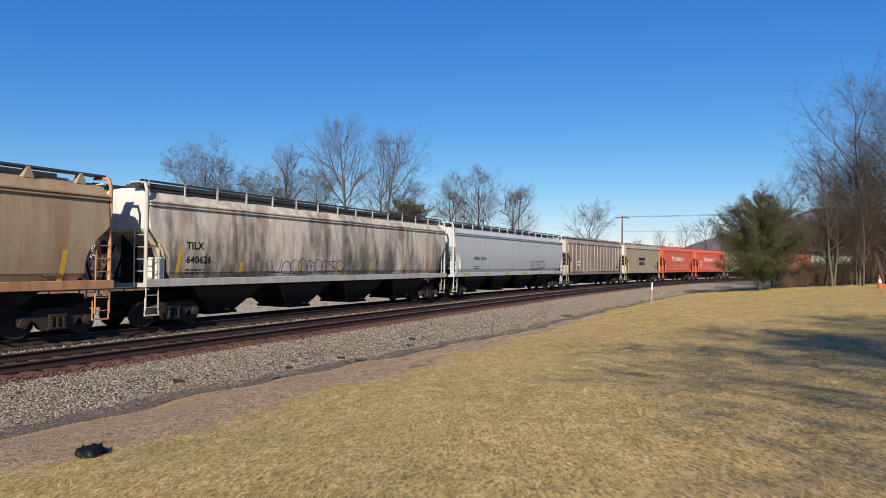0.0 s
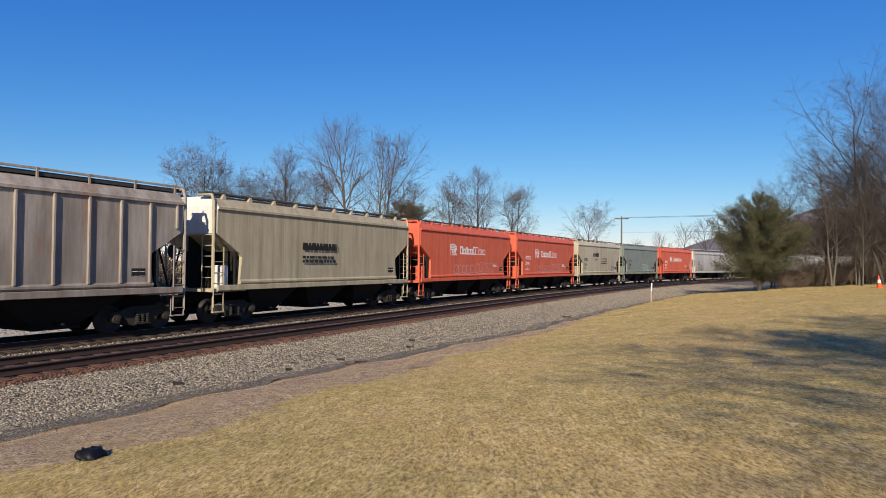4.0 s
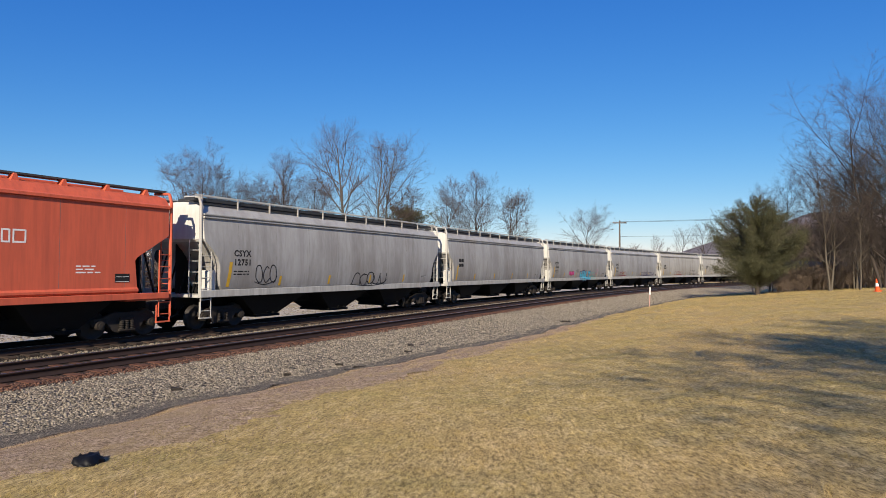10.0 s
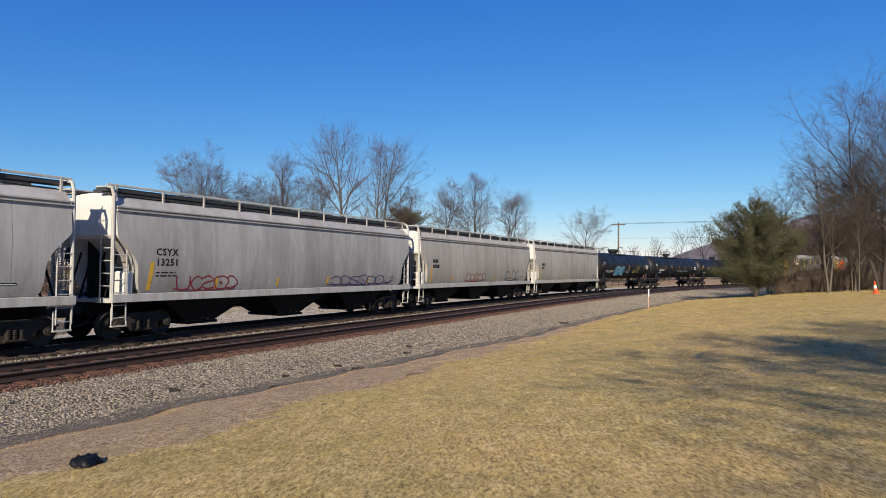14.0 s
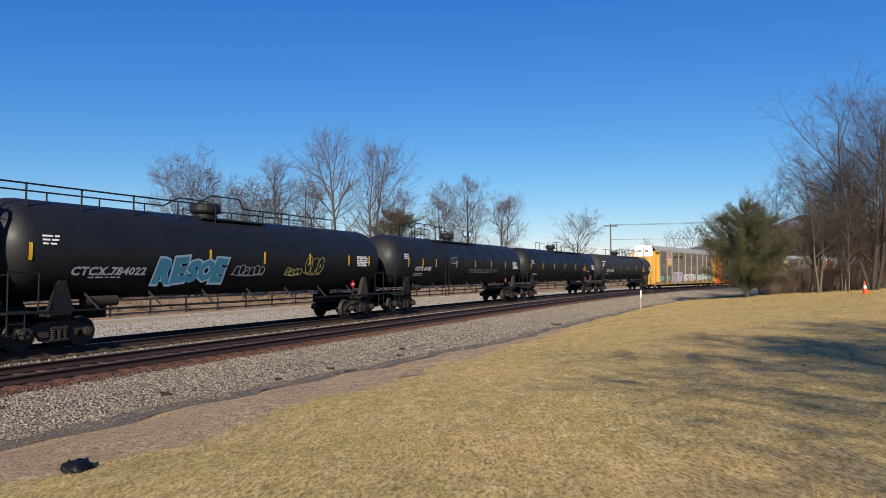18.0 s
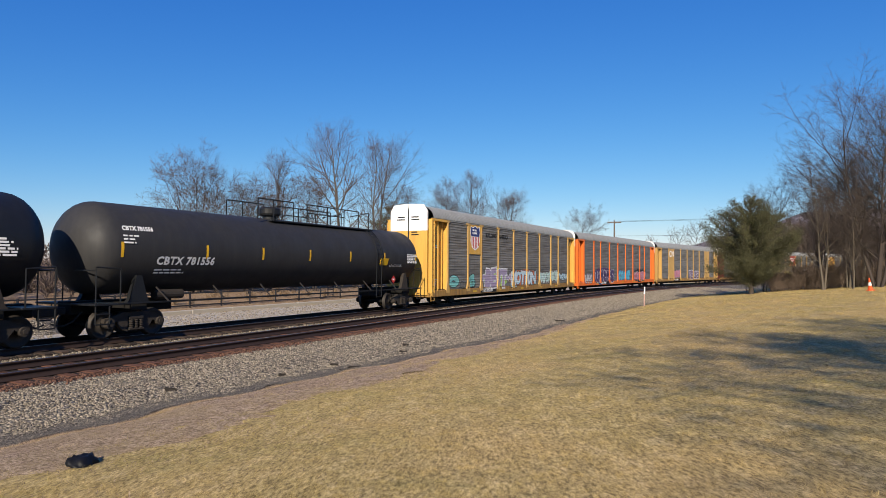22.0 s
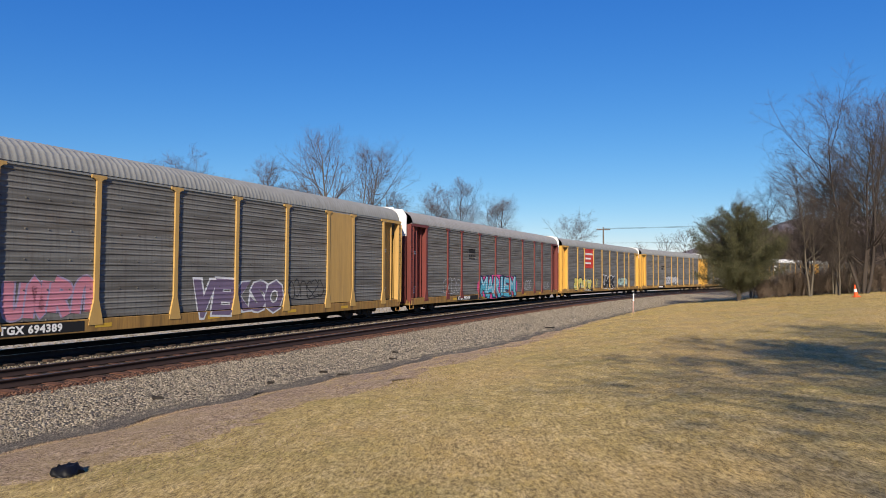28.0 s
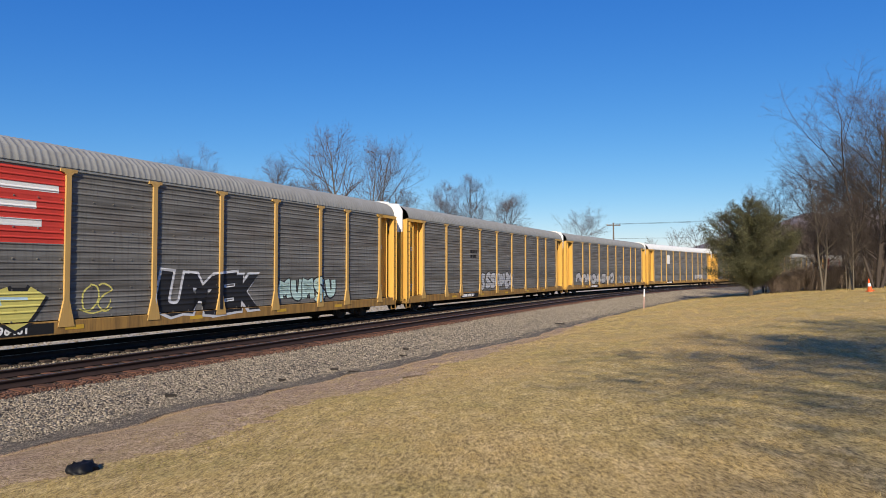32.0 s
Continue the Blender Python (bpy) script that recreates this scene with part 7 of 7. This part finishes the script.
    bars(c, -2.28, 3.05, 1.95, 1, DECALBLACK, -1.504, 0.36, 0.1, 5)
    lettering(c, "GROWING", 0.2, 2.72, 0.38, DECALBLACK, -1.504)
    bars(c, 0.2, 2.5, 1.8, 2, DECALBLACK, -1.504, 0.1, 0.06, 15)
    bars(c, -1.9, 2.7, 1.4, 1, DECALBLACK, -1.504, 0.08, 0.06, 16)
    bars(c, 3.3, 2.0, 1.3, 4, DECALBLACK, -1.504, 0.06, 0.06, 17)
    reflectors(c, [-5.6, -2.6, 0.6, 3.6, 6.0], 1.25, -1.59, 0.11, 0.55)
    c, L = house(8, green, "grey-green covered hopper car with graffiti on its sill", ("POTX", "4238"), True, DECALBLACK)
    graffiti(c, 0.2, 1.5, 2.6, 0.85, 7, None, spray["mint"], 31, -1.504, None, 0.04)
    reflectors(c, [-4, -1, 2.4, 5.2], 1.25, -1.59, 0.12, 0.6)
    bars(c, 3.8, 2.0, 1.0, 3, DECALBLACK, -1.504, 0.05, 0.06, 18)
    c, L = house(9, red, "orange-red covered hopper car with white emblem", ("POTX", "2674"), True, DECALWHITE)
    emblem(c)
    bars(c, 3.5, 2.2, 0.8, 3, DECALWHITE, -1.504, 0.04, 0.05, 4)
    graffiti(c, -0.9, 1.45, 0.7, 0.35, 2, None, spray["black"], 37, -1.504, None, 0.03)

    # 10 to 15: grey round-sided hoppers
    for k, a, b in ((10, "CSYX", "12751"), (11, "CSYX", "13118"), (12, "CSYX", "13046"), (13, "CSYX", "13251"), (14, "CSYX", "13030"), (15, "", "")):
        L = span(k)
        m = grey2 if k >= 14 else grey
        c = hopper(L, "round", "weathered %s covered hopper car%s" % ("warm grey" if k >= 14 else "grey", " with bright graffiti" if k == 12 else ""), (m, pale, white, walkway), 3, "rail", 1.2, 11)
        if k in (10, 12, 13):
            mark(c, L, a, b, DECALBLACK, 0.31, 2.05, 2.62, 0.33, low=1.2)
        else:
            on_side(bars(c, -L / 2 + 2.05, 2.62, 0.8, 2, DECALBLACK, 0, 0.2, 0.1, k), 1.2)
        end_print(c, L, DECALBLACK)
        reflectors(c, [-L / 2 + 1.82], 1.5, hgt=0.9, w=0.15, low=1.2, lean=0.1)
        reflectors(c, [-4.75, -1.6, 1.6, 4.75], 1.5, hgt=0.38, w=0.13, low=1.2, lean=0.04)
        tags = []
        if k == 10:
            tags += graffiti(c, -L / 2 + 3.2, 1.6, 1.1, 0.7, 3, None, spray["black"], 43, 0, None, 0.04)
            tags += graffiti(c, 0.2, 1.4, 2.8, 0.6, 5, None, spray["black"], 44, 0, None, 0.05)
        if k == 12:
            tags += graffiti(c, -3.5, 1.6, 1.25, 0.42, 3, spray["pink"], spray["wine"], 51, 0)
            tags.append(lettering(c, "555", -1.55, 1.92, 0.42, spray["black"], 0, 0.0, 1.0))
            tags += spray_word(c, "HALZ", -0.4, 1.25, 2.9, 0.75, spray["cyan"], spray["purple"], 52, 0, None, 0.06)
            tags.append(lettering(c, "pelaware???", 3.0, 1.27, 0.26, spray["teal"], 0, 0.0, 1.0))
            tags += graffiti(c, 2.5, 1.5, 1.3, 0.4, 3, None, spray["teal"], 53, 0, None, 0.05)
            tags.append(lettering(c, "555", 2.2, 1.85, 0.34, spray["black"], 0, 0.0, 1.0))
            tags += graffiti(c, 4.2, 1.75, 0.5, 0.5, 1, None, spray["rose"], 56, 0, None, 0.06)
        if k == 13:
            tags += graffiti(c, -6.4, 1.48, 2.6, 0.48, 5, None, spray["wine"], 61, 0, None, 0.05)
            tags += graffiti(c, 1.8, 1.5, 5.0, 0.42, 7, None, spray["purple"], 62, 0, None, 0.05)
        if k == 14:
            tags += graffiti(c, -2.8, 1.5, 3.0, 0.5, 5, None, spray["wine"], 63, 0, None, 0.05)
            tags += graffiti(c, 3.6, 1.5, 2.6, 0.7, 4, None, spray["black"], 64, 0, None, 0.05)
        on_side(tags, 1.2)
        TRAIN.append(c)

    # 16 to 19: black pressure tank cars
    for k, a, x in ((16, "CTCX 784022", 2.9), (17, "CGTX 64705", 3.45), (18, "", 3.2), (19, "CBTX 781556", 3.65)):
        # marks are set out from a point a little off the middle of each car
        L, off = {16: (18.87, 0.35), 17: (20.10, 0.925), 18: (20.56, 1.07), 19: (21.82, 0.495)}[k]
        c = tank_car(span(k), "long black pressure tank car" + (" with blue graffiti" if k == 16 else ""), "long" if k == 16 else "left" if k == 17 else "right", 1.47, TANKGREY if k == 19 else None, L / 2)
        if a:
            on_shell(lettering(c, a, -7.1 if k == 16 else -L / 2 + x, 0, 0.38 if k in (16, 19) else 0.31, DECALWHITE, 0, 0.016, 1.1), 2.1 if k == 16 else 2.3, 90)
        on_shell(bars(c, -L / 2 + x, 0, 1.2, 2, DECALWHITE, 0, 0.05, 0.06, k), 2.1)
        on_shell(bars(c, L / 2 - 2.75, 0, 1.1, 6, DECALWHITE, 0, 0.055, 0.03, k, "data_panel"), 2.9)
        on_shell(bars(c, -span(k) / 2 + 1.45 + off, 0, 0.55, 3, DECALWHITE, 0, 0.05, 0.06, k + 3), 3.15)
        if k == 19:
            on_shell(lettering(c, a, -span(k) / 2 + 1.45 + off, 0, 0.19, DECALWHITE, 0, 0.01, 1.0), 3.35, 90)
        if k >= 18:
            on_shell(lettering(c, "NON-ODORIZED", 6.9, 0, 0.17, DECALWHITE, 0), 2.28, 90)
            on_shell(moved(part("placard", box(0, 0.72, -0.005, 0.02, 0, 0.36), YELLOWTAPE, c, "yellow warning panel"), 6.0), 2.35)
        if k == 16:
            blue = spray_word(c, "RESOE", -4.2, -0.45, 2.9, 0.75, spray["azure"], spray["sky"], 71, 0, None, 0.07)
            for q in blue:
                on_shell(q, 2.32)
            for q in graffiti(c, -0.9, -0.3, 1.6, 0.4, 6, None, spray["pale"], 74, 0, None, 0.03) + graffiti(c, 2.0, -0.3, 1.0, 0.3, 4, None, spray["yellow"], 75, 0, None, 0.03) + graffiti(c, 3.2, -0.25, 1.2, 0.8, 3, None, spray["yellow"], 76, 0, None, 0.03):
                on_shell(q, 2.35)
        if k == 17:
            for q in graffiti(c, 0.4, 0, 5.0, 0.24, 14, None, spray["pale"], 72, 0, None, 0.022):
                on_shell(q, 2.2)
            for q in graffiti(c, -2.3, 0, 0.8, 0.4, 2, None, spray["pale"], 73, 0, None, 0.025):
                on_shell(q, 2.75)
        for q in c.children:
            if q.name.split(".")[0] in ("dome_platform", "valve_housing", "railing", "ladder", "reflector", "lettering", "small_print", "graffiti", "placard"):
                q.location.x -= 0.1 if k == 18 and q.name.split(".")[0] in ("dome_platform", "valve_housing", "railing") else off
        TRAIN.append(c)

    # 20 on: enclosed car carriers
    yellow = paint("rack_yellow", (0.63, 0.36, 0.075), (0.25, 0.13, 0.04), 0.35, 0.12)
    dulldeck = paint("dull_yellow_deck", (0.36, 0.205, 0.058), (0.085, 0.052, 0.03), 0.85, 0.55)
    orange = paint("rack_orange", (0.70, 0.155, 0.025), (0.28, 0.08, 0.03), 0.35, 0.08)
    maroon = paint("rack_maroon", (0.17, 0.043, 0.038), (0.07, 0.03, 0.026), 0.5)
    tanpost = paint("post_tan", (0.50, 0.31, 0.10), (0.2, 0.12, 0.06), 0.4, 0.1)
    whiteroof = paint("white_roof", (0.66, 0.66, 0.64), (0.35, 0.34, 0.32), 0.3)
    paleroof = paint("pale_roof", (0.29, 0.28, 0.265), (0.17, 0.155, 0.13), 0.4)
    redsign = plain("sign_red", (0.55, 0.05, 0.035), 0.6, 0, 5, 0.2)
    navy = plain("shield_navy", (0.03, 0.045, 0.16), 0.5, 0, 10, 0.2)
    shred = plain("shield_red", (0.5, 0.05, 0.05), 0.5, 0, 10, 0.2)
    Y = -1.545
    kinds = {20: ("yellow car carrier with a shield emblem and graffiti", yellow, dulldeck), 21: ("orange car carrier with large purple graffiti", orange, orange), 22: ("golden-yellow car carrier with solid end panels", tanpost, dulldeck),
             23: ("maroon car carrier with pink and blue graffiti", maroon, dulldeck), 24: ("yellow car carrier with a red company panel", yellow, dulldeck), 25: ("yellow-ended car carrier with grey side panels", yellow, dulldeck),
             26: ("yellow car carrier with white graffiti", yellow, dulldeck), 27: ("golden car carrier with a white roof", yellow, dulldeck), 28: ("yellow car carrier behind the cedar", yellow, dulldeck),
             29: ("yellow car carrier beyond the wood", yellow, dulldeck), 30: ("maroon car carrier beyond the wood", maroon, dulldeck)}
    for k in range(20, 31):
        label, steel, deck = kinds[k]
        L = span(k)
        c, xs = autorack(L, label, steel, deck, 0.75, (1, 7) if k == 22 else (), tanpost if steel is yellow else None, whiteroof if k == 27 else paleroof if k == 23 else None)
        TRAIN.append(c)
        board = part("number_board", box(-7.2 if k != 23 else -7.85, -4.6, -1.566, -1.55, 0.57, 0.86), DECALBLACK, c)
        number = {20: "TTGX 852551", 21: "BNSF 303121", 22: "TTGX 694389", 23: "TTGX 982439", 24: "TTGX 996481"}.get(k)
        if number:
            lettering(board, number, -7.12 if k != 23 else -7.72, 0.625, 0.29, DECALWHITE, -1.569, 0.012, 1.1)
        else:
            bars(board, -7.0, 0.63, 2.2, 1, DECALWHITE, -1.569, 0.17, 0.05, k, "stencil_bars")
        reflectors(c, [-8.1, -4.0, 0.3, 4.6, 8.4], 0.64, -1.566, 0.12, 0.55)
        spots = []

        def tag(*a, **kw):
            spots.extend(graffiti(c, *a, **kw))

        G = 0
        if k == 20:
            part("emblem_panel", box(xs[1] + 0.08, xs[2] - 0.08, -1.56, -1.52, 3.14, 5.06), steel, c)
            cx = -8.12
            sh = [(-0.52, 4.72), (-0.28, 4.66), (0, 4.76), (0.28, 4.66), (0.52, 4.72), (0.60, 4.45), (0.52, 4.2), (0.56, 3.95), (0.40, 3.62), (0, 3.45), (-0.40, 3.62), (-0.56, 3.95), (-0.52, 4.2), (-0.60, 4.45)]

            def shield(pts, y, name, mat, text=""):
                bm = bmesh.new()
                bm.faces.new([bm.verts.new((cx + x * 1.15, y, 4.2 + (z - 4.1) * 1.18)) for x, z in pts])
                part(name, bm, mat, c, text)

            shield([(x * 1.1, 4.1 + (z - 4.1) * 1.07) for x, z in sh], -1.565, "emblem", DECALWHITE, "red, white and navy shield emblem")
            shield(sh[:7] + sh[12:], -1.570, "emblem", navy)
            for q in range(5):
                x = -0.42 + q * 0.21
                lo = 3.50 + 0.25 * (abs(x) / 0.5) ** 2
                shield([(x - 0.055, lo), (x + 0.055, lo), (x + 0.055, 4.18), (x - 0.055, 4.18)], -1.570, "emblem_stripe", shred)
            bars(c, cx - 0.42, 4.66, 0.84, 2, DECALWHITE, -1.574, 0.12, 0.07, 3)
            spots += [lettering(c, "BUILDING", -6.35, 4.36, 0.39, DECALBLACK, 0, 0.024, 1.05), lettering(c, "AMERICA", -4.04, 4.36, 0.39, DECALBLACK, 0, 0.024, 1.0)]
            tag(-11.8, 0.95, 1.5, 0.85, 1, spray["teal"], spray["black"], 81, G, None, 0.05, None, spray["white"])
            tag(-10.2, 0.95, 2.2, 0.45, 5, None, spray["black"], 87, G, None, 0.05)
            tag(-8.9, 0.95, 1.0, 0.9, 1, spray["teal"], spray["black"], 88, G, None, 0.05)
            spots += spray_word(c, "BEST", -6.3, 1.0, 3.5, 1.1, spray["lilac"], spray["white"], 82, G, spray["lime"], 0.09)
            tag(-7.0, 1.1, 0.8, 0.75, 1, spray["lilac"], spray["white"], 89, G, None, 0.05)
            tag(-3.0, 1.25, 1.1, 0.55, 1, spray["lilac"], spray["white"], 90, G, None, 0.05)
            spots += spray_word(c, "MOTI0N", -1.75, 1.0, 5.1, 1.0, spray["sky"], spray["black"], 83, G, spray["rust"], 0.05, 0.06, 0.12, spray["white"])
            tag(4.1, 1.0, 4.9, 1.05, 6, spray["mint"], spray["white"], 84, G, None, 0.04, None, spray["black"])
            tag(9.2, 1.15, 2.5, 0.65, 5, spray["sky"], spray["black"], 85, G, None, 0.03)
        if k == 21:
            spots += spray_word(c, "BANS", -11.75, 0.85, 2.1, 0.75, spray["pale"], spray["purple"], 91, G, None, 0.05)
            tag(-8.6, 0.7, 5.6, 1.45, 5, spray["purple"], spray["white"], 92, G, spray["purple"], 0.06)
            tag(-1.2, 0.9, 4.2, 1.2, 5, spray["cyan"], spray["blue"], 93, G, None, 0.06)
            tag(4.9, 0.8, 4.6, 1.25, 6, spray["rose"], spray["pale"], 94, G, spray["black"], 0.05)
        if k == 22:
            bm = bmesh.new()
            stroke(bm, [(-7.2, 4.7), (-7.75, 4.72), (-7.9, 4.5), (-7.9, 4.25), (-7.75, 4.05), (-7.2, 4.07)], 0.17, 0)
            stroke(bm, [(-7.0, 4.02), (-7.0, 4.68), (-6.9, 4.72), (-6.45, 4.06), (-6.35, 4.1), (-6.35, 4.76)], 0.17, 0)
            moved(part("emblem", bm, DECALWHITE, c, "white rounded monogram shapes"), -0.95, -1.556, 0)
            tag(-7.0, 0.95, 2.6, 1.2, 4, spray["rose"], spray["lilac"], 95, G, None, 0.05)
            spots += spray_word(c, "VEKSO", -0.6, 0.88, 4.6, 1.05, spray["plum"], spray["white"], 96, G, None, 0.07)
            tag(4.4, 1.2, 2.4, 0.8, 6, None, spray["black"], 97, G, None, 0.04)
        if k == 23:
            spots += [bars(c, -5.9, 3.72, 1.0, 1, DECALBLACK, 0, 0.28, 0.05, 2, broken=False), bars(c, -5.95, 3.48, 1.3, 2, DECALBLACK, 0, 0.12, 0.07, 12)]
            spots.append(bars(c, -6.9, 3.95, 0.95, 4, DECALBLACK, 0, 0.03, 0.045, 2, broken=False))
            spots += spray_word(c, "MARIEM", -4.1, 0.72, 6.7, 1.35, spray["cyan"], spray["navy"], 101, G, spray["pink"], 0.12, 0.05, 0.12, spray["sky"])
            tag(4.6, 1.1, 1.7, 0.7, 4, None, spray["pale"], 102, G, None, 0.05)
            tag(-9.8, 1.1, 2.4, 0.9, 4, None, spray["pale"], 103, G, None, 0.03)
            tag(9.4, 1.1, 1.6, 0.5, 4, None, spray["pale"], 104, G, None, 0.03)
        if k == 24:
            bm = bmesh.new()
            bm.faces.new([bm.verts.new(p) for p in ((-7.02, 0, 3.02), (-4.33, 0, 3.02), (-4.33, 0, 5.04), (-7.02, 0, 5.04))])
            spots.append(part("company_panel", bm, redsign, c, "red company panel painted on the ribs"))
            for q, w in ((0, 2.25), (1, 1.65), (2, 1.8)):
                b2 = bars(c, -6.75, 4.42 - q * 0.48, w, 1, DECALWHITE, -0.003, 0.20, 0.05, 30 + q, broken=False)
                spots.append(b2)
            tag(-10.4, 0.7, 5.2, 1.35, 4, spray["yellow"], spray["black"], 111, G, None, 0.09, None, spray["sky"])
            tag(-3.8, 1.1, 0.9, 0.85, 2, None, spray["yellow"], 112, G, None, 0.05)
            spots += spray_word(c, "UMEK", -1.1, 0.95, 4.4, 1.15, spray["black"], spray["white"], 113, G, None, 0.08)
            tag(4.4, 0.95, 3.8, 1.1, 5, spray["mint"], spray["black"], 114, G, None, 0.06)
        if k == 25:
            spots.append(bars(c, -5.7, 3.45, 1.0, 2, DECALBLACK, 0, 0.2, 0.1, 2))
            tag(-4.4, 1.0, 6.0, 1.2, 7, spray["pale"], spray["black"], 115, G, None, 0.06)
        if k == 26:
            tag(-11.2, 0.9, 11.8, 1.2, 8, spray["pale"], spray["black"], 116, G, None, 0.09)
            tag(2.4, 0.95, 4.8, 0.8, 8, None, spray["pale"], 117, G, None, 0.06)
        if k == 27:
            bars(c, -7.2, 3.3, 1.4, 1, DECALWHITE, -1.57, 1.2, 0.1, 2, broken=False)
            tag(5.5, 1.0, 3.6, 0.8, 5, spray["pale"], spray["black"], 118, G, None, 0.06)
        on_rack(spots, [q for n_, q in enumerate(xs) if not (k == 24 and n_ == 2)] if k != 22 else [])


fleet()


def travelled(t):
    """Metres that the train has gone at t, counted from 16 s."""
    u = t - 16.0
    return 14.548 * u - 0.000812 * u * u + 0.000136 * u ** 3


def motions():
    times = [0.8 * k for k in range(41)]
    for k, car in enumerate(TRAIN):
        mid, half = (COUPLINGS[k] + COUPLINGS[k + 1]) / 2, span(k) * 0.36
        rows = []
        for t in times:
            s = mid - travelled(t)
            (xa, ya, _), (xb, yb, _) = on_line(s - half), on_line(s + half)
            rows.append((t, pose(float(xa + xb) / 2, float(ya + yb) / 2, 0.0, 0, 0, math.degrees(math.atan2(float(yb - ya), float(xb - xa))))))
        walk(car, rows)


motions()
